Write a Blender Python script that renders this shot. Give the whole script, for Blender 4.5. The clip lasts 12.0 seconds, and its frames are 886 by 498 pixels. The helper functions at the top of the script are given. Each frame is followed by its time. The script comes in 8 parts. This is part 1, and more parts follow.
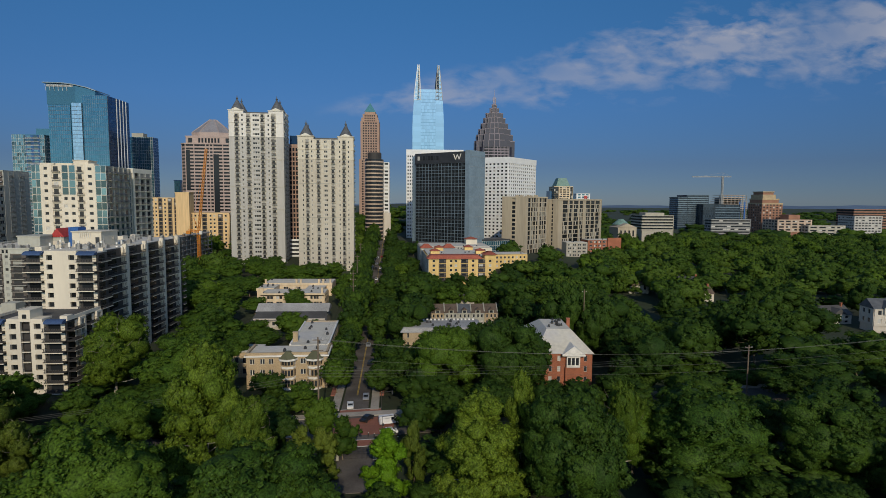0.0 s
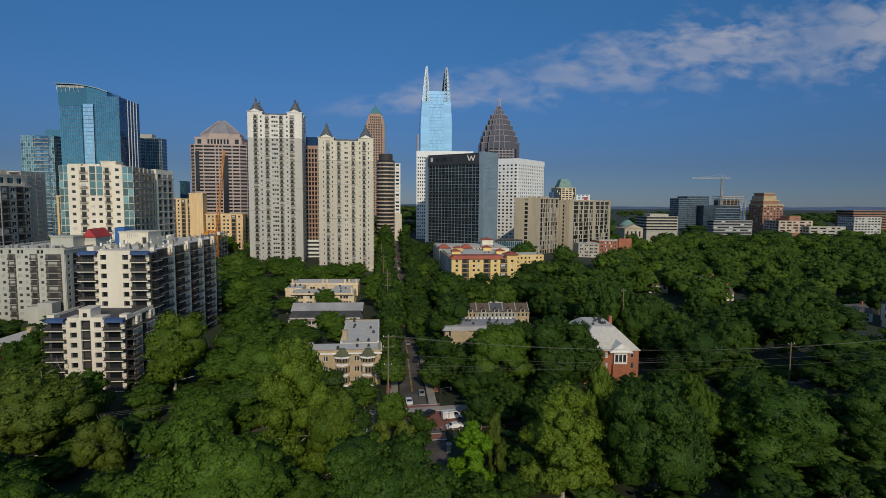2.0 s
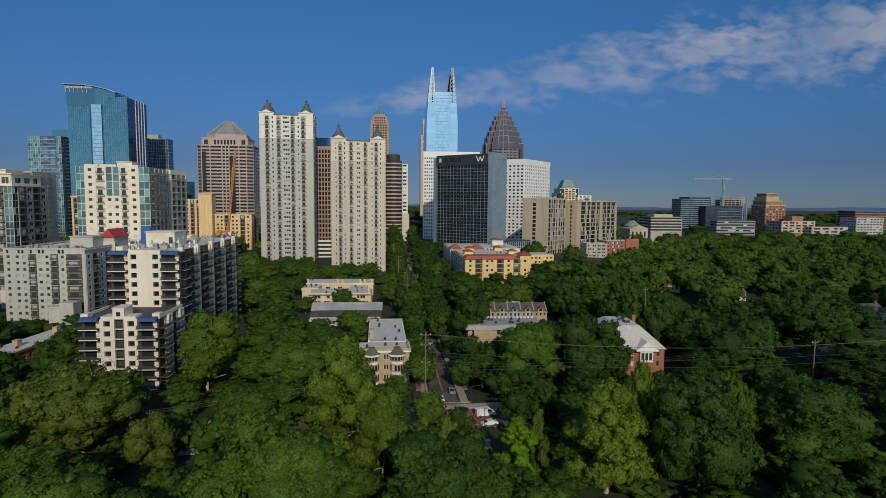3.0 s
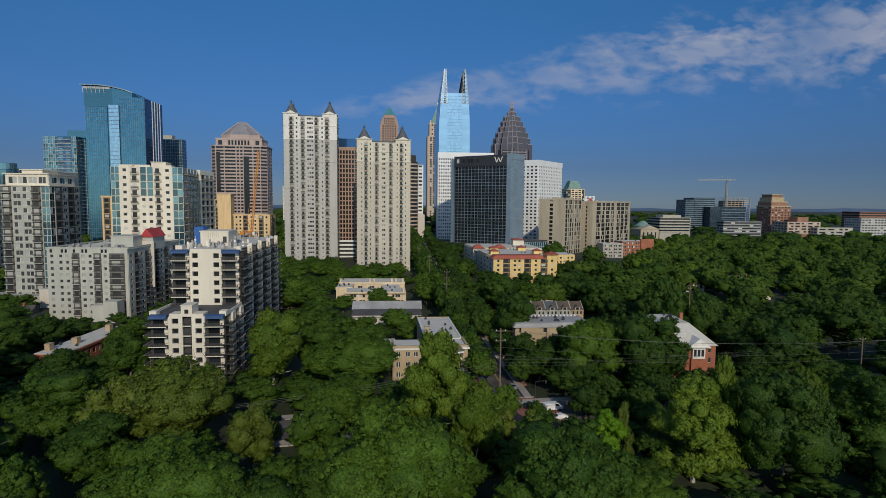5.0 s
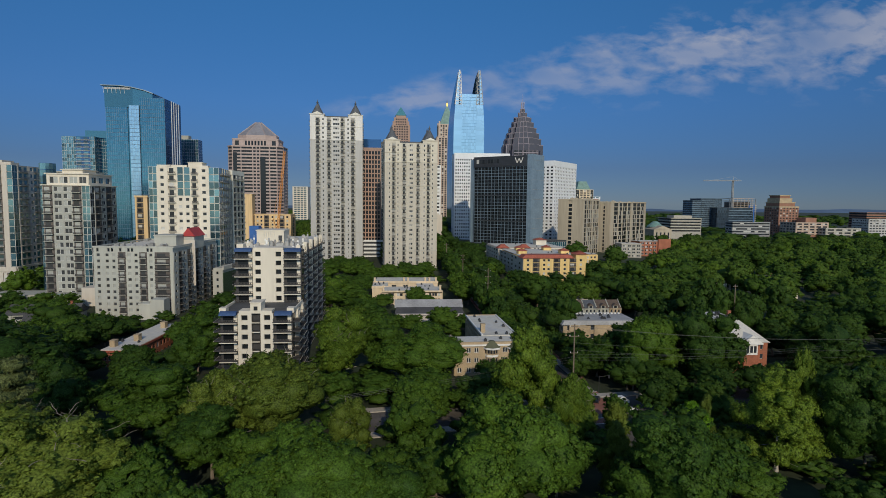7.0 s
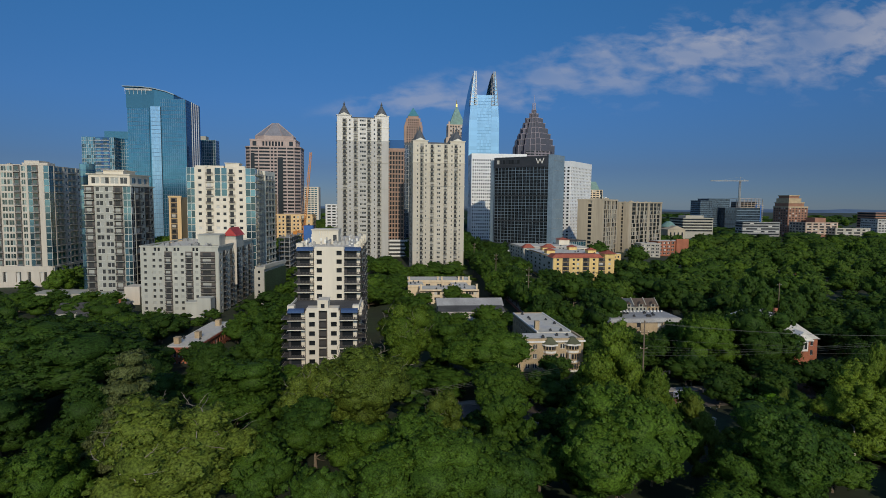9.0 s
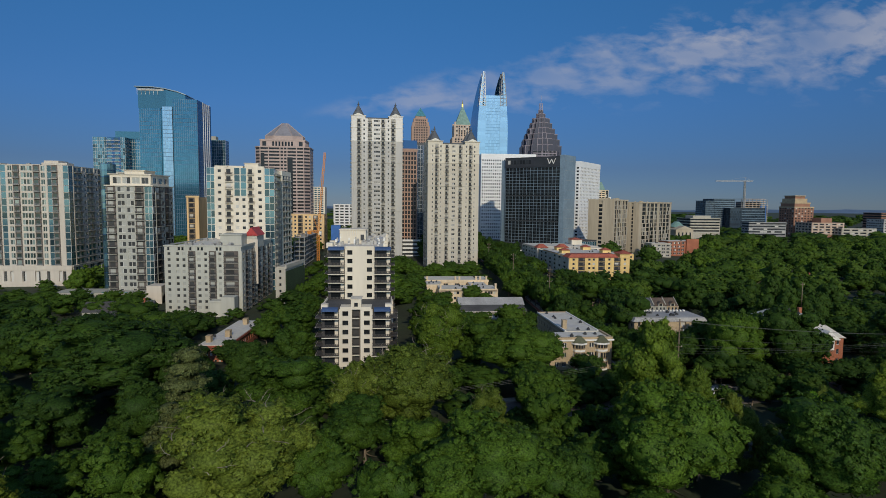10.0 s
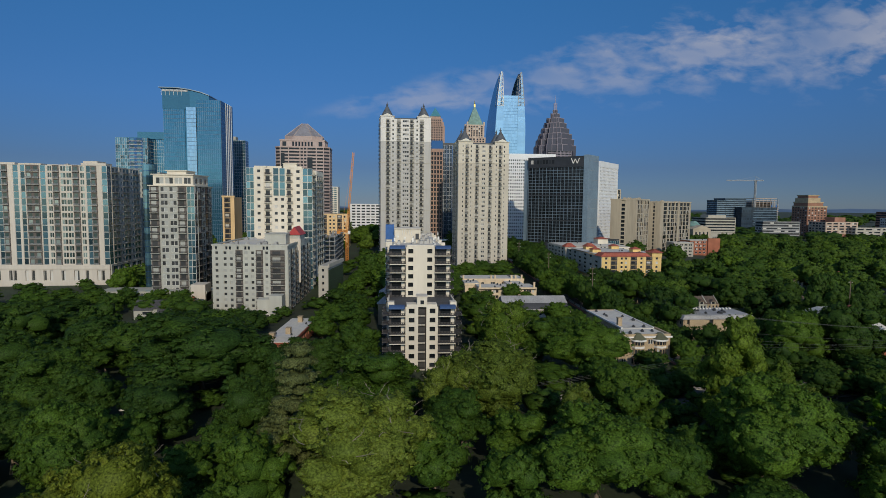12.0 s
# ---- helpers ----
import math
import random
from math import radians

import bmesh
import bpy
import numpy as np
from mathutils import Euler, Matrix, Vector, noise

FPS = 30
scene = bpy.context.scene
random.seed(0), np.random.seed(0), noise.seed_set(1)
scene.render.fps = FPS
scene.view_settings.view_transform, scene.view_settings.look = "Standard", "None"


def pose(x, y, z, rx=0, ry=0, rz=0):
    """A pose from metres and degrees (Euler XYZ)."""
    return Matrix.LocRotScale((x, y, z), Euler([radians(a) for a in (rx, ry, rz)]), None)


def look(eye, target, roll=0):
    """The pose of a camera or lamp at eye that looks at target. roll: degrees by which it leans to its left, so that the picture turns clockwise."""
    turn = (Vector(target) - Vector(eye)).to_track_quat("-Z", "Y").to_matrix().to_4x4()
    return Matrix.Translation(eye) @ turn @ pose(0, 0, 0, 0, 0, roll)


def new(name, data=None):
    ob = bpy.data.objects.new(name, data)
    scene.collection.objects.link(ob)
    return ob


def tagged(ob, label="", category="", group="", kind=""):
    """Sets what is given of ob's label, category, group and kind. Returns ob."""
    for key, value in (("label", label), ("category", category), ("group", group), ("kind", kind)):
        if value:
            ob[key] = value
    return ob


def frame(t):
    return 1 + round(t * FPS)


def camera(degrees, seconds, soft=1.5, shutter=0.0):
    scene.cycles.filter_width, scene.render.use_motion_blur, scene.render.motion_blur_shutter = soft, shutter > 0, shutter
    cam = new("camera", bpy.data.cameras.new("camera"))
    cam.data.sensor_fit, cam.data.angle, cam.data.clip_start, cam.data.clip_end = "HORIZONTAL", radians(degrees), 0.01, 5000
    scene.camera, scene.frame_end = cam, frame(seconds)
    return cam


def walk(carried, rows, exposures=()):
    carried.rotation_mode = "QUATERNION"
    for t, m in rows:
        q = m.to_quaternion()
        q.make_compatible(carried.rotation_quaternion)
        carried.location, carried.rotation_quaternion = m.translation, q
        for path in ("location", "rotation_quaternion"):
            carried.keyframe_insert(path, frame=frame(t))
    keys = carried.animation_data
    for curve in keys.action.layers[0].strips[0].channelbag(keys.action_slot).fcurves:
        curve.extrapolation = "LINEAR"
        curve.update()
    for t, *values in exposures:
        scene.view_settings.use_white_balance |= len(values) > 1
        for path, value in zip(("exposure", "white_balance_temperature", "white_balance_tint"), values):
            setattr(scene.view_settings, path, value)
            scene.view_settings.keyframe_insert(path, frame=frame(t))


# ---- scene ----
cam = camera(75.9, 12.0, soft=0.5)
METRES, EYE, TILT, LEAN, TURN = 125.0, 53.0, 0.0, 0.0, -3.7
ROWS = [
    (0.0, 0.0, 0.0, 0.0, 0.04, -5.02, -0.43),
    (0.5, -0.035, -0.0079, -0.001, -0.16, -4.99, -0.46),
    (1.0, -0.0716, -0.0161, -0.0013, -0.35, -4.95, -0.45),
    (1.5, -0.109, -0.0242, -0.0019, -0.48, -4.91, -0.49),
    (2.0, -0.1474, -0.0319, -0.0027, -0.59, -4.89, -0.45),
    (2.5, -0.1866, -0.0394, -0.0034, -0.67, -4.87, -0.47),
    (3.0, -0.2261, -0.0471, -0.0045, -0.77, -4.83, -0.46),
    (5.0, -0.3908, -0.0784, -0.0075, -1.13, -4.76, -0.52),
    (5.5, -0.4331, -0.0868, -0.0081, -1.18, -4.74, -0.56),
    (6.0, -0.4754, -0.0948, -0.0092, -1.23, -4.74, -0.54),
    (6.5, -0.5173, -0.1032, -0.0102, -1.27, -4.71, -0.59),
    (7.0, -0.5587, -0.1113, -0.0112, -1.29, -4.71, -0.58),
    (9.0, -0.7261, -0.146, -0.0131, -1.35, -4.69, -0.57),
    (9.5, -0.7681, -0.154, -0.0136, -1.33, -4.69, -0.58),
    (10.0, -0.8103, -0.1616, -0.0137, -1.28, -4.69, -0.61),
    (10.5, -0.8532, -0.1688, -0.0138, -1.26, -4.7, -0.6),
    (11.0, -0.896, -0.1756, -0.0143, -1.23, -4.72, -0.59),
    (11.5, -0.9387, -0.1821, -0.0149, -1.16, -4.71, -0.57),
    (12.0, -0.9817, -0.1886, -0.0159, -1.09, -4.72, -0.56),
]
walk(cam, [(t, pose(0, 0, EYE, TILT, LEAN, TURN) @ pose(METRES * x, METRES * y, METRES * z, 90 + pitch, roll, yaw)) for t, x, y, z, yaw, pitch, roll in ROWS],
     [(0.0, 0.0, 6900, 10), (3.0, 0.0, 6760, 10), (5.5, 0.0, 6540, 10), (12.0, 0.0, 6520, 10)])

# ---- sky, sun ----
SUN = Vector((0.10, -1.0, 0.0)).normalized()
SUN_EL = radians(26)
world = bpy.data.worlds.new("sky")
scene.world = world
world.use_nodes = True
wn, wl = world.node_tree.nodes, world.node_tree.links
wn.clear()


def wnode(kind, **kw):
    n = wn.new(kind)
    for k, v in kw.items():
        n.inputs[k].default_value = v
    return n


sky = wn.new("ShaderNodeTexSky")
sky.sky_type = "NISHITA"
sky.sun_disc = False
sky.sun_elevation = SUN_EL
sky.sun_rotation = math.atan2(SUN.x, SUN.y)
sky.altitude = 1500
sky.air_density = 1.0
sky.dust_density = 0.0
sky.ozone_density = 3.0
tc = wn.new("ShaderNodeTexCoord")
sep = wn.new("ShaderNodeSeparateXYZ")
wl.new(tc.outputs["Generated"], sep.inputs[0])


def wmath(op, a, b=0.0, c=0.0, clamp=False):
    n = wn.new("ShaderNodeMath")
    n.operation = op
    n.use_clamp = clamp
    for i, v in enumerate((a, b, c)):
        if isinstance(v, (int, float)):
            n.inputs[i].default_value = v
        else:
            wl.new(v, n.inputs[i])
    return n.outputs[0]


# thin cirrus: a band that rises to the east side of north, seen by bearing and height above the horizon
bearing = wmath("DIVIDE", sep.outputs[0], wmath("MAXIMUM", sep.outputs[1], 0.05))
height = wmath("DIVIDE", sep.outputs[2], wmath("MAXIMUM", sep.outputs[1], 0.05))
comb = wn.new("ShaderNodeCombineXYZ")
wl.new(bearing, comb.inputs[0])
wl.new(wmath("MULTIPLY", height, 1.7), comb.inputs[1])
warp = wn.new("ShaderNodeMapping")
warp.inputs["Rotation"].default_value = (0, 0, radians(-20))
warp.inputs["Scale"].default_value = (1.0, 1.35, 1.0)
wl.new(comb.outputs[0], warp.inputs[0])
n1 = wnode("ShaderNodeTexNoise", Scale=6.5, Detail=10.0, Roughness=0.62, Distortion=0.25)
wl.new(warp.outputs[0], n1.inputs["Vector"])
n2 = wnode("ShaderNodeTexNoise", Scale=17.0, Detail=6.0, Roughness=0.52, Distortion=0.3)
wl.new(warp.outputs[0], n2.inputs["Vector"])
# centre line of the band and its half width, in the same tangents
line = wmath("MULTIPLY_ADD", bearing, 0.175, 0.172)
off = wmath("ABSOLUTE", wmath("SUBTRACT", height, line))
half = wmath("MULTIPLY_ADD", bearing, 0.125, 0.038)
inside = wmath("SUBTRACT", 1.0, wmath("DIVIDE", off, wmath("MAXIMUM", half, 0.012)), clamp=True)
fade = wmath("MULTIPLY", wmath("ADD", bearing, 0.16), 5.0, clamp=True)
texture = wmath("MULTIPLY_ADD", n2.outputs[0], 0.75, wmath("MULTIPLY", n1.outputs[0], 0.65))
amount = wmath("MULTIPLY", wmath("SUBTRACT", wmath("MULTIPLY_ADD", inside, 0.30, texture), 0.785), 4.2, clamp=True)
amount = wmath("MULTIPLY", wmath("MULTIPLY", amount, fade), wmath("MULTIPLY", inside, 1.6, clamp=True))
# long gaps between the streaks
n3 = wnode("ShaderNodeTexNoise", Scale=3.1, Detail=4.0, Roughness=0.55, Distortion=0.4)
wl.new(warp.outputs[0], n3.inputs["Vector"])
amount = wmath("MULTIPLY", amount, wmath("MULTIPLY_ADD", n3.outputs[0], 2.2, -0.42, clamp=True))
amount = wmath("MULTIPLY", amount, 0.66)
# clear dry air: the bright yellowish rim of the sky is held back
rim = wn.new("ShaderNodeValToRGB")
wl.new(wmath("MULTIPLY", sep.outputs[2], 1.0, clamp=True), rim.inputs[0])
rim.color_ramp.elements[0].position = 0.0
rim.color_ramp.elements[0].color = (0.096, 0.134, 0.229, 1)
rim.color_ramp.elements[1].position = 0.34
rim.color_ramp.elements[1].color = (0.153, 0.373, 0.519, 1)
for pos, col in ((0.06, (0.102, 0.144, 0.237, 1)), (0.16, (0.130, 0.241, 0.373, 1))):
    el = rim.color_ramp.elements.new(pos)
    el.color = col
clear = wn.new("ShaderNodeMixRGB")
clear.blend_type = "MULTIPLY"
# towards the sun the sky keeps its full brightness
wl.new(wmath("MULTIPLY_ADD", sep.outputs[1], 3.0, -0.3, clamp=True), clear.inputs[0])
wl.new(sky.outputs[0], clear.inputs[1])
wl.new(rim.outputs[0], clear.inputs[2])
mix = wn.new("ShaderNodeMixRGB")
wl.new(amount, mix.inputs[0])
wl.new(clear.outputs[0], mix.inputs[1])
mix.inputs[2].default_value = (2.83, 2.85, 3.2, 1)
bg = wnode("ShaderNodeBackground", Strength=0.15)
wl.new(mix.outputs[0], bg.inputs[0])
wo = wn.new("ShaderNodeOutputWorld")
wl.new(bg.outputs[0], wo.inputs[0])

sun_data = bpy.data.lights.new("sun", "SUN")
sun_data.energy = 2.45
sun_data.angle = radians(0.6)
sun_data.color = (1.0, 0.91, 0.74)
sun = new("sun", sun_data)
sun.matrix_world = look(Vector((0, 0, 400)), Vector((0, 0, 400)) - Vector((SUN.x * math.cos(SUN_EL), SUN.y * math.cos(SUN_EL), math.sin(SUN_EL))))


# ---- materials ----
def material(name, color, rough=0.8, metal=0.0, grain=(0.6, 0.12), stain=(0.07, 0.18), bump=0.0, spec=0.5, second=None, streak=False):
    """A surface with grain and stains at two scales. grain, stain: noise scale per metre and strength."""
    m = bpy.data.materials.new(name)
    m.use_nodes = True
    n, l = m.node_tree.nodes, m.node_tree.links
    b = n["Principled BSDF"]
    b.inputs["Roughness"].default_value = rough
    b.inputs["Metallic"].default_value = metal
    b.inputs["Specular IOR Level"].default_value = spec
    co = n.new("ShaderNodeTexCoord")
    vec = co.outputs["Object"]
    if streak:
        mp = n.new("ShaderNodeMapping")
        mp.inputs["Scale"].default_value = (1, 1, 0.12)
        l.new(vec, mp.inputs[0])
        vec = mp.outputs[0]
    base = tuple(color) + (1,)
    last = None
    for (scale, power), detail in ((grain, 3), (stain, 6)):
        t = n.new("ShaderNodeTexNoise")
        t.inputs["Scale"].default_value = scale
        t.inputs["Detail"].default_value = detail
        l.new(vec, t.inputs["Vector"])
        r = n.new("ShaderNodeMapRange")
        r.inputs[1].default_value, r.inputs[2].default_value = 0.3, 0.7
        r.inputs[3].default_value, r.inputs[4].default_value = 1 - power, 1 + power
        l.new(t.outputs[0], r.inputs[0])
        if last is None:
            last = r.outputs[0]
            first_noise = t.outputs[0]
        else:
            mm = n.new("ShaderNodeMath")
            mm.operation = "MULTIPLY"
            l.new(last, mm.inputs[0])
            l.new(r.outputs[0], mm.inputs[1])
            last = mm.outputs[0]
            stain_noise = t.outputs[0]
    src = None
    if second:
        mx = n.new("ShaderNodeMixRGB")
        rr = n.new("ShaderNodeMapRange")
        rr.inputs[1].default_value, rr.inputs[2].default_value = 0.42, 0.6
        l.new(stain_noise, rr.inputs[0])
        l.new(rr.outputs[0], mx.inputs[0])
        mx.inputs[1].default_value = base
        mx.inputs[2].default_value = tuple(second) + (1,)
        src = mx.outputs[0]
    v = n.new("ShaderNodeVectorMath")
    v.operation = "SCALE"
    if src:
        l.new(src, v.inputs[0])
    else:
        v.inputs[0].default_value = color
    l.new(last, v.inputs["Scale"])
    l.new(v.outputs[0], b.inputs["Base Color"])
    if bump:
        bp = n.new("ShaderNodeBump")
        bp.inputs["Strength"].default_value = bump
        bp.inputs["Distance"].default_value = 0.05
        l.new(first_noise, bp.inputs["Height"])
        l.new(bp.outputs[0], b.inputs["Normal"])
    return m


def glass(name, color, rough=0.08, metal=0.0, curtain=0.0, vary=0.35, blind=(0.5, 0.48, 0.43), spec=0.5):
    """Window glass seen from outside: dark rooms, some with light curtains, one by one."""
    m = bpy.data.materials.new(name)
    m.use_nodes = True
    n, l = m.node_tree.nodes, m.node_tree.links
    b = n["Principled BSDF"]
    b.inputs["Roughness"].default_value = rough
    b.inputs["Metallic"].default_value = metal
    b.inputs["Specular IOR Level"].default_value = spec
    oi = n.new("ShaderNodeObjectInfo")
    geo = n.new("ShaderNodeNewGeometry")
    s = n.new("ShaderNodeMath")
    s.operation = "ADD"
    l.new(oi.outputs["Random"], s.inputs[0])
    l.new(geo.outputs["Random Per Island"], s.inputs[1])
    f = n.new("ShaderNodeMath")
    f.operation = "FRACT"
    l.new(s.outputs[0], f.inputs[0])
    r = n.new("ShaderNodeMapRange")
    r.inputs[3].default_value, r.inputs[4].default_value = 1 - vary, 1 + vary
    l.new(f.outputs[0], r.inputs[0])
    v = n.new("ShaderNodeVectorMath")
    v.operation = "SCALE"
    v.inputs[0].default_value = color
    l.new(r.outputs[0], v.inputs["Scale"])
    out = v.outputs[0]
    if curtain:
        g = n.new("ShaderNodeMath")
        g.operation = "LESS_THAN"
        g.inputs[1].default_value = curtain
        f2 = n.new("ShaderNodeMath")
        f2.operation = "MULTIPLY"
        f2.inputs[1].default_value = 7.31
        l.new(f.outputs[0], f2.inputs[0])
        f3 = n.new("ShaderNodeMath")
        f3.operation = "FRACT"
        l.new(f2.outputs[0], f3.inputs[0])
        l.new(f3.outputs[0], g.inputs[0])
        mx = n.new("ShaderNodeMixRGB")
        l.new(g.outputs[0], mx.inputs[0])
        l.new(out, mx.inputs[1])
        mx.inputs[2].default_value = tuple(blind) + (1,)
        out = mx.outputs[0]
    l.new(out, b.inputs["Base Color"])
    t = n.new("ShaderNodeTexNoise")
    t.inputs["Scale"].default_value = 0.35
    co = n.new("ShaderNodeTexCoord")
    l.new(co.outputs["Object"], t.inputs["Vector"])
    bp = n.new("ShaderNodeBump")
    bp.inputs["Strength"].default_value = 0.06
    bp.inputs["Distance"].default_value = 0.2
    l.new(t.outputs[0], bp.inputs["Height"])
    l.new(bp.outputs[0], b.inputs["Normal"])
    return m


def leaf(name, low, high, scale=34.0):
    """Leaves: hue varies from tree to tree and from leaf to leaf; some light passes through."""
    m = bpy.data.materials.new(name)
    m.use_nodes = True
    n, l = m.node_tree.nodes, m.node_tree.links
    b = n["Principled BSDF"]
    b.inputs["Roughness"].default_value = 0.62
    b.inputs["Specular IOR Level"].default_value = 0.15
    oi = n.new("ShaderNodeObjectInfo")
    geo = n.new("ShaderNodeNewGeometry")
    co = n.new("ShaderNodeTexCoord")
    t = n.new("ShaderNodeTexNoise")
    t.inputs["Scale"].default_value = 2.5
    l.new(co.outputs["Object"], t.inputs["Vector"])
    a = n.new("ShaderNodeMath")
    a.operation = "MULTIPLY_ADD"
    l.new(oi.outputs["Random"], a.inputs[0])
    a.inputs[1].default_value = 0.85
    l.new(t.outputs[0], a.inputs[2])
    a2 = n.new("ShaderNodeMath")
    a2.operation = "MULTIPLY_ADD"
    l.new(geo.outputs["Random Per Island"], a2.inputs[0])
    a2.inputs[1].default_value = 0.6
    l.new(a.outputs[0], a2.inputs[2])
    r = n.new("ShaderNodeMapRange")
    r.inputs[1].default_value, r.inputs[2].default_value = 0.5, 1.85
    l.new(a2.outputs[0], r.inputs[0])
    mx = n.new("ShaderNodeMixRGB")
    l.new(r.outputs[0], mx.inputs[0])
    mx.inputs[1].default_value = tuple(low) + (1,)
    mx.inputs[2].default_value = tuple(high) + (1,)
    # sprays of leaves too fine to model: hue at the scale of a hand
    t2 = n.new("ShaderNodeTexNoise")
    t2.inputs["Scale"].default_value = scale
    t2.inputs["Detail"].default_value = 3.0
    l.new(co.outputs["Object"], t2.inputs["Vector"])
    r2 = n.new("ShaderNodeMapRange")
    r2.inputs[1].default_value, r2.inputs[2].default_value = 0.32, 0.68
    r2.inputs[3].default_value, r2.inputs[4].default_value = 0.42, 1.58
    l.new(t2.outputs[0], r2.inputs[0])
    v2 = n.new("ShaderNodeVectorMath")
    v2.operation = "SCALE"
    l.new(mx.outputs[0], v2.inputs[0])
    l.new(r2.outputs[0], v2.inputs["Scale"])
    l.new(v2.outputs[0], b.inputs["Base Color"])
    tr = n.new("ShaderNodeBsdfTranslucent")
    l.new(v2.outputs[0], tr.inputs[0])
    mixs = n.new("ShaderNodeMixShader")
    mixs.inputs[0].default_value = 0.42
    l.new(b.outputs[0], mixs.inputs[1])
    l.new(tr.outputs[0], mixs.inputs[2])
    l.new(mixs.outputs[0], n["Material Output"].inputs[0])
    return m


WHITE = material("painted_stucco_white", (0.665, 0.630, 0.529), 0.85, stain=(0.05, 0.06), grain=(0.5, 0.05), streak=True)
# real grey stucco, also side slabs of paler buildings greyed for shade
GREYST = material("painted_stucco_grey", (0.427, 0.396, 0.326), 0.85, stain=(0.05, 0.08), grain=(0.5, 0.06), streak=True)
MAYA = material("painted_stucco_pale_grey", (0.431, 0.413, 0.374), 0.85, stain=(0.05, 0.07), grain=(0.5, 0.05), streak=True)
MAYB = material("painted_stucco_stone", (0.480, 0.427, 0.336), 0.85, stain=(0.05, 0.07), grain=(0.5, 0.05), streak=True)
MAYCREST = material("painted_stucco_pale_beige", (0.557, 0.503, 0.397), 0.85, stain=(0.05, 0.07), grain=(0.5, 0.05), streak=True)
MIDGREY = material("painted_stucco_silver", (0.418, 0.409, 0.345), 0.85, stain=(0.05, 0.1), grain=(0.5, 0.07), streak=True)
# real grey-green stucco, also the painted shade on sides of other buildings
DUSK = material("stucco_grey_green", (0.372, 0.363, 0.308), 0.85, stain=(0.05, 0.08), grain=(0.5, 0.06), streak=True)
# real warm grey stucco, also a cream tower's side greyed for shade
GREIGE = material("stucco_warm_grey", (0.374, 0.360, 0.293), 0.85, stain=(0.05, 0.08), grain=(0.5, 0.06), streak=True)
HONEY = material("stucco_honey", (0.66, 0.52, 0.34), 0.85, stain=(0.06, 0.1), streak=True)
MAYTOP = material("painted_stucco_chalk", (0.650, 0.616, 0.553), 0.85, stain=(0.05, 0.07), grain=(0.5, 0.05), streak=True)
CREAM = material("stucco_cream", (0.642, 0.572, 0.451), 0.85, stain=(0.06, 0.08), grain=(0.6, 0.05), streak=True)
BUFF = material("stucco_buff", (0.541, 0.480, 0.394), 0.85, stain=(0.06, 0.08), grain=(0.6, 0.05), streak=True)
ORANGE = material("stucco_ochre", (0.70, 0.49, 0.25), 0.85, stain=(0.05, 0.1), streak=True)
YELLOW = material("stucco_yellow", (0.68, 0.47, 0.18), 0.85, stain=(0.06, 0.1), streak=True)
CONCRETE = material("tan_concrete", (0.40, 0.335, 0.24), 0.9, stain=(0.08, 0.16), grain=(0.7, 0.08), streak=True)
RAWCON = material("raw_concrete", (0.27, 0.265, 0.25), 0.9, stain=(0.2, 0.2))
PANEL = material("white_precast", (0.703, 0.698, 0.674), 0.7, stain=(0.05, 0.05), grain=(0.4, 0.04))
SLATE = material("slate_roof", (0.085, 0.09, 0.095), 0.7, stain=(0.3, 0.2))
COPPER = material("green_copper", (0.15, 0.25, 0.21), 0.65, stain=(0.2, 0.2))
GOLD = material("gilded_metal", (0.75, 0.48, 0.12), 0.3, 0.9)
BLACK = material("black_cladding", (0.03, 0.032, 0.035), 0.5, stain=(0.1, 0.2))
BLUEPANEL = material("blue_grey_metal_panel", (0.20, 0.27, 0.32), 0.45, 0.2, stain=(0.08, 0.12))
BROWN = material("rose_granite", (0.33, 0.205, 0.145), 0.6, stain=(0.1, 0.1))
MAUVE = material("mauve_granite", (0.385, 0.29, 0.25), 0.55, stain=(0.1, 0.1))
PINK = material("pink_granite", (0.46, 0.34, 0.25), 0.6, stain=(0.08, 0.1))
DARKGRAN = material("dark_violet_granite", (0.024, 0.023, 0.042), 0.3, stain=(0.1, 0.15))
BRICK = material("red_brick", (0.33, 0.115, 0.06), 0.9, grain=(3.0, 0.2), stain=(0.2, 0.18), bump=0.3)
TANBRICK = material("tan_brick", (0.40, 0.30, 0.18), 0.9, grain=(3.0, 0.18), stain=(0.2, 0.18), bump=0.3)
BRNBRICK = material("brown_brick", (0.27, 0.135, 0.085), 0.9, grain=(2.0, 0.15), stain=(0.1, 0.15))
TERRA = material("terracotta_tiles", (0.31, 0.078, 0.045), 0.8, grain=(1.5, 0.2), stain=(0.2, 0.2))
REDMETAL = material("red_standing_seam_roof", (0.42, 0.035, 0.03), 0.5)
ROOF = material("pale_membrane_roof", (0.646, 0.600, 0.493), 0.85, grain=(0.8, 0.08), stain=(0.12, 0.22), second=(0.48, 0.455, 0.41))
GREYROOF = material("grey_shingle_roof", (0.34, 0.33, 0.31), 0.85, grain=(2.5, 0.2), stain=(0.15, 0.2))
DARKROOF = material("dark_shingle_roof", (0.07, 0.068, 0.065), 0.85, grain=(2.5, 0.25), stain=(0.15, 0.25))
BRNROOF = material("brown_shingle_roof", (0.12, 0.085, 0.06), 0.85, grain=(2.5, 0.25), stain=(0.15, 0.25))
TRIM = material("white_trim", (0.72, 0.69, 0.62), 0.6, stain=(0.2, 0.08))
RAIL = material("dark_metal_railing", (0.04, 0.036, 0.033), 0.7)
RAILG = material("grey_metal_railing", (0.22, 0.22, 0.215), 0.5, 0.3)
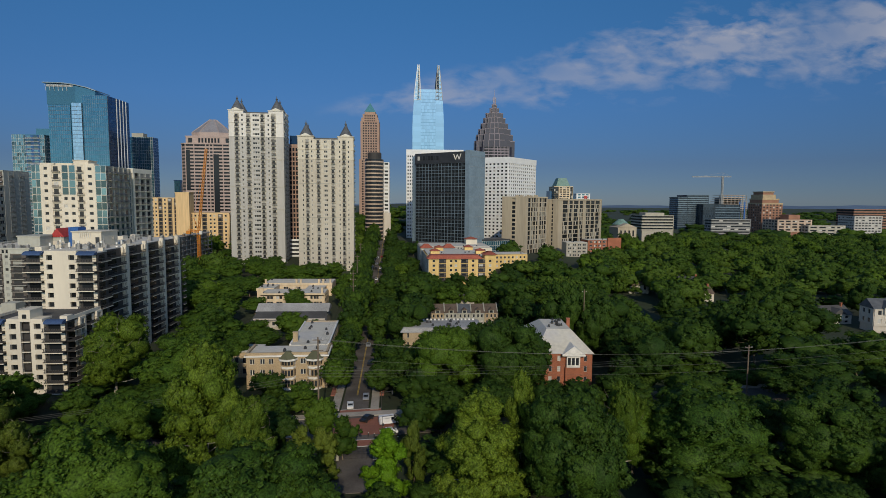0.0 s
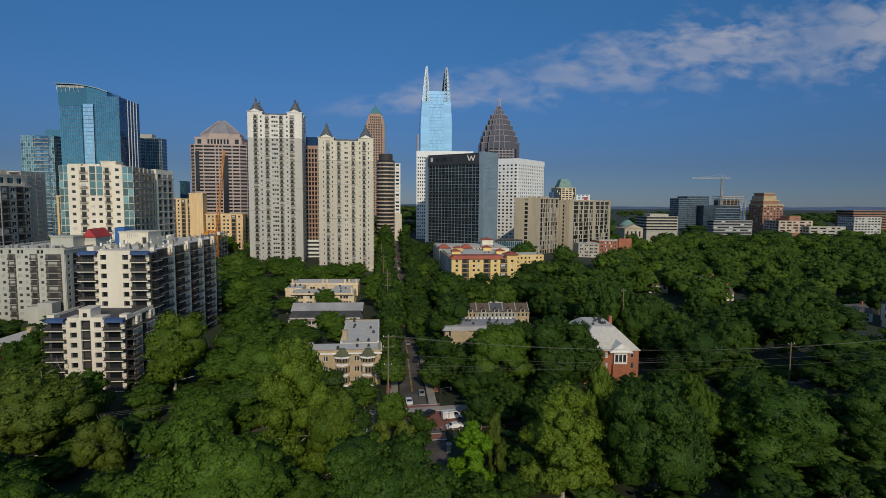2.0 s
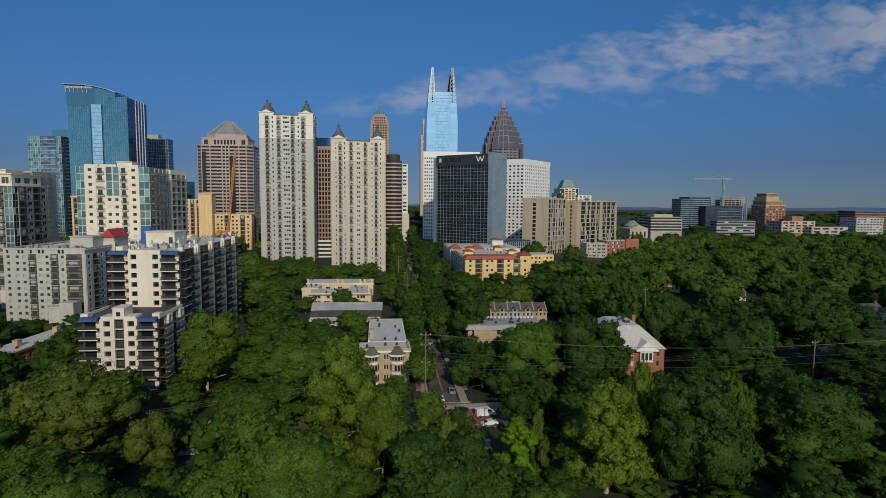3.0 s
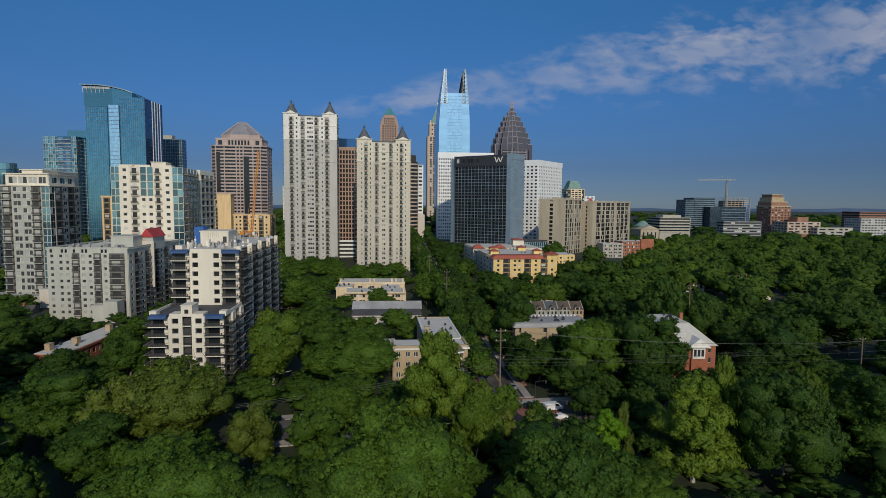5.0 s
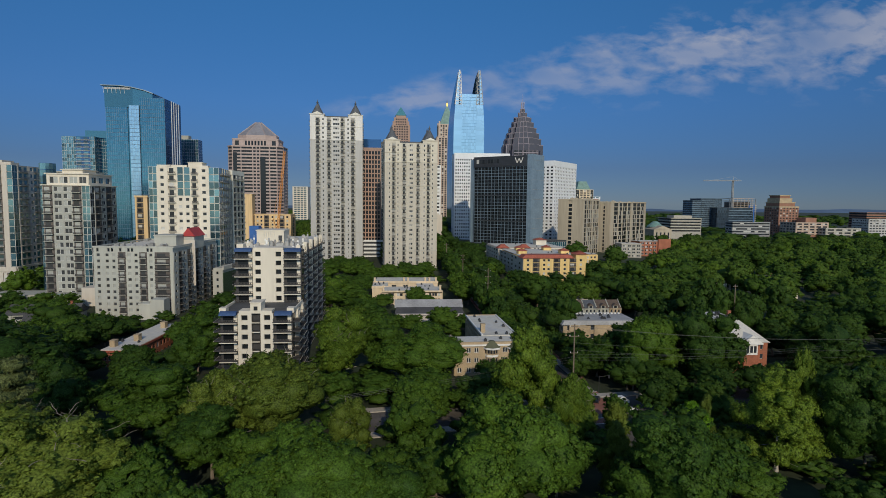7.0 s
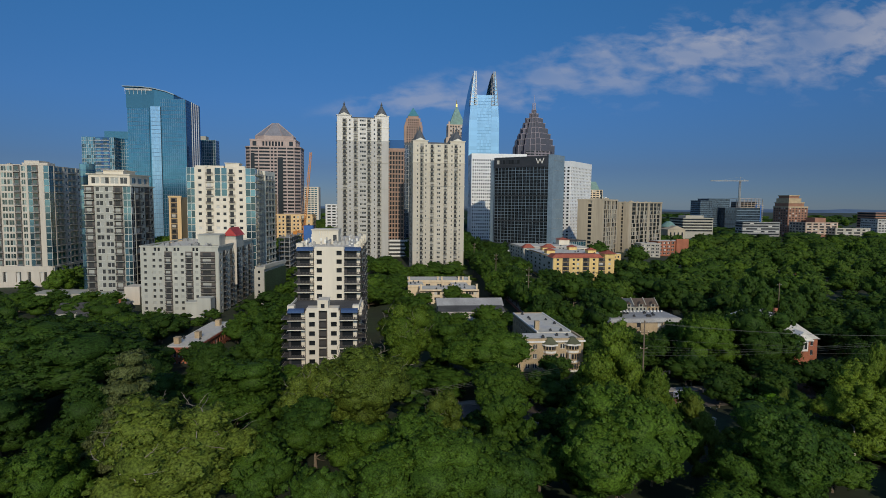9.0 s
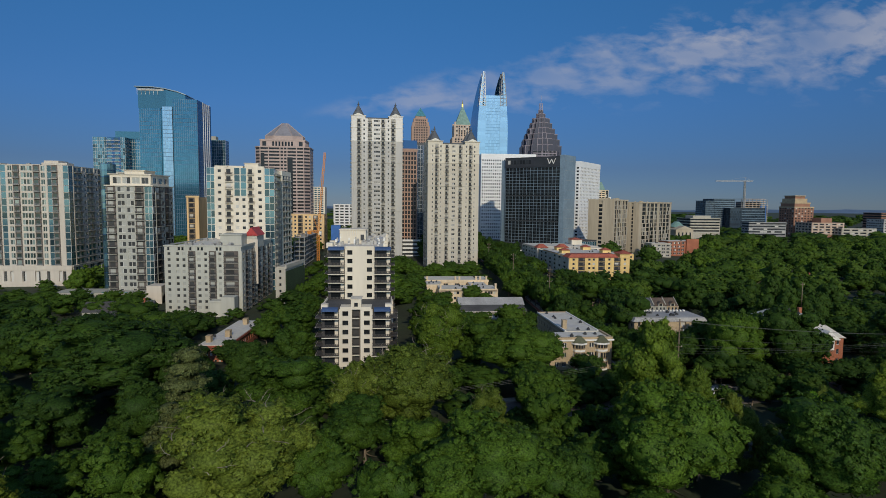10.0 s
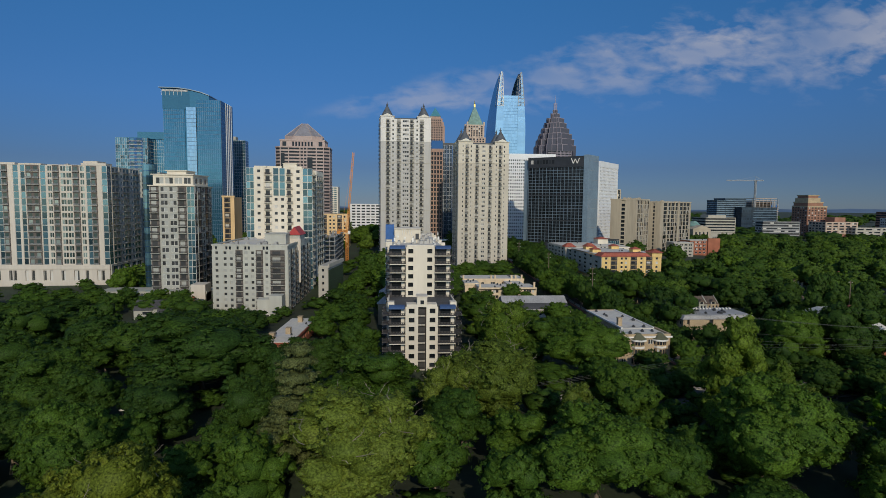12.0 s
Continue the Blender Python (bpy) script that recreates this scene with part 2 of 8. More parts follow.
RIBGRAN = material("violet_granite_ribs", (0.23, 0.19, 0.22), 0.5)
# balcony walls coloured nearly black for the shade inside the recess
SHADEBAY = material("dark_balcony_wall", (0.05, 0.045, 0.042), 0.7)
LEADROOF = material("lead_roof", (0.34, 0.315, 0.31), 0.42, 0.45, stain=(0.1, 0.12))
# back walls darkened in colour to stand for balcony shade
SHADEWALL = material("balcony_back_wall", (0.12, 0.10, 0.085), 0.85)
STEEL = material("galvanised_steel", (0.36, 0.345, 0.32), 0.5, 0.6, stain=(0.3, 0.2))
AWNING = material("blue_canvas_awning", (0.035, 0.075, 0.17), 0.8, grain=(2.0, 0.15))
YELPAINT = material("orange_crane_paint", (0.55, 0.20, 0.02), 0.55)
BLUETARP = material("blue_sheeting", (0.02, 0.10, 0.30), 0.6)
WOOD = material("weathered_pole_wood", (0.17, 0.125, 0.085), 0.9, grain=(4.0, 0.25))
WIRE = material("aluminium_cable", (0.075, 0.075, 0.065), 0.6, 0.2)
ASPHALT = material("asphalt", (0.088, 0.074, 0.062), 0.9, grain=(3.0, 0.15), stain=(0.12, 0.25), second=(0.11, 0.096, 0.084))
PAVING = material("concrete_pavement", (0.34, 0.30, 0.25), 0.9, grain=(1.5, 0.12), stain=(0.2, 0.2))
BRICKPAVE = material("red_brick_paving", (0.27, 0.105, 0.07), 0.9, grain=(4.0, 0.2), stain=(0.2, 0.2))
PAINT = material("road_paint", (0.62, 0.60, 0.54), 0.8, grain=(3.0, 0.2))
YPAINT = material("yellow_road_paint", (0.55, 0.36, 0.06), 0.8, grain=(3.0, 0.2))
BARK = material("bark", (0.15, 0.115, 0.08), 0.95, grain=(2.5, 0.3), stain=(0.5, 0.2))
TWIGBARK = material("grey_twigs", (0.21, 0.18, 0.135), 0.9, grain=(2.5, 0.3), stain=(0.5, 0.25))
PALEBARK = material("pale_bark", (0.40, 0.36, 0.29), 0.9, grain=(2.5, 0.3), stain=(0.5, 0.25))
LEAF = leaf("oak_leaves", (0.039, 0.086, 0.013), (0.095, 0.168, 0.018))
LEAFD = leaf("dark_oak_leaves", (0.027, 0.063, 0.012), (0.063, 0.118, 0.015))
LEAFY = leaf("sycamore_leaves", (0.060, 0.111, 0.012), (0.159, 0.226, 0.024))
LEAFB = leaf("fresh_maple_leaves", (0.076, 0.167, 0.008), (0.164, 0.321, 0.017))
LEAFO = leaf("olive_oak_leaves", (0.065, 0.102, 0.014), (0.160, 0.209, 0.031))
LEAFV = leaf("yellow_green_leaves", (0.110, 0.142, 0.015), (0.263, 0.299, 0.036))
NEEDLE = leaf("cedar_needles", (0.060, 0.081, 0.028), (0.144, 0.167, 0.055))
WOODS = leaf("far_oak_leaves", (0.040, 0.088, 0.012), (0.109, 0.183, 0.017), 1.6)
WOODSD = leaf("far_dark_oak_leaves", (0.028, 0.066, 0.012), (0.068, 0.126, 0.015), 1.6)
WOODSM = leaf("far_mixed_leaves", (0.043, 0.089, 0.014), (0.099, 0.163, 0.021), 1.6)
WOODSL = leaf("far_light_leaves", (0.053, 0.095, 0.013), (0.131, 0.205, 0.023), 1.6)

G_DARK = glass("dark_window_glass", (0.030, 0.034, 0.038), 0.14, curtain=0.14, spec=0.2)
G_ROOM = glass("apartment_window_glass", (0.035, 0.037, 0.038), 0.14, curtain=0.22, blind=(0.30, 0.285, 0.25), spec=0.2)
G_DOOR = glass("balcony_door_glass", (0.06, 0.062, 0.06), 0.14, curtain=0.42, blind=(0.55, 0.53, 0.48), spec=0.2)
G_BLIND = glass("window_glass_with_blinds", (0.05, 0.052, 0.052), 0.14, curtain=0.30, blind=(0.36, 0.36, 0.32), spec=0.2)
G_BLACK = glass("black_glass", (0.016, 0.019, 0.022), 0.2, vary=0.5, spec=0.25)
G_BLUE = glass("blue_curtain_glass", (0.040, 0.148, 0.218), 0.12, 0.55, vary=0.12)
G_PALE = glass("pale_curtain_glass", (0.25, 0.42, 0.55), 0.2, 0.5, vary=0.10)
G_NAVY = glass("navy_curtain_glass", (0.030, 0.085, 0.185), 0.1, 0.5, vary=0.2)
G_TEAL = glass("teal_curtain_glass", (0.050, 0.145, 0.19), 0.12, 0.5, vary=0.3)
G_TEALROOF = glass("teal_roof_glass", (0.10, 0.30, 0.33), 0.2, 0.3, vary=0.1)
G_GREEN = glass("green_tinted_window_glass", (0.045, 0.07, 0.065), 0.12, 0.2, curtain=0.15, blind=(0.26, 0.32, 0.29), vary=0.6)
G_SLATE = glass("slate_blue_glass", (0.03, 0.048, 0.066), 0.25, 0.2, vary=0.5, spec=0.35)
OLIVEROOF = material("olive_metal_roof", (0.10, 0.10, 0.05), 0.6)
WARMCON = material("warm_pale_concrete", (0.39, 0.355, 0.285), 0.85, stain=(0.06, 0.1))
G_AQUA = glass("aqua_window_glass", (0.075, 0.15, 0.18), 0.10, 0.5, vary=0.65)


# ---- building kit ----
class Solid:
    """Gathers boxes, prisms and bars for one mesh; each face keeps the number of its material."""

    def __init__(self):
        self.v, self.f, self.m = [], [], []

    def poly(self, pts, faces, m=0):
        k = len(self.v)
        self.v.extend(tuple(p) for p in pts)
        for f in faces:
            self.f.append(tuple(i + k for i in f))
            self.m.append(m)

    def box(self, x0, y0, z0, x1, y1, z1, m=0):
        self.poly([(x0, y0, z0), (x1, y0, z0), (x1, y1, z0), (x0, y1, z0), (x0, y0, z1), (x1, y0, z1), (x1, y1, z1), (x0, y1, z1)],
                  [(3, 2, 1, 0), (4, 5, 6, 7), (0, 1, 5, 4), (1, 2, 6, 5), (2, 3, 7, 6), (3, 0, 4, 7)], m)

    def prism(self, outline, z0, z1, m=0, top=None, shrink=1.0, centre=None):
        n = len(outline)
        cx, cy = centre or (sum(p[0] for p in outline) / n, sum(p[1] for p in outline) / n)
        low = [(x, y, z0) for x, y in outline]
        high = [(cx + (x - cx) * shrink, cy + (y - cy) * shrink, z1) for x, y in outline]
        faces = [tuple(reversed(range(n))), tuple(range(n, 2 * n))]
        faces += [(i, (i + 1) % n, n + (i + 1) % n, n + i) for i in range(n)]
        self.poly(low + high, faces, m)
        if top is not None:
            self.m[len(self.m) - len(faces) + 1] = top

    def cone(self, cx, cy, z0, r, z1, sides=12, r1=0.0, m=0):
        ring = [(cx + r * math.cos(2 * math.pi * i / sides), cy + r * math.sin(2 * math.pi * i / sides)) for i in range(sides)]
        self.prism(ring, z0, z1, m, shrink=max(r1 / r, 0.001), centre=(cx, cy))

    def bar(self, p, q, t, m=0, t1=None, sides=4):
        p, q = Vector(p), Vector(q)
        d = (q - p).normalized()
        a = d.cross(Vector((0, 0, 1)) if abs(d.z) < 0.9 else Vector((1, 0, 0))).normalized()
        b = d.cross(a)
        t1 = t if t1 is None else t1
        pts = []
        for c, r in ((p, t), (q, t1)):
            for i in range(sides):
                w = 2 * math.pi * (i + 0.5) / sides
                pts.append(c + (a * math.cos(w) + b * math.sin(w)) * r)
        faces = [(i, (i + 1) % sides, sides + (i + 1) % sides, sides + i) for i in range(sides)]
        self.poly(pts, faces + [tuple(reversed(range(sides))), tuple(range(sides, 2 * sides))], m)

    def hip(self, x0, y0, x1, y1, z0, z1, m=0, over=0.5, gable=False, along="x"):
        x0, y0, x1, y1 = x0 - over, y0 - over, x1 + over, y1 + over
        cx, cy = (x0 + x1) / 2, (y0 + y1) / 2
        if along == "x":
            k = 0 if gable else (y1 - y0) / 2
            a, b = (x0 + k, cy, z1), (x1 - k, cy, z1)
            faces = [(0, 1, 5, 4), (2, 3, 4, 5), (1, 2, 5), (3, 0, 4), (3, 2, 1, 0)]
        else:
            k = 0 if gable else (x1 - x0) / 2
            a, b = (cx, y0 + k, z1), (cx, y1 - k, z1)
            faces = [(0, 1, 4), (1, 2, 5, 4), (2, 3, 5), (3, 0, 4, 5), (3, 2, 1, 0)]
        self.poly([(x0, y0, z0), (x1, y0, z0), (x1, y1, z0), (x0, y1, z0), a, b], faces, m)

    def apart(self, most):
        """The groups of shapes that touch one another, each as a Solid, if they are no more than most."""
        n = len(self.v)
        if not n:
            return [self]
        lead = list(range(n))

        def find(i):
            while lead[i] != i:
                lead[i] = lead[lead[i]]
                i = lead[i]
            return i

        for f in self.f:
            for i in f[1:]:
                lead[find(i)] = find(f[0])
        shape = np.array([find(i) for i in range(n)])
        ids = np.unique(shape)
        co = np.array(self.v)
        low = np.array([co[shape == i].min(axis=0) for i in ids]) - 0.05
        high = np.array([co[shape == i].max(axis=0) for i in ids]) + 0.05
        group = -np.ones(len(ids), int)
        count = 0
        for start in range(len(ids)):
            if group[start] >= 0:
                continue
            todo = [start]
            group[start] = count
            while todo:
                k = todo.pop()
                near = np.all((low <= high[k]) & (high >= low[k]), axis=1) & (group < 0)
                group[near] = count
                todo += list(np.nonzero(near)[0])
            count += 1
        if not 1 < count <= most:
            return [self]
        whose = dict(zip(ids.tolist(), group.tolist()))
        pieces = [Solid() for _ in range(count)]
        for f, m in zip(self.f, self.m):
            pieces[whose[int(shape[f[0]])]].poly([self.v[i] for i in f], [tuple(range(len(f)))], m)
        return pieces

    def mesh(self, name, mats):
        me = bpy.data.meshes.new(name)
        me.from_pydata(self.v, [], self.f)
        for m in mats:
            me.materials.append(m)
        me.polygons.foreach_set("material_index", self.m)
        me.update()
        return me


def part(name, solid, mats, parent, label=""):
    """One mesh under a thing or a part."""
    mats = mats if isinstance(mats, (list, tuple)) else [mats]
    ob = new(name, solid.mesh(name, mats))
    ob.parent = parent
    return tagged(ob, label)


def thing(name, label, category, x=0, y=0, z=0, ang=0, group="", kind=""):
    ob = new(name)
    ob.empty_display_size = 0.5
    ob.matrix_basis = pose(x, y, z, 0, 0, ang)
    return tagged(ob, label, category, group, kind)


def alone(name, solid, mats, label, category, x=0, y=0, z=0, ang=0, group="", kind=""):
    mats = mats if isinstance(mats, (list, tuple)) else [mats]
    ob = new(name, solid.mesh(name, mats))
    ob.matrix_basis = pose(x, y, z, 0, 0, ang)
    return tagged(ob, label, category, group, kind)


SHARED = {}


def window_mesh(w, h, pane, frame_mat, split):
    key = ("window", round(w, 2), round(h, 2), pane.name, frame_mat.name, split)
    if key not in SHARED:
        s = Solid()
        s.box(-w / 2, -0.07, 0, w / 2, 0.0, h, 0)
        e = min(0.09, w * 0.08)
        step = w / split
        for i in range(split):
            a, b = -w / 2 + i * step + e, -w / 2 + (i + 1) * step - e
            s.poly([(a, -0.085, e), (b, -0.085, e), (b, -0.085, h - e), (a, -0.085, h - e)], [(0, 1, 2, 3)], 1)
        SHARED[key] = s.mesh("window", [frame_mat, pane])
    return SHARED[key]


def balcony_mesh(w, deep, fh, slab, rail, pane, backing, door=True, solid_rail=False, pale=False):
    key = ("balcony", round(w, 2), round(deep, 2), round(fh, 2), slab.name, rail.name, pane.name, backing.name, solid_rail, pale)
    if key not in SHARED:
        s = Solid()
        # floor, soffit and back share the backing, often a colour darkened for shade
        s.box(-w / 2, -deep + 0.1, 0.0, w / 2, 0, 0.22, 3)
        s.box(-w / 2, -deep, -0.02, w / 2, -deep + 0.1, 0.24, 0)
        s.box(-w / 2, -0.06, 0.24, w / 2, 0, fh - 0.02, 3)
        if door:
            s.poly([(-w * 0.36, -0.08, 0.3), (w * 0.2, -0.08, 0.3), (w * 0.2, -0.08, fh * 0.8), (-w * 0.36, -0.08, fh * 0.8)], [(0, 1, 2, 3)], 2)
        if pale:
            s.box(w * 0.24, -0.12, 0.3, w * 0.24 + min(1.3, w * 0.2), -0.06, fh * 0.8, 0)
        y = -deep + 0.05
        s.box(-w / 2, y - 0.05, 1.22, w / 2, y + 0.03, 1.32, 1)
        for x in (-w / 2 + 0.04, w / 2 - 0.04):
            s.box(x - 0.04, y, 1.22, x + 0.04, 0, 1.3, 1)
            s.box(x - 0.03, y, 0.36, x + 0.03, 0, 0.46, 1)
        s.box(-w / 2, y - 0.02, 0.36, w / 2, y + 0.02, 0.46, 1)
        n = max(4, int(w / 0.5))
        for i in range(1, n):
            x = -w / 2 + w * i / n
            s.poly([(x - 0.15, y, 0.46), (x + 0.15, y, 0.46), (x + 0.15, y, 1.22), (x - 0.15, y, 1.22)], [(0, 1, 2, 3)], 1)
        if solid_rail:
            s.box(-w / 2 + 0.05, y - 0.01, 0.3, w / 2 - 0.05, y + 0.01, 1.2, 1)
        SHARED[key] = s.mesh("balcony", [slab, rail, pane, backing])
    return SHARED[key]


class House:
    """A building under one Empty. Its faces F, R, B, L run anticlockwise; s runs along a face, d out of it."""

    def __init__(self, name, label, x, y, z, w, d, h, ang=0, category="building", core=None, roof=None, group=""):
        self.e = thing(name, label, category, x, y, z, ang, group)
        self.w, self.d, self.h = w, d, h
        self.wall, self.put, self.count = Solid(), {}, {}
        self.core, self.roofmat = core, roof
        self.x0 = self.y0 = 0.0

    def sub(self, x0, y0, w, d):
        """Dress another block of the same building from here on."""
        self.x0, self.y0, self.w, self.d = x0, y0, w, d
        return self

    def length(self, face):
        return self.w if face in "FB" else self.d

    def at(self, face, s, d):
        w, dd, x, y = self.w, self.d, self.x0, self.y0
        return {"F": (x + s, y - d), "R": (x + w + d, y + s), "B": (x + w - s, y + dd + d), "L": (x - d, y + dd - s)}[face]

    def fbox(self, face, s0, s1, d0, d1, z0, z1, m=0, solid=None):
        xa, ya = self.at(face, s0, d0)
        xb, yb = self.at(face, s1, d1)
        (solid or self.wall).box(min(xa, xb), min(ya, yb), z0, max(xa, xb), max(ya, yb), z1, m)

    def place(self, name, mesh, face, s, d, z):
        x, y = self.at(face, s, d)
        turn = {"F": 0, "R": 90, "B": 180, "L": -90}[face]
        self.put.setdefault((name, mesh.name), (mesh, []))[1].append((x, y, z, turn))

    def dress(self, face, z0, n, fh, bays, pane=None, frame_mat=None, sill=0.28, head=0.82, skin=0.3, s0=0.0, s1=None,
              slab=None, rail=None, deep=1.4, backing=None, m=0, parapet=0.0, line=0.0, gpane=None, pale=False):
        """bays: (kind, share) across; p pier, s solid, w window, d double window, t triple, g glass from slab to slab, b balcony, v void."""
        s1 = self.length(face) if s1 is None else s1
        total = sum(b for _, b in bays)
        k = (s1 - s0) / total
        pane, frame_mat = pane or G_ROOM, frame_mat or TRIM
        s = s0
        for kind, share in bays:
            e = s + share * k
            w, c = e - s, (s + e) / 2
            if kind in "ps":
                self.fbox(face, s, e, 0, skin, z0, z0 + n * fh, m)
            elif kind in "wdt":
                a, b = fh * sill, fh * head
                split = {"w": 1, "d": 2, "t": 3}[kind]
                mesh = window_mesh(w, b - a, pane, frame_mat, split)
                self.fbox(face, s, e, 0, skin, z0, z0 + a, m)
                for i in range(n):
                    top = z0 + (i + 1) * fh + (a if i < n - 1 else 0)
                    self.fbox(face, s, e, 0, skin, z0 + i * fh + b, top, m)
                    self.place("window", mesh, face, c, 0, z0 + i * fh + a)
            elif kind == "g":
                mesh = window_mesh(w, fh * 0.94, gpane or pane, frame_mat, max(1, round(w / 2.2)))
                for i in range(n):
                    self.place("window", mesh, face, c, 0.0, z0 + i * fh + fh * 0.03)
            elif kind == "b":
                mesh = balcony_mesh(w, deep + skin, fh, slab or TRIM, rail or RAIL, pane, backing or SHADEWALL, pale=pale)
                for i in range(n):
                    self.place("balcony", mesh, face, c, 0, z0 + i * fh)
            s = e
        if line:
            for i in range(n + 1):
                self.fbox(face, s0, s1, 0, skin + 0.12, z0 + i * fh - line / 2, z0 + i * fh + line / 2, m)
        if parapet:
            self.fbox(face, s0 - skin, s1 + skin, -0.3, skin + 0.05, z0 + n * fh, z0 + n * fh + parapet, m)

    def block(self, x0, y0, z0, x1, y1, z1, m=0):
        self.wall.box(x0, y0, z0, x1, y1, z1, m)

    def finish(self, mats, cap=260, name="wall"):
        cap = int(cap * 0.46)
        for piece in self.wall.apart(14):
            part(name, piece, mats, self.e)
        for (nm, _), (mesh, spots) in self.put.items():
            used = self.count.get(nm, 0)
            single = spots[:max(0, cap - used)]
            rest = spots[len(single):]
            self.count[nm] = used + len(single)
            for x, y, z, turn in single:
                ob = new(nm, mesh)
                ob.parent = self.e
                ob.matrix_basis = pose(x, y, z, 0, 0, turn)
            if rest:
                joined(nm, mesh, rest, self.e)
        return self.e


def joined(name, mesh, spots, parent):
    """The remaining repeats of a part in one mesh."""
    n = len(mesh.vertices)
    co = np.empty(n * 3)
    mesh.vertices.foreach_get("co", co)
    co = co.reshape(-1, 3)
    polys = [tuple(p.vertices) for p in mesh.polygons]
    mi = [p.material_index for p in mesh.polygons]
    vs, fs = [], []
    for k, (x, y, z, turn) in enumerate(spots):
        a = radians(turn)
        c, s = math.cos(a), math.sin(a)
        vs.append(np.stack([co[:, 0] * c - co[:, 1] * s + x, co[:, 0] * s + co[:, 1] * c + y, co[:, 2] + z], 1))
        fs += [tuple(i + k * n for i in f) for f in polys]
    me = bpy.data.meshes.new(name)
    me.from_pydata(np.concatenate(vs).tolist(), [], fs)
    for m in mesh.materials:
        me.materials.append(m)
    me.polygons.foreach_set("material_index", mi * len(spots))
    me.update()
    ob = new(name, me)
    ob.parent = parent
    return tagged(ob, kind="stuff")


def rise(x, y):
    """Height of the ground: flat by the park, climbing to the ridge in the west, falling far behind it."""
    t = min(max((y - 210) / 430.0, 0.0), 1.0)
    t = t * t * (3 - 2 * t)
    far = min(max((y - 900) / 900.0, 0.0), 1.0)
    across = math.exp(-((x + 30) / 260.0) ** 2)
    return -7.0 + 16.0 * t * across + 5.0 * far - (1 - across) * 1.5


# ---- ground, streets ----
def street_x(y):
    return -14.4 - 0.022 * (y - 150)


def make_ground():
    xs = [-4800, -3600, -2600, -1900, -1400, -1000, -800] + list(range(-700, 901, 25)) + [1000, 1200, 1500, 2000, 2700, 3600, 4800]
    ys = [-900, -500, -300] + list(range(-200, 1001, 25)) + [1080, 1200, 1400, 1700, 2100, 2600, 3200, 4000, 4880]
    v = [(x, y, rise(x, y)) for y in ys for x in xs]
    n = len(xs)
    f = [(j * n + i, j * n + i + 1, (j + 1) * n + i + 1, (j + 1) * n + i) for j in range(len(ys) - 1) for i in range(n - 1)]
    me = bpy.data.meshes.new("ground")
    me.from_pydata(v, [], f)
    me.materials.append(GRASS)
    for p in me.polygons:
        p.use_smooth = True
    tagged(new("ground", me), "shaded lawn and leaf litter under the trees", "ground", kind="structure")


# grass and litter coloured near black-green, tree shade included in the colour
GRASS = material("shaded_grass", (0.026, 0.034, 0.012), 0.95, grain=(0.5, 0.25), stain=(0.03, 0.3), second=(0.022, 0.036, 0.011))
make_ground()


def far_hills():
    """Low hills that close the plain; distance haze is painted in as their blue."""
    v, f = [], []
    xs = list(range(-4800, 4801, 120))
    for i, x in enumerate(xs):
        top = 17 + 7 * math.sin(x * 0.0021) + 4 * math.sin(x * 0.0067 + 1) + 2 * math.sin(x * 0.019)
        v += [(x, 4300, -8), (x, 4500, top), (x, 4800, -8)]
        if i:
            k = 3 * i
            f += [(k - 3, k, k + 1, k - 2), (k - 2, k + 1, k + 2, k - 1)]
    me = bpy.data.meshes.new("backdrop")
    me.from_pydata(v, [], f, shade_flat=False)
    me.materials.append(material("far_blue_hills", (0.12, 0.17, 0.24), 1.0, grain=(0.004, 0.1), stain=(0.0015, 0.15), spec=0.0))
    tagged(new("backdrop", me), "low blue wooded hills on the horizon", "hills", kind="structure")


far_hills()


def ribbon(name, points, width, mat, lift, thick, label, kind="structure"):
    """A strip of road or pavement that follows the ground."""
    s = Solid()
    pts = [Vector((x, y, rise(x, y) + lift)) for x, y in points]
    left, right = [], []
    for i, p in enumerate(pts):
        d = (pts[min(i + 1, len(pts) - 1)] - pts[max(i - 1, 0)])
        nrm = Vector((-d.y, d.x, 0)).normalized() * (width / 2)
        left.append(p + nrm)
        right.append(p - nrm)
    for i in range(len(pts) - 1):
        a, b, c, d = right[i], right[i + 1], left[i + 1], left[i]
        t = Vector((0, 0, thick))
        s.poly([a, b, c, d, a - t, b - t, c - t, d - t], [(3, 2, 1, 0), (0, 1, 5, 4), (1, 2, 6, 5), (2, 3, 7, 6), (3, 0, 4, 7)])
        s.f[-5] = s.f[-5][::-1]
    return alone(name, s, mat, label, "road" if "road" in name or "street" in name else "pavement", kind=kind)


street = [(street_x(y), y) for y in range(146, 760, 12)]
avenue = [(-80, 138), (-40, 143), (-13, 146), (20, 150), (60, 157), (108, 165), (130, 168)]
ribbon("road_street", street, 7.6, ASPHALT, 0.22, 0.5, "grey asphalt street climbing to the towers")
ribbon("road_avenue", avenue, 13.0, ASPHALT, 0.20, 0.5, "grey asphalt avenue along the park")
for side in (-1, 1):
    ribbon("pavement", [(x + side * 5.6, y) for x, y in street if y > 156], 2.4, PAVING, 0.36, 0.6, "concrete pavement beside the street")
    ribbon("verge", [(x + side * 7.4, y) for x, y in street if y > 158], 1.4, BRICKPAVE, 0.37, 0.6, "red brick strip beside the pavement")
    ribbon("line", [(x + side * 0.14, y) for x, y in street if y > 160], 0.12, YPAINT, 0.235, 0.03, "yellow centre line of the street")
ribbon("pavement", [(x, y - 8.6) for x, y in avenue if x < -22], 3.2, PAVING, 0.33, 0.6, "pale concrete pavement along the park")
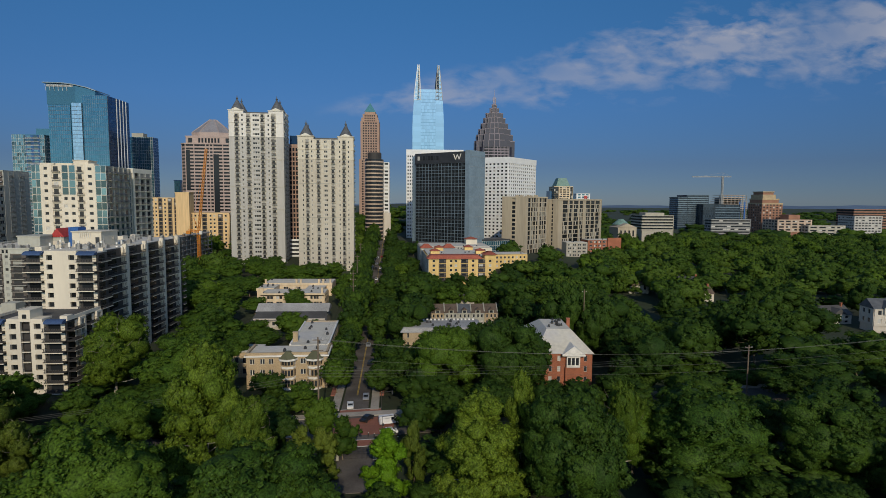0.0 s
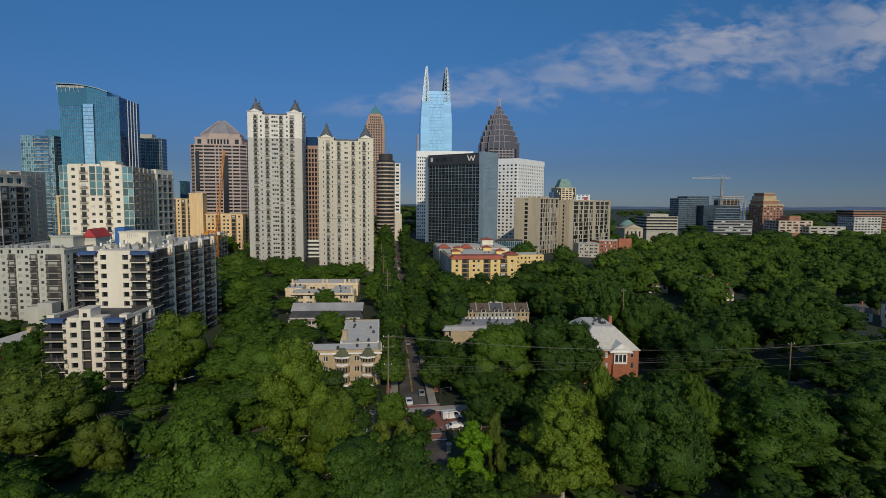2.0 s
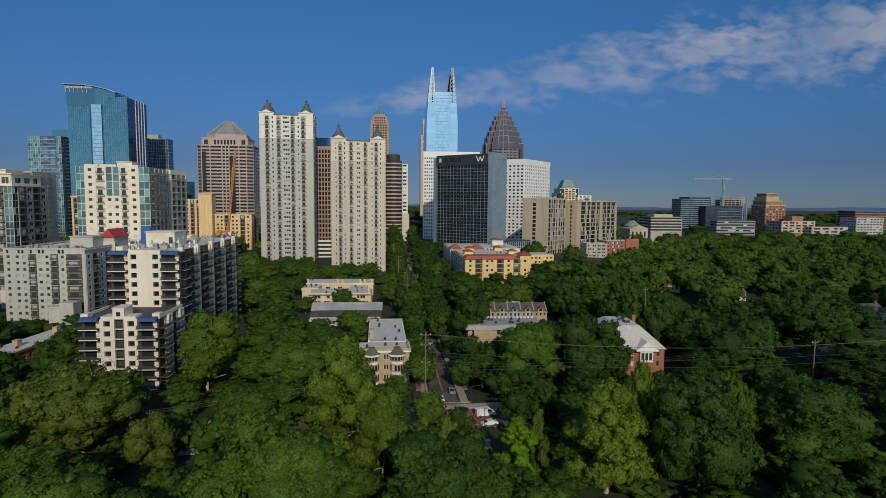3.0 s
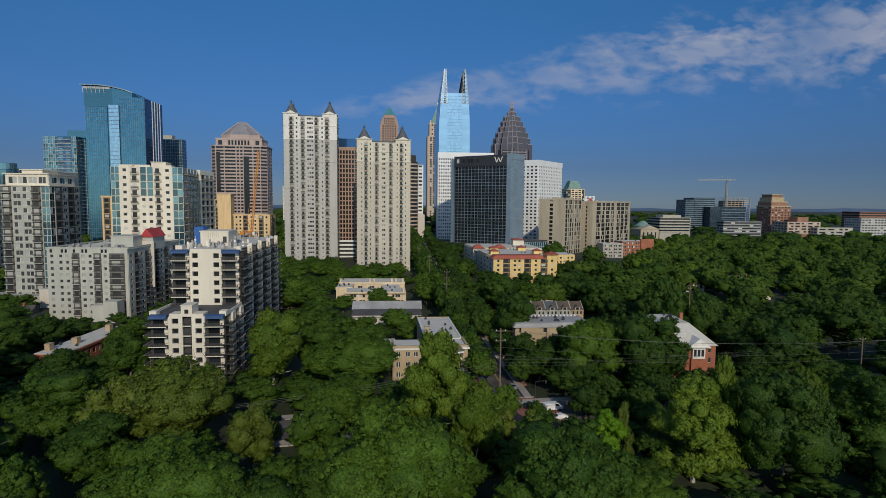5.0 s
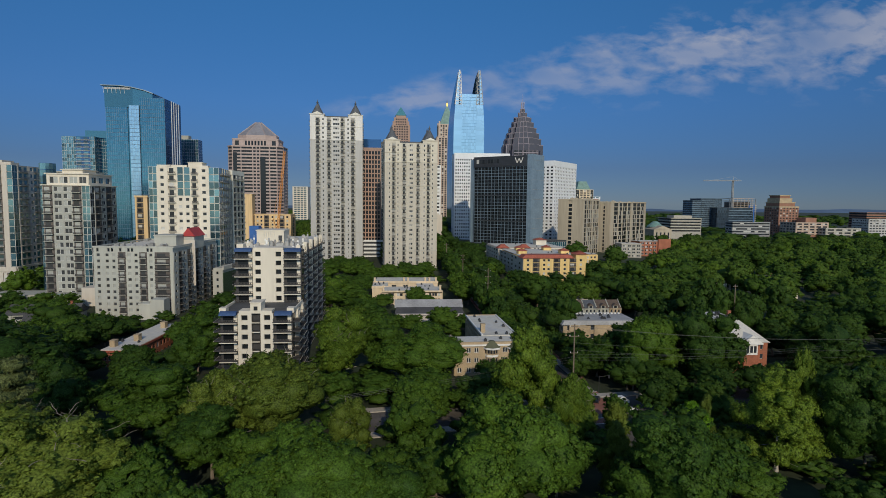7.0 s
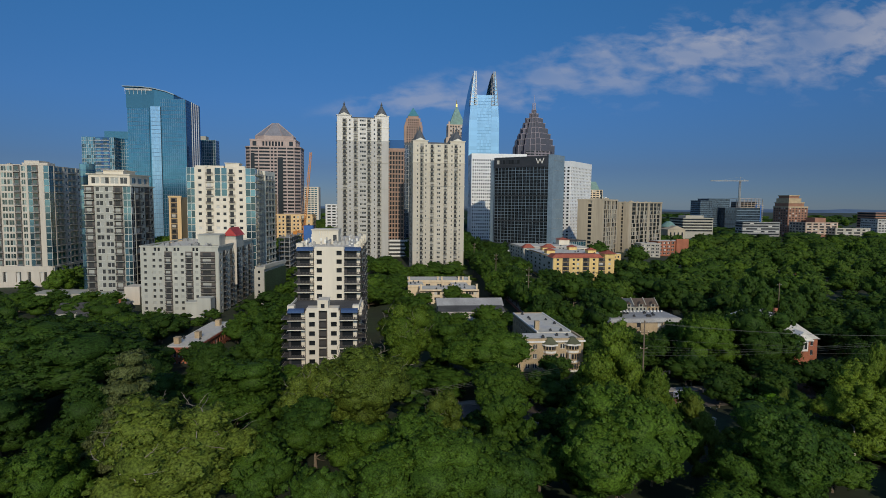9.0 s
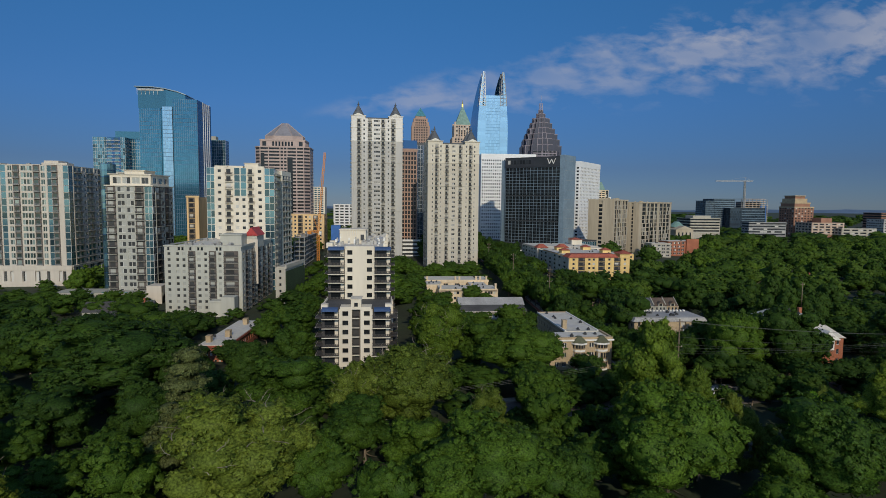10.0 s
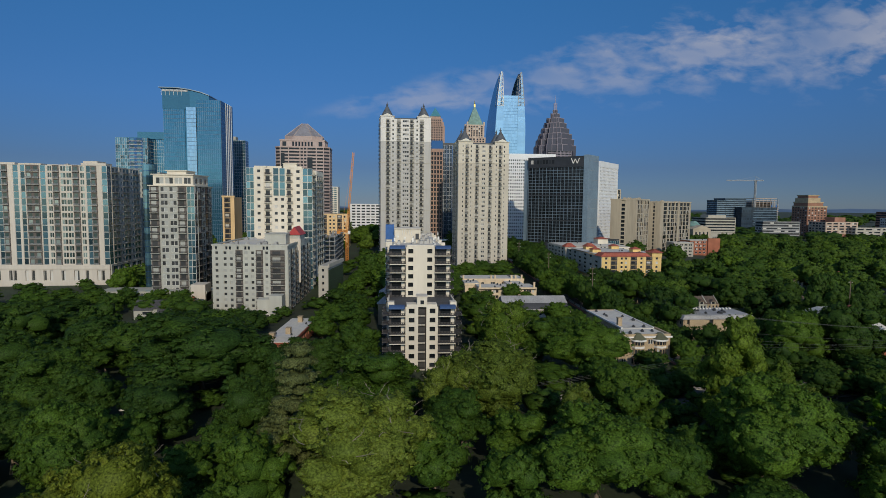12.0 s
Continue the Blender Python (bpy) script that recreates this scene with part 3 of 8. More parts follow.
ribbon("pavement", [(x, y + 8.6) for x, y in avenue if x < -24 or x > 0], 3.0, PAVING, 0.33, 0.6, "pale concrete pavement along the avenue")
ribbon("entrance_road", [(-11, 112), (-11.5, 122), (-12, 132), (-12.5, 140)], 9.0, ASPHALT, 0.19, 0.5, "asphalt park entrance behind a gate")
ribbon("brick_junction", [(-21, 145.0), (-13, 146), (-5, 147.2)], 11.5, BRICKPAVE, 0.225, 0.05, "red brick paving over the road junction")
for y in (135.5, 156.5):
    ribbon("crosswalk", [(-18.5, y - 0.6), (-13, y), (-7.0, y + 0.6)], 3.4, BRICKPAVE, 0.235, 0.05, "red brick crossing in the asphalt")
    for k in (-1.9, 1.9):
        ribbon("crosswalk_line", [(-18.5, y + k - 0.6), (-13, y + k), (-7.0, y + k + 0.6)], 0.3, PAINT, 0.24, 0.05, "white line beside the crossing")
for x in (-21, -5):
    ribbon("crosswalk", [(x, 140.4), (x + 0.3, 151.4)], 3.2, BRICKPAVE, 0.23, 0.05, "red brick crossing in the asphalt")


# ---- trees ----
def crown(seed, clumps, cards, size, shape="round", fine=False, fine_clumps=60, ruffle=0.22):
    """A crown about one unit in radius with its foot at z = 0 and its top near z = 2: lobes set with small clumps of leaves."""
    rng = np.random.default_rng(seed)
    cs, rs = [], []
    while len(cs) < clumps:
        p = rng.uniform(-1, 1, 3)
        r = np.linalg.norm(p)
        if not 0.1 < r < 1:
            continue
        if shape == "round":
            p = p / r * (0.40 + 0.24 * rng.random() + 0.10 * math.sin(3 * math.atan2(p[1], p[0]) + seed))
            if p[2] < -0.62:
                continue
            p[2] = 0.92 + p[2] * 1.02
            cs.append(p)
            rs.append(rng.uniform(0.75, 1.2) * (1.72 / clumps ** 0.5))
        elif shape == "column":
            h = rng.random() ** 0.8
            w = (0.75 - 0.55 * h ** 2) * (0.55 + 0.5 * min(1, h * 5))
            a = rng.uniform(0, 2 * math.pi)
            cs.append(np.array([math.cos(a) * w * rng.uniform(0.3, 0.9), math.sin(a) * w * rng.uniform(0.3, 0.9), 0.12 + 1.7 * h]))
            rs.append(rng.uniform(0.17, 0.28) * (1.1 - 0.35 * h))
        else:
            h = rng.random()
            a = rng.uniform(0, 2 * math.pi)
            w = (1 - h) ** 0.75 * rng.uniform(0.2, 0.95)
            cs.append(np.array([math.cos(a) * w, math.sin(a) * w, 0.2 + 1.75 * math.floor(h * 9) / 9 + 0.04 * rng.random()]))
            rs.append(rng.uniform(0.16, 0.26))
    cs, rs = np.array(cs), np.array(rs)
    flat = 0.35 if shape == "layered" else 0.86
    squash = np.array([1, 1, flat])
    # small clumps of twigs over every lobe, left out where they would lie inside another lobe
    many = fine_clumps * 3
    who = rng.choice(clumps, many, p=rs ** 2 / (rs ** 2).sum())
    d = rng.normal(size=(many, 3))
    d /= np.linalg.norm(d, axis=1)[:, None]
    d[:, 2] = np.where(d[:, 2] < -0.45, -d[:, 2], d[:, 2])
    tw = cs[who] + d * rs[who, None] * squash * rng.uniform(0.90, 1.14, (many, 1))
    inside = np.linalg.norm((tw[:, None, :] - cs[None]) / squash, axis=2) / rs[None]
    keep = inside.min(axis=1) > 0.80
    tw = tw[keep][:fine_clumps]
    tr = rng.uniform(0.55, 1.35, len(tw)) * (1.25 / fine_clumps ** 0.5)
    n = cards
    who = rng.choice(len(tw), n, p=tr ** 2 / (tr ** 2).sum())
    d = rng.normal(size=(n, 3))
    d /= np.linalg.norm(d, axis=1)[:, None]
    pos = tw[who] + d * tr[who, None] * squash * rng.uniform(0.62, 1.42, (n, 1))
    plain = rng.choice(clumps, n, p=rs ** 2 / (rs ** 2).sum())
    some = rng.random(n) < 0.25
    pos[some] = (cs[plain] + d * rs[plain, None] * squash * rng.uniform(0.86, 1.02, (n, 1)))[some]

    def turn(p, out):
        """Leaves turn their faces with the twig, the lobe and the whole crown they grow on."""
        lobe = np.linalg.norm((p[:, None, :] - cs[None]) / squash, axis=2) - rs[None]
        bough = (p - cs[lobe.argmin(axis=1)]) / squash
        bough /= np.linalg.norm(bough, axis=1)[:, None] + 1e-6
        whole = p - np.array([0, 0, 0.8])
        whole /= np.linalg.norm(whole, axis=1)[:, None] + 1e-6
        face = out * 0.75 + bough * 0.4 + whole * 0.2 + rng.normal(size=(len(p), 3)) * ruffle
        return face / (np.linalg.norm(face, axis=1)[:, None] + 1e-6)

    face = turn(pos, d)
    nrm = face + rng.normal(size=(n, 3)) * 0.3
    nrm /= np.linalg.norm(nrm, axis=1)[:, None]
    u = np.cross(nrm, rng.normal(size=(n, 3)))
    u /= np.linalg.norm(u, axis=1)[:, None]
    w = np.cross(nrm, u)
    sc = size * rng.uniform(0.5, 1.3, (n, 1))
    v = np.empty((n, 3, 3))
    v[:, 0] = pos - u * sc - w * sc * 0.5
    v[:, 1] = pos + u * sc - w * sc * 0.4
    v[:, 2] = pos + w * sc * 0.9
    verts, faces, turned = [v.reshape(-1, 3)], [np.arange(3 * n).reshape(-1, 3)], [np.repeat(face, 3, axis=0)]
    total = 3 * n
    for steps, centres, radii, shrink, rough in ((0, tw, tr, 0.92, 0.36), (2 if fine else 1, cs, rs, 0.86, 0.10)):
        if steps:
            bm = bmesh.new()
            bmesh.ops.create_icosphere(bm, subdivisions=steps, radius=1)
            cv = np.array([x.co[:] for x in bm.verts])
            cf = np.array([tuple(x.index for x in f.verts) for f in bm.faces])
            bm.free()
        else:
            cv = np.concatenate([np.eye(3), -np.eye(3)])
            cf = np.array([(0, 1, 2), (1, 3, 2), (3, 4, 2), (4, 0, 2), (1, 0, 5), (3, 1, 5), (4, 3, 5), (0, 4, 5)])
        for c, r in zip(centres, radii):
            p = c + cv * (1 + rng.uniform(-rough, rough, (len(cv), 1))) * r * squash * shrink
            verts.append(p)
            faces.append(cf + total)
            turned.append(turn(p, cv))
            total += len(cv)
    return np.concatenate(verts), np.concatenate(faces), np.concatenate(turned)


def leafy_mesh(name, mat, verts, faces, turned):
    me = bpy.data.meshes.new(name)
    me.from_pydata(verts.tolist(), [], faces.tolist(), shade_flat=False)
    me.materials.append(mat)
    me.normals_split_custom_set_from_vertices(turned.tolist())
    me.update()
    return me


def trunk_mesh(seed, mat, height=1.0):
    """A tapered trunk with limbs, for a crown one unit in radius; its foot is at z = -height."""
    rng = random.Random(seed)
    s = Solid()
    lean = Vector((rng.uniform(-0.06, 0.06), rng.uniform(-0.06, 0.06), 0))
    p = Vector((0, 0, -height))
    r = 0.075
    for k in range(5):
        q = p + Vector((0, 0, (height + 0.35) / 5)) + lean * (0.5 + k * 0.3)
        s.bar(p, q, r, 0, r * 0.78, 6)
        if k >= 1:
            for _ in range(2):
                a = rng.uniform(0, 2 * math.pi)
                mid = q + Vector((math.cos(a) * 0.35, math.sin(a) * 0.35, rng.uniform(0.0, 0.12)))
                end = mid + Vector((math.cos(a) * 0.4, math.sin(a) * 0.4, rng.uniform(0.0, 0.15)))
                s.bar(q, mid, r * 0.5, 0, r * 0.32, 4)
                s.bar(mid, end, r * 0.32, 0, r * 0.12, 3)
        p, r = q, r * 0.78
    return s.mesh("trunk", [mat])


PROTO = {}


def tree_kind(key, mat, seed, lobes, cards, size, shape="round", bark=None, height=0.9, twigs=240):
    PROTO[key] = (leafy_mesh("crown", mat, *crown(seed, lobes, cards, size, shape, key[0] == "near", twigs)), trunk_mesh(seed, bark or BARK, height), height)


for i in range(4):
    tree_kind(("near", "g", i), LEAF, 11 + i, 24, 11500, 0.026, twigs=300)
for i in range(2):
    tree_kind(("near", "y", i), LEAFY, 31 + i, 22, 11500, 0.026, bark=PALEBARK, twigs=290)
    tree_kind(("near", "o", i), LEAFO, 41 + i, 28, 11500, 0.025, bark=PALEBARK, twigs=340)
    tree_kind(("near", "d", i), LEAFD, 51 + i, 24, 11500, 0.026, twigs=300)
tree_kind(("near", "y", 2), LEAFV, 33, 20, 10500, 0.026, bark=PALEBARK, twigs=220)
tree_kind(("near", "b", 0), LEAFB, 61, 30, 8000, 0.025, "column", twigs=200)
tree_kind(("near", "c", 0), LEAFY, 71, 40, 11500, 0.027, "column", PALEBARK, twigs=260)
tree_kind(("near", "k", 0), NEEDLE, 81, 100, 11000, 0.027, "layered", twigs=260)
tree_kind(("near", "u", 0), LEAFO, 91, 26, 7000, 0.031, "column", twigs=120)
for i in range(6):
    tree_kind(("mid", "g", i), (LEAF, LEAFD, LEAF, LEAFD, LEAFD, LEAF)[i], 101 + i, 17, 2300, 0.045, twigs=80)
for i in range(2):
    tree_kind(("mid", "y", i), LEAFY, 121 + i, 16, 2300, 0.045, bark=PALEBARK, twigs=80)


def twig_mesh(seed):
    """Bare pale twigs that show through the leaves of the crown, forked, near its surface."""
    rg = random.Random(seed)
    s = Solid()
    for _ in range(26):
        a, e = rg.uniform(0, 6.28), rg.uniform(0.1, 1.2)
        p = Vector((math.cos(a) * math.cos(e), math.sin(a) * math.cos(e), math.sin(e))) * rg.uniform(0.70, 0.84)
        d = Vector((rg.uniform(-1, 1), rg.uniform(-1, 1), rg.uniform(0, 0.6))).normalized()
        p.z += 0.95
        for k in range(4):
            q = p + d * 0.05 + p.normalized() * 0.012
            s.bar(p, q, 0.006 - 0.001 * k, 0, 0.005 - 0.001 * k, 3)
            side = q + (d + Vector((rg.uniform(-1, 1), rg.uniform(-1, 1), rg.uniform(-0.3, 0.8)))).normalized() * 0.05
            s.bar(q, side, 0.003, 0, 0.001, 3)
            d = (d + Vector((rg.uniform(-0.5, 0.5), rg.uniform(-0.5, 0.5), rg.uniform(-0.2, 0.4)))).normalized()
            p = q
    return s.mesh("branch_spray", [TWIGBARK])


TWIGS = [twig_mesh(7), twig_mesh(9)]
TREES = []


def tree(x, y, top, r, key, label, foot=None, group=""):
    leaves, trunk, height = PROTO[key]
    foot = rise(x, y) if foot is None else foot
    tall = max(top - foot, 4.0)
    e = thing("tree", label, "tree", x, y, foot, random.uniform(0, 360), group)
    share = 0.10 if key[1] not in "bcku" else 0.04
    z = tall * share
    c = new("crown", leaves)
    c.parent = e
    c.matrix_basis = Matrix.Translation((0, 0, z)) @ Matrix.Diagonal((r, r, (tall - z) / 2.0, 1))
    t = new("trunk", trunk)
    t.parent = e
    t.matrix_basis = Matrix.Translation((0, 0, z + (tall - z) * 0.2)) @ Matrix.Diagonal((r * 0.62, r * 0.62, (z + (tall - z) * 0.2) / height, 1))
    if key[0] == "near" and key[1] in "yo":
        b = new("branch_spray", TWIGS[key[2] % 2])
        b.parent = e
        b.matrix_basis = c.matrix_basis.copy()
        tagged(b, "bare pale twigs", kind="stuff")
    TREES.append((x, y, r))
    return e


GREEN = "broad green deciduous tree in full leaf"
DARK = "dense dark green oak in the park"
NEAR = [
    (-49.5, 87, 19.5, 13.5, ("near", "g", 0), GREEN), (-21.5, 84, 19.0, 13.0, ("near", "g", 1), GREEN),
    (-40.5, 115, 25.0, 12.0, ("near", "c", 0), "tall yellow-green sycamore with pale limbs"),
    (-32.0, 112, 15.0, 7.0, ("near", "y", 0), "yellow-green sycamore beside the street"),
    (-3.8, 108.5, 7.6, 7.0, ("near", "b", 0), "small bright green maple by the park gate"), (1.5, 113, 9.0, 3.6, ("near", "u", 0), "slim olive-green cypress-like tree"),
    (14.0, 105, 16.5, 11.5, ("near", "c", 0), "tall light green tulip tree"), (23.5, 111, 19.5, 5.4, ("near", "c", 0), "slim light green tulip tree"),
    (32, 101, 21.0, 11.0, ("near", "g", 3), "wide green oak with bare twigs"), (46, 115, 16.0, 5.0, ("near", "y", 0), "bright yellow-green young tree"),
    (62, 112, 16.0, 13.0, ("near", "g", 2), GREEN), (90, 112, 14.5, 10.5, ("near", "g", 3), GREEN), (50, 118, 11.0, 8.0, ("near", "g", 2), GREEN), (31, 178, 16.5, 8.0, ("near", "d", 1), DARK),
    (30.5, 162, 22.0, 12.0, ("near", "d", 1), DARK), (11, 164, 18.0, 11.0, ("near", "g", 2), DARK), (38, 176, 15.0, 9.0, ("near", "d", 0), DARK), (8, 178, 13.0, 8.0, ("near", "d", 1), DARK),
    (73, 167, 18.0, 12.5, ("near", "g", 2), GREEN), (62, 214, 25.0, 11.0, ("mid", "g", 0), GREEN),
    (-88, 174, 19.5, 11.5, ("near", "y", 1), "tall light green plane tree beside the flats"), (-60.4, 163, 15.3, 14.5, ("near", "d", 0), DARK),
    (-99, 126, 18.5, 14.5, ("near", "o", 1), "olive-green oak in early leaf"), (-80, 116, 9.0, 6.0, ("near", "o", 0), "sparse olive-green tree with bare branches"),
    (-108.5, 110, 9.7, 10.0, ("near", "g", 1), "low rounded green tree"), (-131, 134, 13.7, 13.5, ("near", "d", 1), DARK),
    (-131, 89, 18.0, 15.5, ("near", "o", 0), "wide yellow-green oak with pale limbs"), (-144.5, 106, 22.5, 10.5, ("near", "k", 0), "olive-green cedar with layered boughs"),
    (-179.5, 151, 22.0, 23.5, ("near", "d", 0), DARK), (-160, 146, 13.0, 9.0, ("near", "g", 2), DARK), (-214, 138, 14.5, 13.0, ("near", "d", 1), DARK), (-236, 160, 14.0, 14.0, ("near", "g", 2), DARK),
    (-165.0, 67, 16.4, 10.5, ("near", "y", 2), "yellow-green tree with a rounded crown"), (-85.5, 86, 14.5, 13.5, ("near", "g", 0), GREEN), (-104, 78, 9.0, 7.0, ("near", "g", 1), GREEN),
    (-187, 96, 14.0, 10.0, ("near", "d", 0), DARK), (-205, 108, 9.0, 10.0, ("near", "g", 2), DARK), (-150, 85, 10.0, 7.5, ("near", "d", 1), DARK), (-172, 90, 5.0, 7.0, ("near", "g", 3), DARK),
    (-136, 184, 11.0, 8.5, ("near", "g", 3), GREEN), (-141, 226, 9.0, 10.0, ("mid", "g", 2), GREEN), (-152, 280, 7.0, 9.0, ("mid", "g", 4), GREEN), (-128, 262, 8.0, 9.0, ("mid", "g", 0), GREEN),
    (-198, 222, 7.5, 11.0, ("mid", "g", 5), GREEN), (-215, 245, 8.0, 11.0, ("mid", "g", 3), GREEN),
    (-54, 362, 11.0, 12.0, ("mid", "g", 1), DARK), (-85, 362, 7.0, 10.0, ("mid", "g", 0), GREEN), (-102, 338, 8.0, 11.0, ("mid", "g", 5), GREEN), (-120, 350, 9.0, 11.0, ("mid", "g", 2), GREEN),
    (-29, 300, 10.0, 8.0, ("mid", "g", 0), GREEN), (6, 284, 17.0, 11.0, ("mid", "g", 1), DARK), (0, 222, 15.5, 9.5, ("mid", "g", 3), DARK), (4, 250, 13.0, 9.0, ("mid", "g", 4), DARK),
    (-58, 298, 6.5, 6.0, ("mid", "g", 0), GREEN), (-56, 196, 9.0, 8.5, ("near", "g", 1), GREEN), (-38, 196, -1.0, 4.0, ("mid", "g", 0), GREEN),
    (70, 207, 19.0, 9.0, ("mid", "g", 2), GREEN), (36, 205, 10.0, 8.0, ("mid", "g", 1), DARK), (26, 192, 12.0, 8.0, ("near", "d", 0), DARK), (120, 236, 8.0, 11.0, ("mid", "g", 4), DARK),
    (-23, 234, 4.5, 5.0, ("mid", "g", 3), "green street tree over the pavement"),
    (-4, 190, 7.0, 6.5, ("mid", "g", 1), "dark green street tree over the asphalt"), (35, 130, 4.0, 7.0, ("near", "d", 1), DARK), (16, 128, 3.0, 5.0, ("mid", "g", 1), DARK),
    (108, 130, 12.0, 10.0, ("near", "d", 1), DARK), (128, 118, 14.0, 11.0, ("near", "g", 3), GREEN), (150, 140, 13.0, 11.0, ("near", "g", 2), DARK), (100, 190, 14.0, 10.5, ("mid", "g", 3), DARK), (130, 200, 15.0, 11.0, ("mid", "g", 5), GREEN),
    (76, 92, 4.0, 8.0, ("near", "d", 0), DARK), (44, 84, 6.0, 7.0, ("near", "g", 2), GREEN), (56, 82, 5.0, 5.0, ("near", "o", 1), "small olive-brown tree in early leaf"), (14, 84, 2.0, 6.0, ("near", "d", 1), DARK), (-70, 100, 4.0, 7.0, ("near", "d", 0), DARK),
    (-230, 190, 12.0, 12.0, ("mid", "g", 1), DARK), (-255, 215, 11.0, 12.0, ("mid", "g", 3), DARK), (-285, 240, 9.0, 12.0, ("mid", "g", 4), DARK), (-300, 275, 8.0, 11.0, ("mid", "g", 0), GREEN), (-262, 180, 10.0, 11.0, ("mid", "g", 1), DARK),
    (-290, 200, 9.0, 12.0, ("mid", "g", 3), DARK), (-240, 130, 10.0, 11.0, ("near", "d", 0), DARK), (-225, 110, 8.0, 10.0, ("near", "g", 2), DARK), (-205, 168, 14.0, 11.0, ("mid", "g", 4), DARK), (-148, 164, 9.0, 8.0, ("near", "g", 2), DARK), (-215, 205, 10.0, 10.0, ("mid", "g", 3), DARK),
    (-36, 146, 3.0, 6.5, ("mid", "g", 1), DARK), (-48, 143, 5.0, 7.0, ("mid", "g", 3), DARK), (-62, 148, 6.0, 8.0, ("mid", "g", 0), GREEN), (12, 150, 4.0, 6.5, ("mid", "g", 1), DARK), (9, 141, 2.5, 5.0, ("mid", "g", 3), DARK), (17, 138, 5.0, 6.0, ("mid", "g", 4), DARK), (5, 160, 8.0, 5.5, ("mid", "g", 1), DARK), (24, 146, 6.0, 7.5, ("mid", "g", 4), DARK), (46, 150, 4.0, 7.0, ("mid", "g", 3), DARK), (66, 160, 4.0, 7.5, ("mid", "g", 1), DARK), (82, 152, 6.0, 8.0, ("mid", "g", 3), DARK), (40, 132, 6.0, 7.5, ("mid", "g", 1), DARK), (-30, 131, 4.0, 5.0, ("mid", "g", 4), GREEN),
    (-64, 128, 10.0, 8.0, ("near", "g", 2), DARK), (-58, 142, 6.0, 8.0, ("near", "d", 1), DARK), (-102, 150, 8.0, 7.0, ("near", "g", 1), GREEN), (-25, 100, 8.0, 5.0, ("near", "u", 0), "olive-green shrubby tree by the entrance"),
]
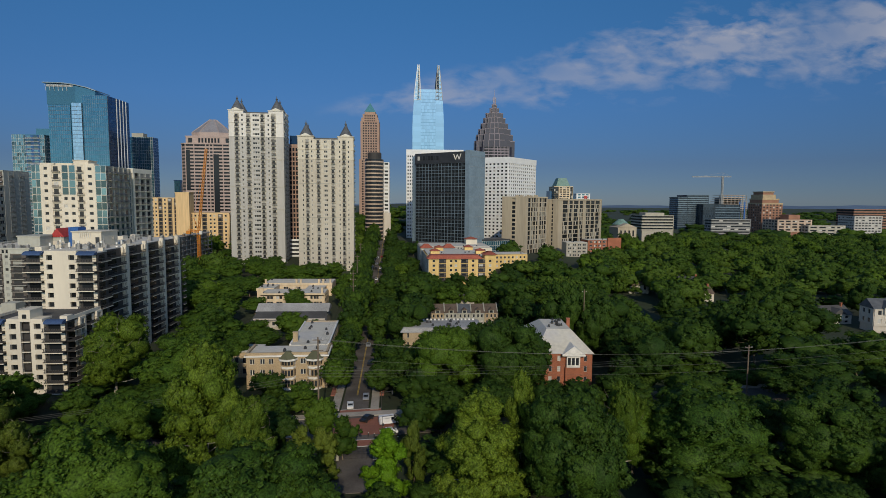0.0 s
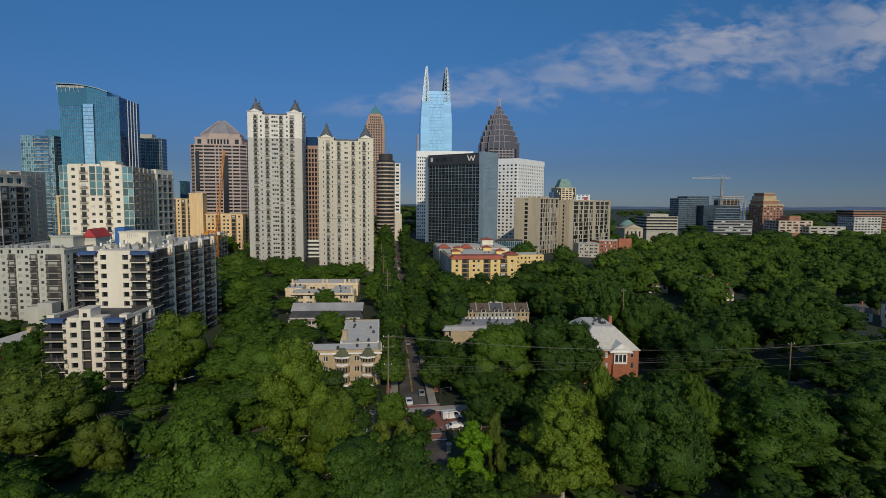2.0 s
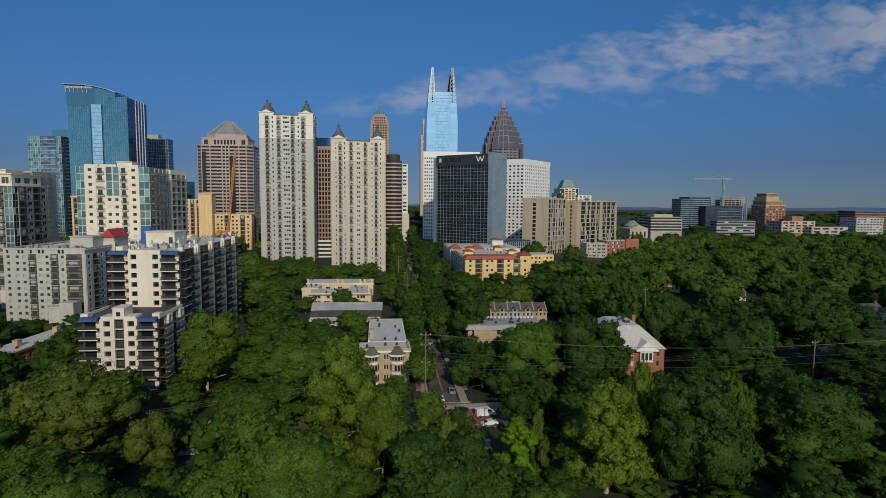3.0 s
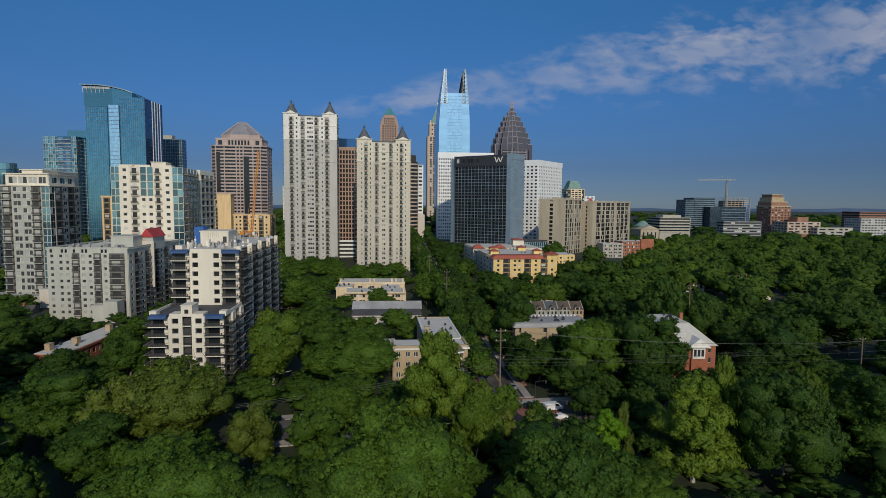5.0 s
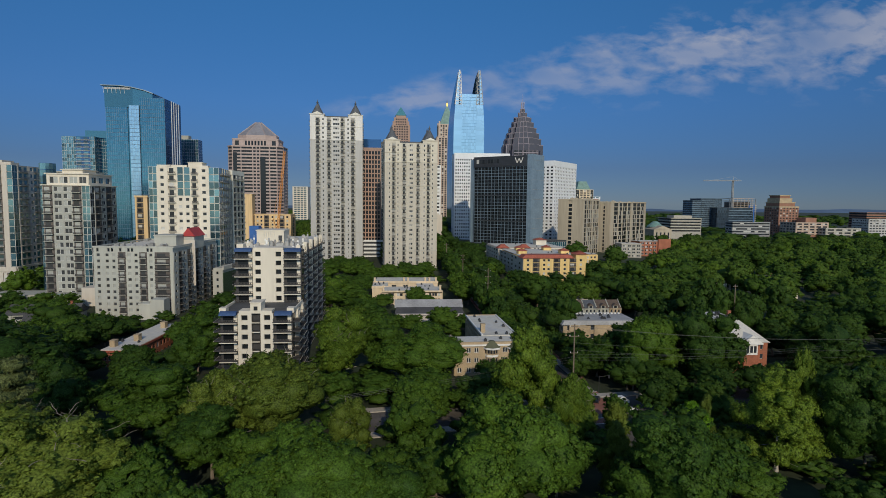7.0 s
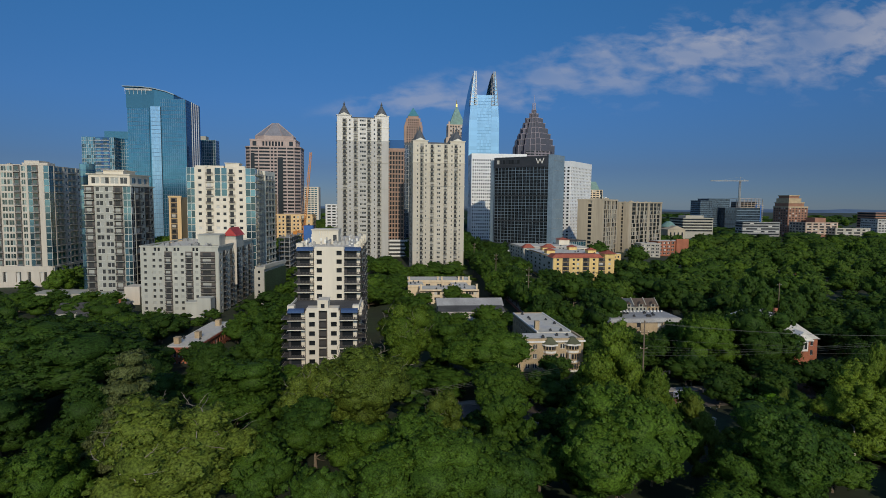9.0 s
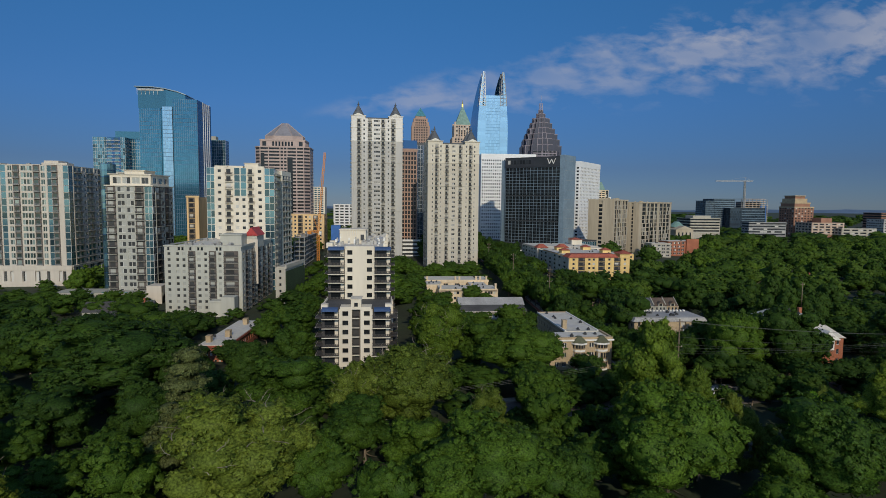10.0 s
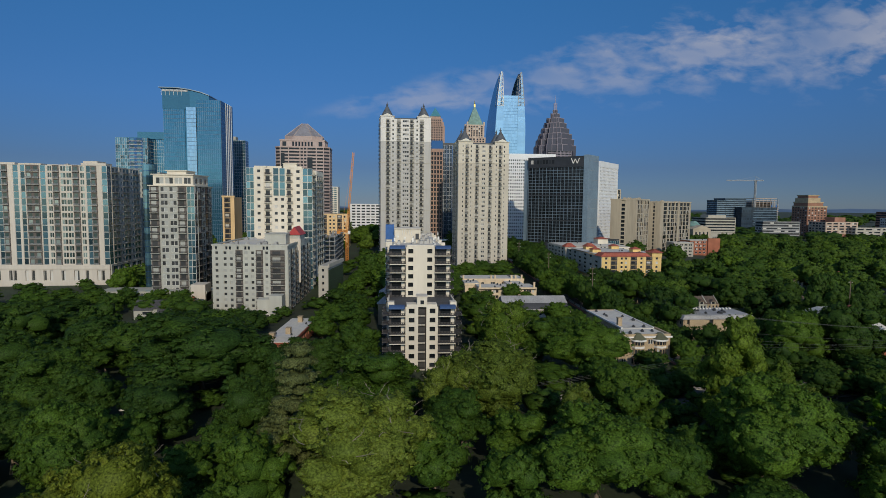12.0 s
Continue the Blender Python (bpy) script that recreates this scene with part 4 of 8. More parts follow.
NEAR += [
    (-6, 428, 17.0, 7.5, ("mid", "g", 1), DARK), (-5, 450, 18.0, 7.5, ("mid", "g", 3), DARK), (-5, 474, 18.0, 8.0, ("mid", "g", 4), DARK), (-4, 500, 18.0, 8.0, ("mid", "g", 1), DARK), (6, 490, 17.0, 8.0, ("mid", "g", 3), DARK), (-8, 404, 16.0, 7.0, ("mid", "g", 4), DARK), (4, 412, 12.0, 6.5, ("mid", "g", 1), DARK), (2, 386, 13.0, 7.5, ("mid", "g", 3), DARK), (8, 340, 11.0, 8.5, ("mid", "g", 4), DARK),
    (-146, 345, 8.0, 7.0, ("mid", "g", 0), GREEN), (-144, 368, 9.0, 7.0, ("mid", "g", 2), GREEN), (-143, 392, 9.0, 7.0, ("mid", "g", 5), GREEN), (-142, 416, 9.0, 7.0, ("mid", "g", 0), GREEN), (-148, 322, 8.0, 7.5, ("mid", "g", 5), GREEN), (-150, 300, 7.5, 7.0, ("mid", "g", 2), GREEN),
    (-111, 122, 13.5, 8.5, ("near", "o", 0), "olive-green oak in early leaf"),
    (-32, 300, 11.0, 7.0, ("mid", "g", 0), GREEN), (-33, 320, 12.0, 7.0, ("mid", "g", 2), GREEN), (-90, 330, 9.0, 9.0, ("mid", "g", 5), GREEN), (-93, 306, 8.0, 9.0, ("mid", "g", 0), GREEN), (-76, 288, 4.0, 7.0, ("mid", "g", 2), GREEN), (-52, 288, 3.5, 5.0, ("mid", "g", 5), GREEN),
    (-74, 180, 12.5, 9.0, ("near", "g", 1), GREEN), (-78, 214, 9.0, 9.0, ("mid", "g", 0), GREEN),
    (-176, 60, 9.0, 9.0, ("near", "g", 1), GREEN), (-196, 72, 9.0, 9.5, ("near", "g", 0), GREEN), (-214, 86, 8.0, 9.5, ("near", "g", 2), GREEN), (-232, 96, 9.0, 10.0, ("near", "g", 3), GREEN),
    (-158, 118, 12.0, 9.0, ("near", "g", 2), GREEN), (-180, 120, 11.0, 10.0, ("near", "g", 1), GREEN), (-200, 128, 11.0, 9.0, ("near", "g", 0), GREEN), (-116, 92, 9.0, 7.5, ("near", "g", 3), GREEN),
    (-98, 100, 9.0, 8.0, ("near", "g", 1), GREEN), (-150, 128, 12.0, 8.5, ("near", "g", 3), GREEN), (-72, 84, 8.0, 8.0, ("near", "g", 2), GREEN), (-66, 112, 9.0, 7.0, ("near", "g", 1), GREEN),
    (-20.5, 136, 5.5, 4.5, ("mid", "g", 0), "green street tree by the crossing"), (-17.5, 118, 5.5, 4.6, ("near", "u", 0), "olive-green shrubby tree by the gate"), (2.5, 140, 4.0, 5.5, ("mid", "g", 1), "dark green street tree by the crossing"), (51, 152, 3.0, 7.0, ("near", "d", 1), DARK), (60, 155, 5.5, 7.0, ("near", "d", 0), DARK),
    (-28.8, 157, 1.8, 5.8, ("mid", "g", 2), "green street tree before the tan house"), (-1.6, 174, 9.1, 9.3, ("near", "d", 1), DARK), (12.4, 178, 10.8, 9.7, ("near", "d", 0), DARK), (-23.2, 122, 3.9, 4.2, ("near", "u", 0), "olive-green shrubby tree by the gate"), (79.9, 150, 7.7, 8.8, ("near", "d", 1), DARK), (75.3, 170, 9.3, 10.2, ("near", "d", 0), DARK), (120.5, 160, 9.6, 15.5, ("near", "d", 1), DARK),
    # the last two carry dark leaves to paint the shade they stand in
    (3, 160, 4.0, 7.0, ("mid", "g", 1), DARK), (10, 156, 5.0, 7.0, ("mid", "g", 3), DARK), (4, 103, 0.0, 5.0, ("mid", "g", 1), "low dark green tree in the shade"), (9, 112, 2.0, 5.0, ("mid", "g", 4), "low dark green tree in the shade"),
    (-49, 241, 6.2, 7.4, ("mid", "g", 0), GREEN), (-62.5, 239, 2.8, 6.4, ("mid", "g", 2), GREEN), (-71.5, 233, 4.5, 7.1, ("mid", "g", 5), GREEN), (-38, 242, 2.0, 5.0, ("mid", "g", 0), GREEN), (-56, 226, 2.0, 7.0, ("mid", "g", 0), GREEN), (-44, 231, 1.0, 5.0, ("mid", "g", 2), GREEN),
    (39, 151, 4.5, 6.5, ("mid", "g", 3), DARK), (-14.5, 127, 4.0, 4.0, ("mid", "g", 2), "small green tree by the park gate"),
    (15, 330, 10, 8, ("mid", "g", 1), DARK), (28, 333, 10.5, 8, ("mid", "g", 3), DARK), (42, 334, 10, 8, ("mid", "g", 4), DARK), (55, 338, 11, 8.5, ("mid", "g", 1), DARK), (66, 346, 12, 8.5, ("mid", "g", 3), DARK),
    (22, 318, 8, 7.5, ("mid", "g", 4), DARK), (36, 320, 8.5, 8, ("mid", "g", 1), DARK), (50, 322, 9, 8, ("mid", "g", 3), DARK), (74, 400, 9, 8, ("mid", "g", 4), DARK), (86, 404, 10, 8.5, ("mid", "g", 1), DARK),
    (99, 410, 10, 8.5, ("mid", "g", 3), DARK), (78, 384, 9, 8.5, ("mid", "g", 4), DARK), (92, 388, 10, 8.5, ("mid", "g", 1), DARK), (110, 402, 11, 9, ("mid", "g", 3), DARK), (84, 415, 9, 8, ("mid", "g", 4), DARK),
    (-128, 384, 10, 8.5, ("mid", "g", 0), GREEN), (-114, 378, 11, 8.5, ("mid", "g", 2), GREEN), (-100, 384, 11.5, 8.5, ("mid", "g", 5), GREEN), (-88, 378, 11, 8.5, ("mid", "g", 0), GREEN), (-74, 374, 10.5, 8, ("mid", "g", 2), GREEN),
    (-62, 382, 11, 8, ("mid", "g", 5), GREEN), (-48, 380, 11.5, 8.5, ("mid", "g", 0), GREEN), (-120, 402, 11, 8.5, ("mid", "g", 2), GREEN), (-106, 404, 11, 8, ("mid", "g", 5), GREEN), (-92, 402, 11, 8, ("mid", "g", 0), GREEN),
    (-130, 366, 9, 8.5, ("mid", "g", 2), GREEN), (-66, 366, 9, 8, ("mid", "g", 5), GREEN), (-112, 424, 11, 8, ("mid", "g", 0), GREEN), (-128, 420, 11, 8, ("mid", "g", 2), GREEN), (-98, 424, 11, 8, ("mid", "g", 5), GREEN),
    (-158, 188, 3.5, 7.0, ("mid", "g", 1), DARK), (-172, 183, 3, 8, ("mid", "g", 3), DARK), (-188, 206, 8, 8.5, ("mid", "g", 4), DARK), (-186, 226, 6.5, 8, ("mid", "g", 1), DARK), (-238, 296, 3.5, 7, ("mid", "g", 2), GREEN),
    (-252, 300, 3.5, 7.5, ("mid", "g", 5), GREEN), (-222, 262, 6, 8.5, ("mid", "g", 0), GREEN), (-268, 302, 3.5, 8, ("mid", "g", 2), GREEN), (-232, 272, 5, 8, ("mid", "g", 5), GREEN), (-248, 276, 4, 8.5, ("mid", "g", 0), GREEN),
    (-266, 282, 4, 8.5, ("mid", "g", 2), GREEN), (-284, 296, 4, 9, ("mid", "g", 5), GREEN), (-300, 300, 4, 9, ("mid", "g", 0), GREEN),
    (-150, 440, 9, 7.0, ("mid", "g", 0), GREEN), (-149, 465, 10, 7.0, ("mid", "g", 2), GREEN), (-150, 490, 10, 7.0, ("mid", "g", 5), GREEN), (-160, 395, 6, 6.5, ("mid", "g", 0), GREEN), (-165, 375, 5, 6.5, ("mid", "g", 2), GREEN), (-170, 356, 4, 6.0, ("mid", "g", 5), GREEN), (-158, 420, 7, 6.0, ("mid", "g", 2), GREEN),
    (-62, 96, 6, 7.5, ("near", "g", 0), GREEN), (-60, 72, 5, 8.0, ("near", "g", 2), GREEN), (-38, 97, 5, 7.0, ("near", "g", 0), GREEN), (-34, 74, 6, 7.5, ("near", "g", 2), GREEN),
    (-17.0, 105, 2.0, 4.6, ("near", "u", 0), "olive-green shrubby tree by the gate"), (-5.0, 98, 2.5, 5.0, ("mid", "g", 0), "small green tree by the park gate"),
    (-2, 92, 3.0, 7.0, ("near", "g", 0), GREEN), (98, 100, 9.0, 8.0, ("near", "d", 0), DARK), (84, 128, 8.0, 8.0, ("near", "d", 1), DARK),
]


def suited(x, y, key):
    """The woods east of the street are darker oaks than those by the park in the west."""
    size, sort, i = key
    if x > 8 and y < 125 and sort == "g" and size == "near" and i % 2:
        return ("near", "d", i % 2)
    if x > 30 and sort == "g" and (y > 120 or size == "mid"):
        return ("near", "d", i % 2) if size == "near" else ("mid", "g", (1, 3, 4)[i % 3])
    if x < -140 and y > 105 and sort in "gd":
        return ("near", "d", i % 2) if size == "near" else ("mid", "g", i)
    if x < -50 and sort in "gd":
        return ("near", "g", i) if size == "near" else ("mid", "g", (0, 2, 5)[i % 3])
    return key


# small crowns do with the simpler foliage
SMALL = {"g": (0, 2, 5, 0), "d": (1, 3)}
for x, y, top, r, key, text in NEAR:
    key = suited(x, y, key)
    if key[0] == "near" and r < 8.0 and key[1] in SMALL:
        key = ("mid", "g", SMALL[key[1]][key[2]])
    tree(x, y, top, r, key, text)

# footprints kept clear of trees: x0, y0, x1, y1
CLEAR = [(-132, 170, -98, 282), (-86, 290, -36, 356), (-73, 230, -32, 278), (-262, 222, -200, 292), (-60, 168, -22, 228), (-6, 208, 46, 278), (36, 162, 70, 220), (-205, 276, -168, 350),
         (-275, 318, -225, 400), (-420, 370, -305, 470), (-222, 340, -160, 400), (-140, 445, -88, 500), (-82, 405, -34, 450), (4, 344, 60, 484), (60, 424, 100, 456), (0, 512, 30, 545), (-5, 480, 215, 720), (255, 690, 300, 735),
         (-172, 380, -150, 470), (-168, 296, -148, 330), (-184, 198, -152, 252), (-190, 470, -150, 520), (140, 510, 215, 560), (190, 205, 246, 266), (168, 296, 186, 332), (116, 284, 132, 310), (233, 318, 250, 350)]
rng = random.Random(5)


def free(x, y, r):
    if abs(x - street_x(y)) < 6 + r * 0.75 and 120 < y < 760:
        return False
    if abs(y - (146 + 0.16 * (x + 13))) < 8 + r * 0.7 and (-36 < x < 10 or 96 < x < 118):
        return False
    if abs(x + 12) < 5 + r * 0.6 and 100 < y < 150:
        return False
    for a, b, c, d in CLEAR:
        if a - r * 0.7 < x < c + r * 0.7 and b - r * 0.7 < y < d + r * 0.7:
            return False
    return all((x - p) ** 2 + (y - q) ** 2 > (0.60 * (r + s)) ** 2 for p, q, s in TREES)


# street trees that arch over the pavement
for k, y in enumerate(list(range(172, 372, 10)) + list(range(378, 600, 18))):
    x = street_x(y) - (6.4 if y < 236 else 6.2 if y < 325 else 9.0)
    tree(x, y, rise(x, y) + (rng.uniform(11.0, 13.0) if y < 236 else rng.uniform(16.5, 19.5)), rng.uniform(4.8, 5.4) if y < 236 else 7.2 if y < 372 else 8.0, ("mid", "g", k % 6), "green street tree over the pavement", group="street trees")
    if k % 3 != 2:
        x = street_x(y) + (7.2 + 0.6 * (k % 2) if y < 232 else 8.8 if y > 325 else 6.0)
        tree(x, y, rise(x, y) + (rng.uniform(9, 11) if y < 215 else rng.uniform(12, 16)), rng.uniform(4.9, 5.6) if y < 215 else rng.uniform(6.6, 7.8), ("mid", "g", (1, 3, 4)[k % 3]), "dark green street tree over the asphalt", group="street trees")


def limit(x, y, tall):
    """Trees before the yellow block, the turreted towers and the red-edged roof stay low."""
    if -12 < x < 80 and 300 < y < 390:
        return min(tall, 12.5)
    if -128 < x < -45 and 322 < y < 425:
        return min(tall, 8.5)
    if -182 < x < -140 and 172 < y < 200:
        return min(tall, 9.0)
    return tall


def scatter(count, y0, y1, left, right, r0, r1, h0, h1, text, group):
    done = tries = 0
    while done < count and tries < 12000:
        tries += 1
        y = rng.uniform(y0, y1)
        x = rng.uniform(left * y - 110, right * y + 40)
        r = rng.uniform(r0, r1)
        if not free(x, y, r):
            continue
        top = rise(x, y) + limit(x, y, rng.uniform(h0, h1))
        if x < -100 and y > 230:
            top = min(top, rise(x, y) + rng.uniform(10, 14))
        sort = rng.random()
        if x > 35:
            key = ("mid", "g", rng.choice((1, 3, 4))) if sort < 0.86 else ("mid", "g", 0)
        else:
            key = ("mid", "y", rng.randrange(2)) if sort < 0.08 else ("mid", "g", rng.randrange(6))
        tree(x, y, top, r, suited(x, y, key), text, group=group)
        done += 1


# low trees along the park's western lawn
for k in range(26):
    x, y = -222 + 14 * (k % 7) + rng.uniform(-4, 4), 62 + 16 * (k // 7) + rng.uniform(-4, 4)
    if free(x, y, 6.0):
        tree(x, y, rise(x, y) + rng.uniform(9, 14), rng.uniform(6.0, 7.5), ("mid", "g", rng.choice((0, 2, 5))), "low green tree in the park", group="trees of the park")
scatter(58, 172, 300, -0.85, 0.98, 7.0, 11.5, 15, 22, "green deciduous tree among the houses", "trees of the neighbourhood")
scatter(38, 58, 168, -0.95, 1.1, 5.5, 9.0, 8, 12, "low green tree in the park", "trees of the park")


# building site, street and towers where the far trees leave room
SITE = [(-222, 340, -172, 412), (-184, 410, -158, 518), (-250, 556, -168, 592)]


def woods(name, label, n, y0, y1, cards, size, lo, hi, seed, left=-0.75, right=1.05, low=13, high=20, clumps=12, apart=0.6, power=1.15, twigs=50):
    """Far trees that nobody could count, in one mesh of small crowns."""
    rg = random.Random(seed)
    bases = []
    for k in range(4):
        bases.append(crown(300 + seed * 7 + k, clumps, cards, size, fine_clumps=twigs))
    vs, fs, ns, ms, k, made, spots = [], [], [], [], 0, 0, []
    tries = 0
    while made < n and tries < n * 30:
        tries += 1
        y = y0 + (y1 - y0) * rg.random() ** power
        x = rg.uniform(left * y - 40, right * y + 60)
        r = rg.uniform(lo, hi)
        if not free(x, y, r) or any((x - p) ** 2 + (y - q) ** 2 < (apart * (r + s)) ** 2 for p, q, s in spots[-160:]):
            continue
        spots.append((x, y, r))
        co, tri, turned = bases[rg.randrange(4)]
        a = rg.uniform(0, 6.28)
        h = limit(x, y, rg.uniform(low, high))
        g = rise(x, y)
        # low shrubs only get the dark tint, which paints the shade between crowns
        tint = 1 if high < 10 else rg.choice((0, 0, 2, 3, 1) if x < 0 else (1, 1, 2, 1, 2, 0))
        if any(p - r * 0.6 < x < u + r * 0.6 and q - r * 0.6 < y < v + r * 0.6 for p, q, u, v in SITE):
            made += 1
            continue
        c, s = math.cos(a), math.sin(a)
        vs.append(np.stack([(co[:, 0] * c - co[:, 1] * s) * r + x, (co[:, 0] * s + co[:, 1] * c) * r + y, co[:, 2] * h * 0.5 + g], 1))
        fs.append(tri + k)
        ns.append(np.stack([turned[:, 0] * c - turned[:, 1] * s, turned[:, 0] * s + turned[:, 1] * c, turned[:, 2]], 1))
        ms += [tint] * len(tri)
        k += len(co)
        made += 1
    v, f = np.concatenate(vs), np.concatenate(fs)
    me = bpy.data.meshes.new(name)
    me.vertices.add(len(v))
    me.vertices.foreach_set("co", v.ravel())
    me.loops.add(len(f) * 3)
    me.loops.foreach_set("vertex_index", f.ravel())
    me.polygons.add(len(f))
    me.polygons.foreach_set("loop_start", np.arange(0, len(f) * 3, 3))
    for mat in (WOODS, WOODSD, WOODSM, WOODSL):
        me.materials.append(mat)
    me.polygons.foreach_set("material_index", ms)
    me.update(calc_edges=True)
    me.normals_split_custom_set_from_vertices(np.concatenate(ns).tolist())
    tagged(new(name, me), label, "woods", kind="stuff")


woods("woods", "dense green tree canopy over the far neighbourhood", 560, 292, 800, 300, 0.075, 8, 13, 1, low=14, high=21, apart=0.5, twigs=64)
woods("distant_woods", "tree canopy reaching to the horizon", 560, 780, 2600, 60, 0.18, 14, 26, 2, clumps=7, twigs=12)
TREES.clear()
# dark filling for the gaps, its leaf colour standing in for shade
woods("undergrowth", "low dark green shrubs under the trees", 330, 52, 400, 110, 0.09, 4.0, 7.0, 3, left=-0.95, right=1.15, low=4, high=8, clumps=6, apart=0.5, power=0.9, twigs=18)
for x, y, top, r, i in ((-153.5, 219, 4.0, 6.0, 0), (-155.0, 232, 4.5, 6.0, 2), (-152.0, 244, 5.5, 6.5, 5)):
    tree(x, y, top, r, ("mid", "g", i), "low green tree beside the red-edged roof", group="trees of the neighbourhood")


# ---- towers and apartment buildings ----
def bays(text):
    return [(t[0], float(t[1:])) for t in text.split()]


def mirror(b):
    return list(reversed(b))


def rooftop(h, x0, y0, x1, y1, z, seed, mat=STEEL, n=8, big=2.5):
    """Plant, vents and pipes on a roof, each a part of its building."""
    rg = random.Random(seed)
    for _ in range(n):
        s = Solid()
        w, d, t = rg.uniform(0.8, big), rg.uniform(0.8, big), rg.uniform(0.6, 1.9) if big > 1.5 else rg.uniform(0.35, 0.8)
        x, y = rg.uniform(x0, x1 - w), rg.uniform(y0, y1 - d)
        s.box(x, y, z, x + w, y + d, z + t)
        s.box(x + 0.1, y + 0.1, z + t, x + w - 0.1, y + d - 0.1, z + t + 0.15)
        s.cone(x + w / 2, y + d / 2, z + t + 0.15, min(w, d) * 0.35, z + t + 0.45, 8, min(w, d) * 0.35)
        part("roof_unit", s, mat, h.e)


def spire(h, x, y, z, r, tall, name="turret_roof"):
    s = Solid()
    s.cone(x, y, z, r, z + 0.4, 16, r, m=1)
    s.cone(x, y, z + 0.4, r * 1.03, z + tall * 0.74, 16, r * 0.07)
    s.cone(x, y, z + tall * 0.74, r * 0.16, z + tall * 0.80, 8, r * 0.20)
    s.cone(x, y, z + tall * 0.80, r * 0.10, z + tall, 8, 0.02)
    part(name, s, [SLATE, TRIM], h.e, "dark slate cone with a finial")


def cornice(h, x0, y0, x1, y1, z, out=0.5, t=0.5, m=1):
    h.wall.box(x0 - out, y0 - out, z, x1 + out, y1 + out, z + t, m)


def turret_tower(name, label, x, y, z, w, d, fh, n, front, side, corner, ang, white_from, spire_r, spire_h, lines, body=None, crest=None):
    """A slender residential tower with four turrets, belt courses and a paler top."""
    stucco = (body or MAYA, crest or MAYTOP)
    h = House(name, label, x, y, z, w, d, n * fh, ang)
    top = n * fh
    h.block(0, 0, -6, w, d, top - 1.0, 0)
    for z0, nf, mat in ((0, 2, 1), (2 * fh, white_from - 2, 0), (white_from * fh, n - white_from, 1)):
        for face in "FB":
            h.dress(face, z0, nf, fh, front, deep=0.9, m=mat, slab=stucco[mat], backing=GREYST, pane=G_ROOM, rail=RAIL, sill=0.28, head=0.74)
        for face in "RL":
            # side balconies are greyer than the front ones, shade given as colour
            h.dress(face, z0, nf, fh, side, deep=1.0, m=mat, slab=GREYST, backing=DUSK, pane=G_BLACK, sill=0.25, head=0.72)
    for k in lines:
        cornice(h, 0, 0, w, d, k * fh - 0.3, 0.55, 0.55, 2 if k < white_from else 1)
    c = corner
    for cx, cy in ((0, 0), (w - c, 0), (0, d - c), (w - c, d - c)):
        h.block(cx - 0.3, cy - 0.3, top, cx + c + 0.3, cy + c + 0.3, top + fh * 0.55, 1)
        h.block(cx - 0.8, cy - 0.8, top + fh * 0.55, cx + c + 0.8, cy + c + 0.8, top + fh * 0.55 + 0.5, 1)
        g = Solid()
        g.hip(cx + c * 0.12, cy - 0.9, cx + c * 0.88, cy + c * 0.3, top + fh * 0.55 + 0.5, top + fh * 0.55 + 2.3, 0, 0.0, True, "y")
        part("gable", g, WHITE, h.e)
        spire(h, cx + c / 2, cy + c / 2, top + fh * 0.55 + 0.5, spire_r, spire_h)
    h.block(c, 0.4, top - 1.0, w - c, 1.0, top - 0.1, 1)
    h.block(c, d - 1.0, top - 1.0, w - c, d - 0.4, top - 0.1, 1)
    r = Solid()
    r.box(c + 1, 4, top - 1.0, w - c - 1, d - 4, top + 1.5)
    part("roof", r, SLATE, h.e, "dark flat roof between the turrets")
    rooftop(h, c + 1, 1.5, w - c - 1, 3.6, top - 1.0, 3, RAIL, 6, 1.4)
    return h


A_FRONT = bays("s24 b22 s9 w8 s14 b20 s9 t30 s5 b20 s12 w8 s8 b22 s33")
A_SIDE = bays("s3 b4 s2 w2 s3 b4 s2 w2 s3 b4 s3")
h = turret_tower("apartment_tower", "white and grey residential tower with slate turrets", -135.6, 450.5, -1.5, 40.3, 26, 3.5, 34, A_FRONT, A_SIDE, 10.5, 3.5, 29, 4.9, 12.0, (2, 8, 13, 18, 24, 29, 32))
h.finish([MAYA, MAYTOP, GREYST], 280)
B_FRONT = bays("s9 w3 s4 b9 s4 w3 s9 b9 s8 d8 s8 b9 s9 w3 s4 b9 s4 w3 s9")
B_SIDE = bays("s3 w2 s3 b4 s3 w2 s3 b4 s3 w2 s3")
h = turret_tower("apartment_tower", "pale grey residential tower with slate turrets", -76.6, 412.0, -2.0, 38.4, 24, 3.45, 28, B_FRONT, B_SIDE, 10.4, 4, 24, 4.8, 11.6, (1, 5, 12, 19, 24, 26), MAYB, MAYCREST)
h.finish([MAYB, MAYCREST, GREYST], 260)

# stepped block of flats with bow balconies, by the park
h = House("apartment_block", "cream stepped block of flats with dark balconies", -126.0, 177.0, -10.0, 22.8, 98, 44, 0)
FH = 3.15
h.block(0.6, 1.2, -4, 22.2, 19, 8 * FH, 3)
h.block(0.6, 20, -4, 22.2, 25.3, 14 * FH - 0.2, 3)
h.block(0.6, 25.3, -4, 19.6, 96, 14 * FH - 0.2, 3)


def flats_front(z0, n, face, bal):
    h.dress(face, z0, n, FH, bal, pane=G_BLACK, rail=RAIL, slab=CREAM, backing=SHADEBAY, deep=1.5, skin=0.9, pale=True, sill=0.28, head=0.82, frame_mat=BLACK)


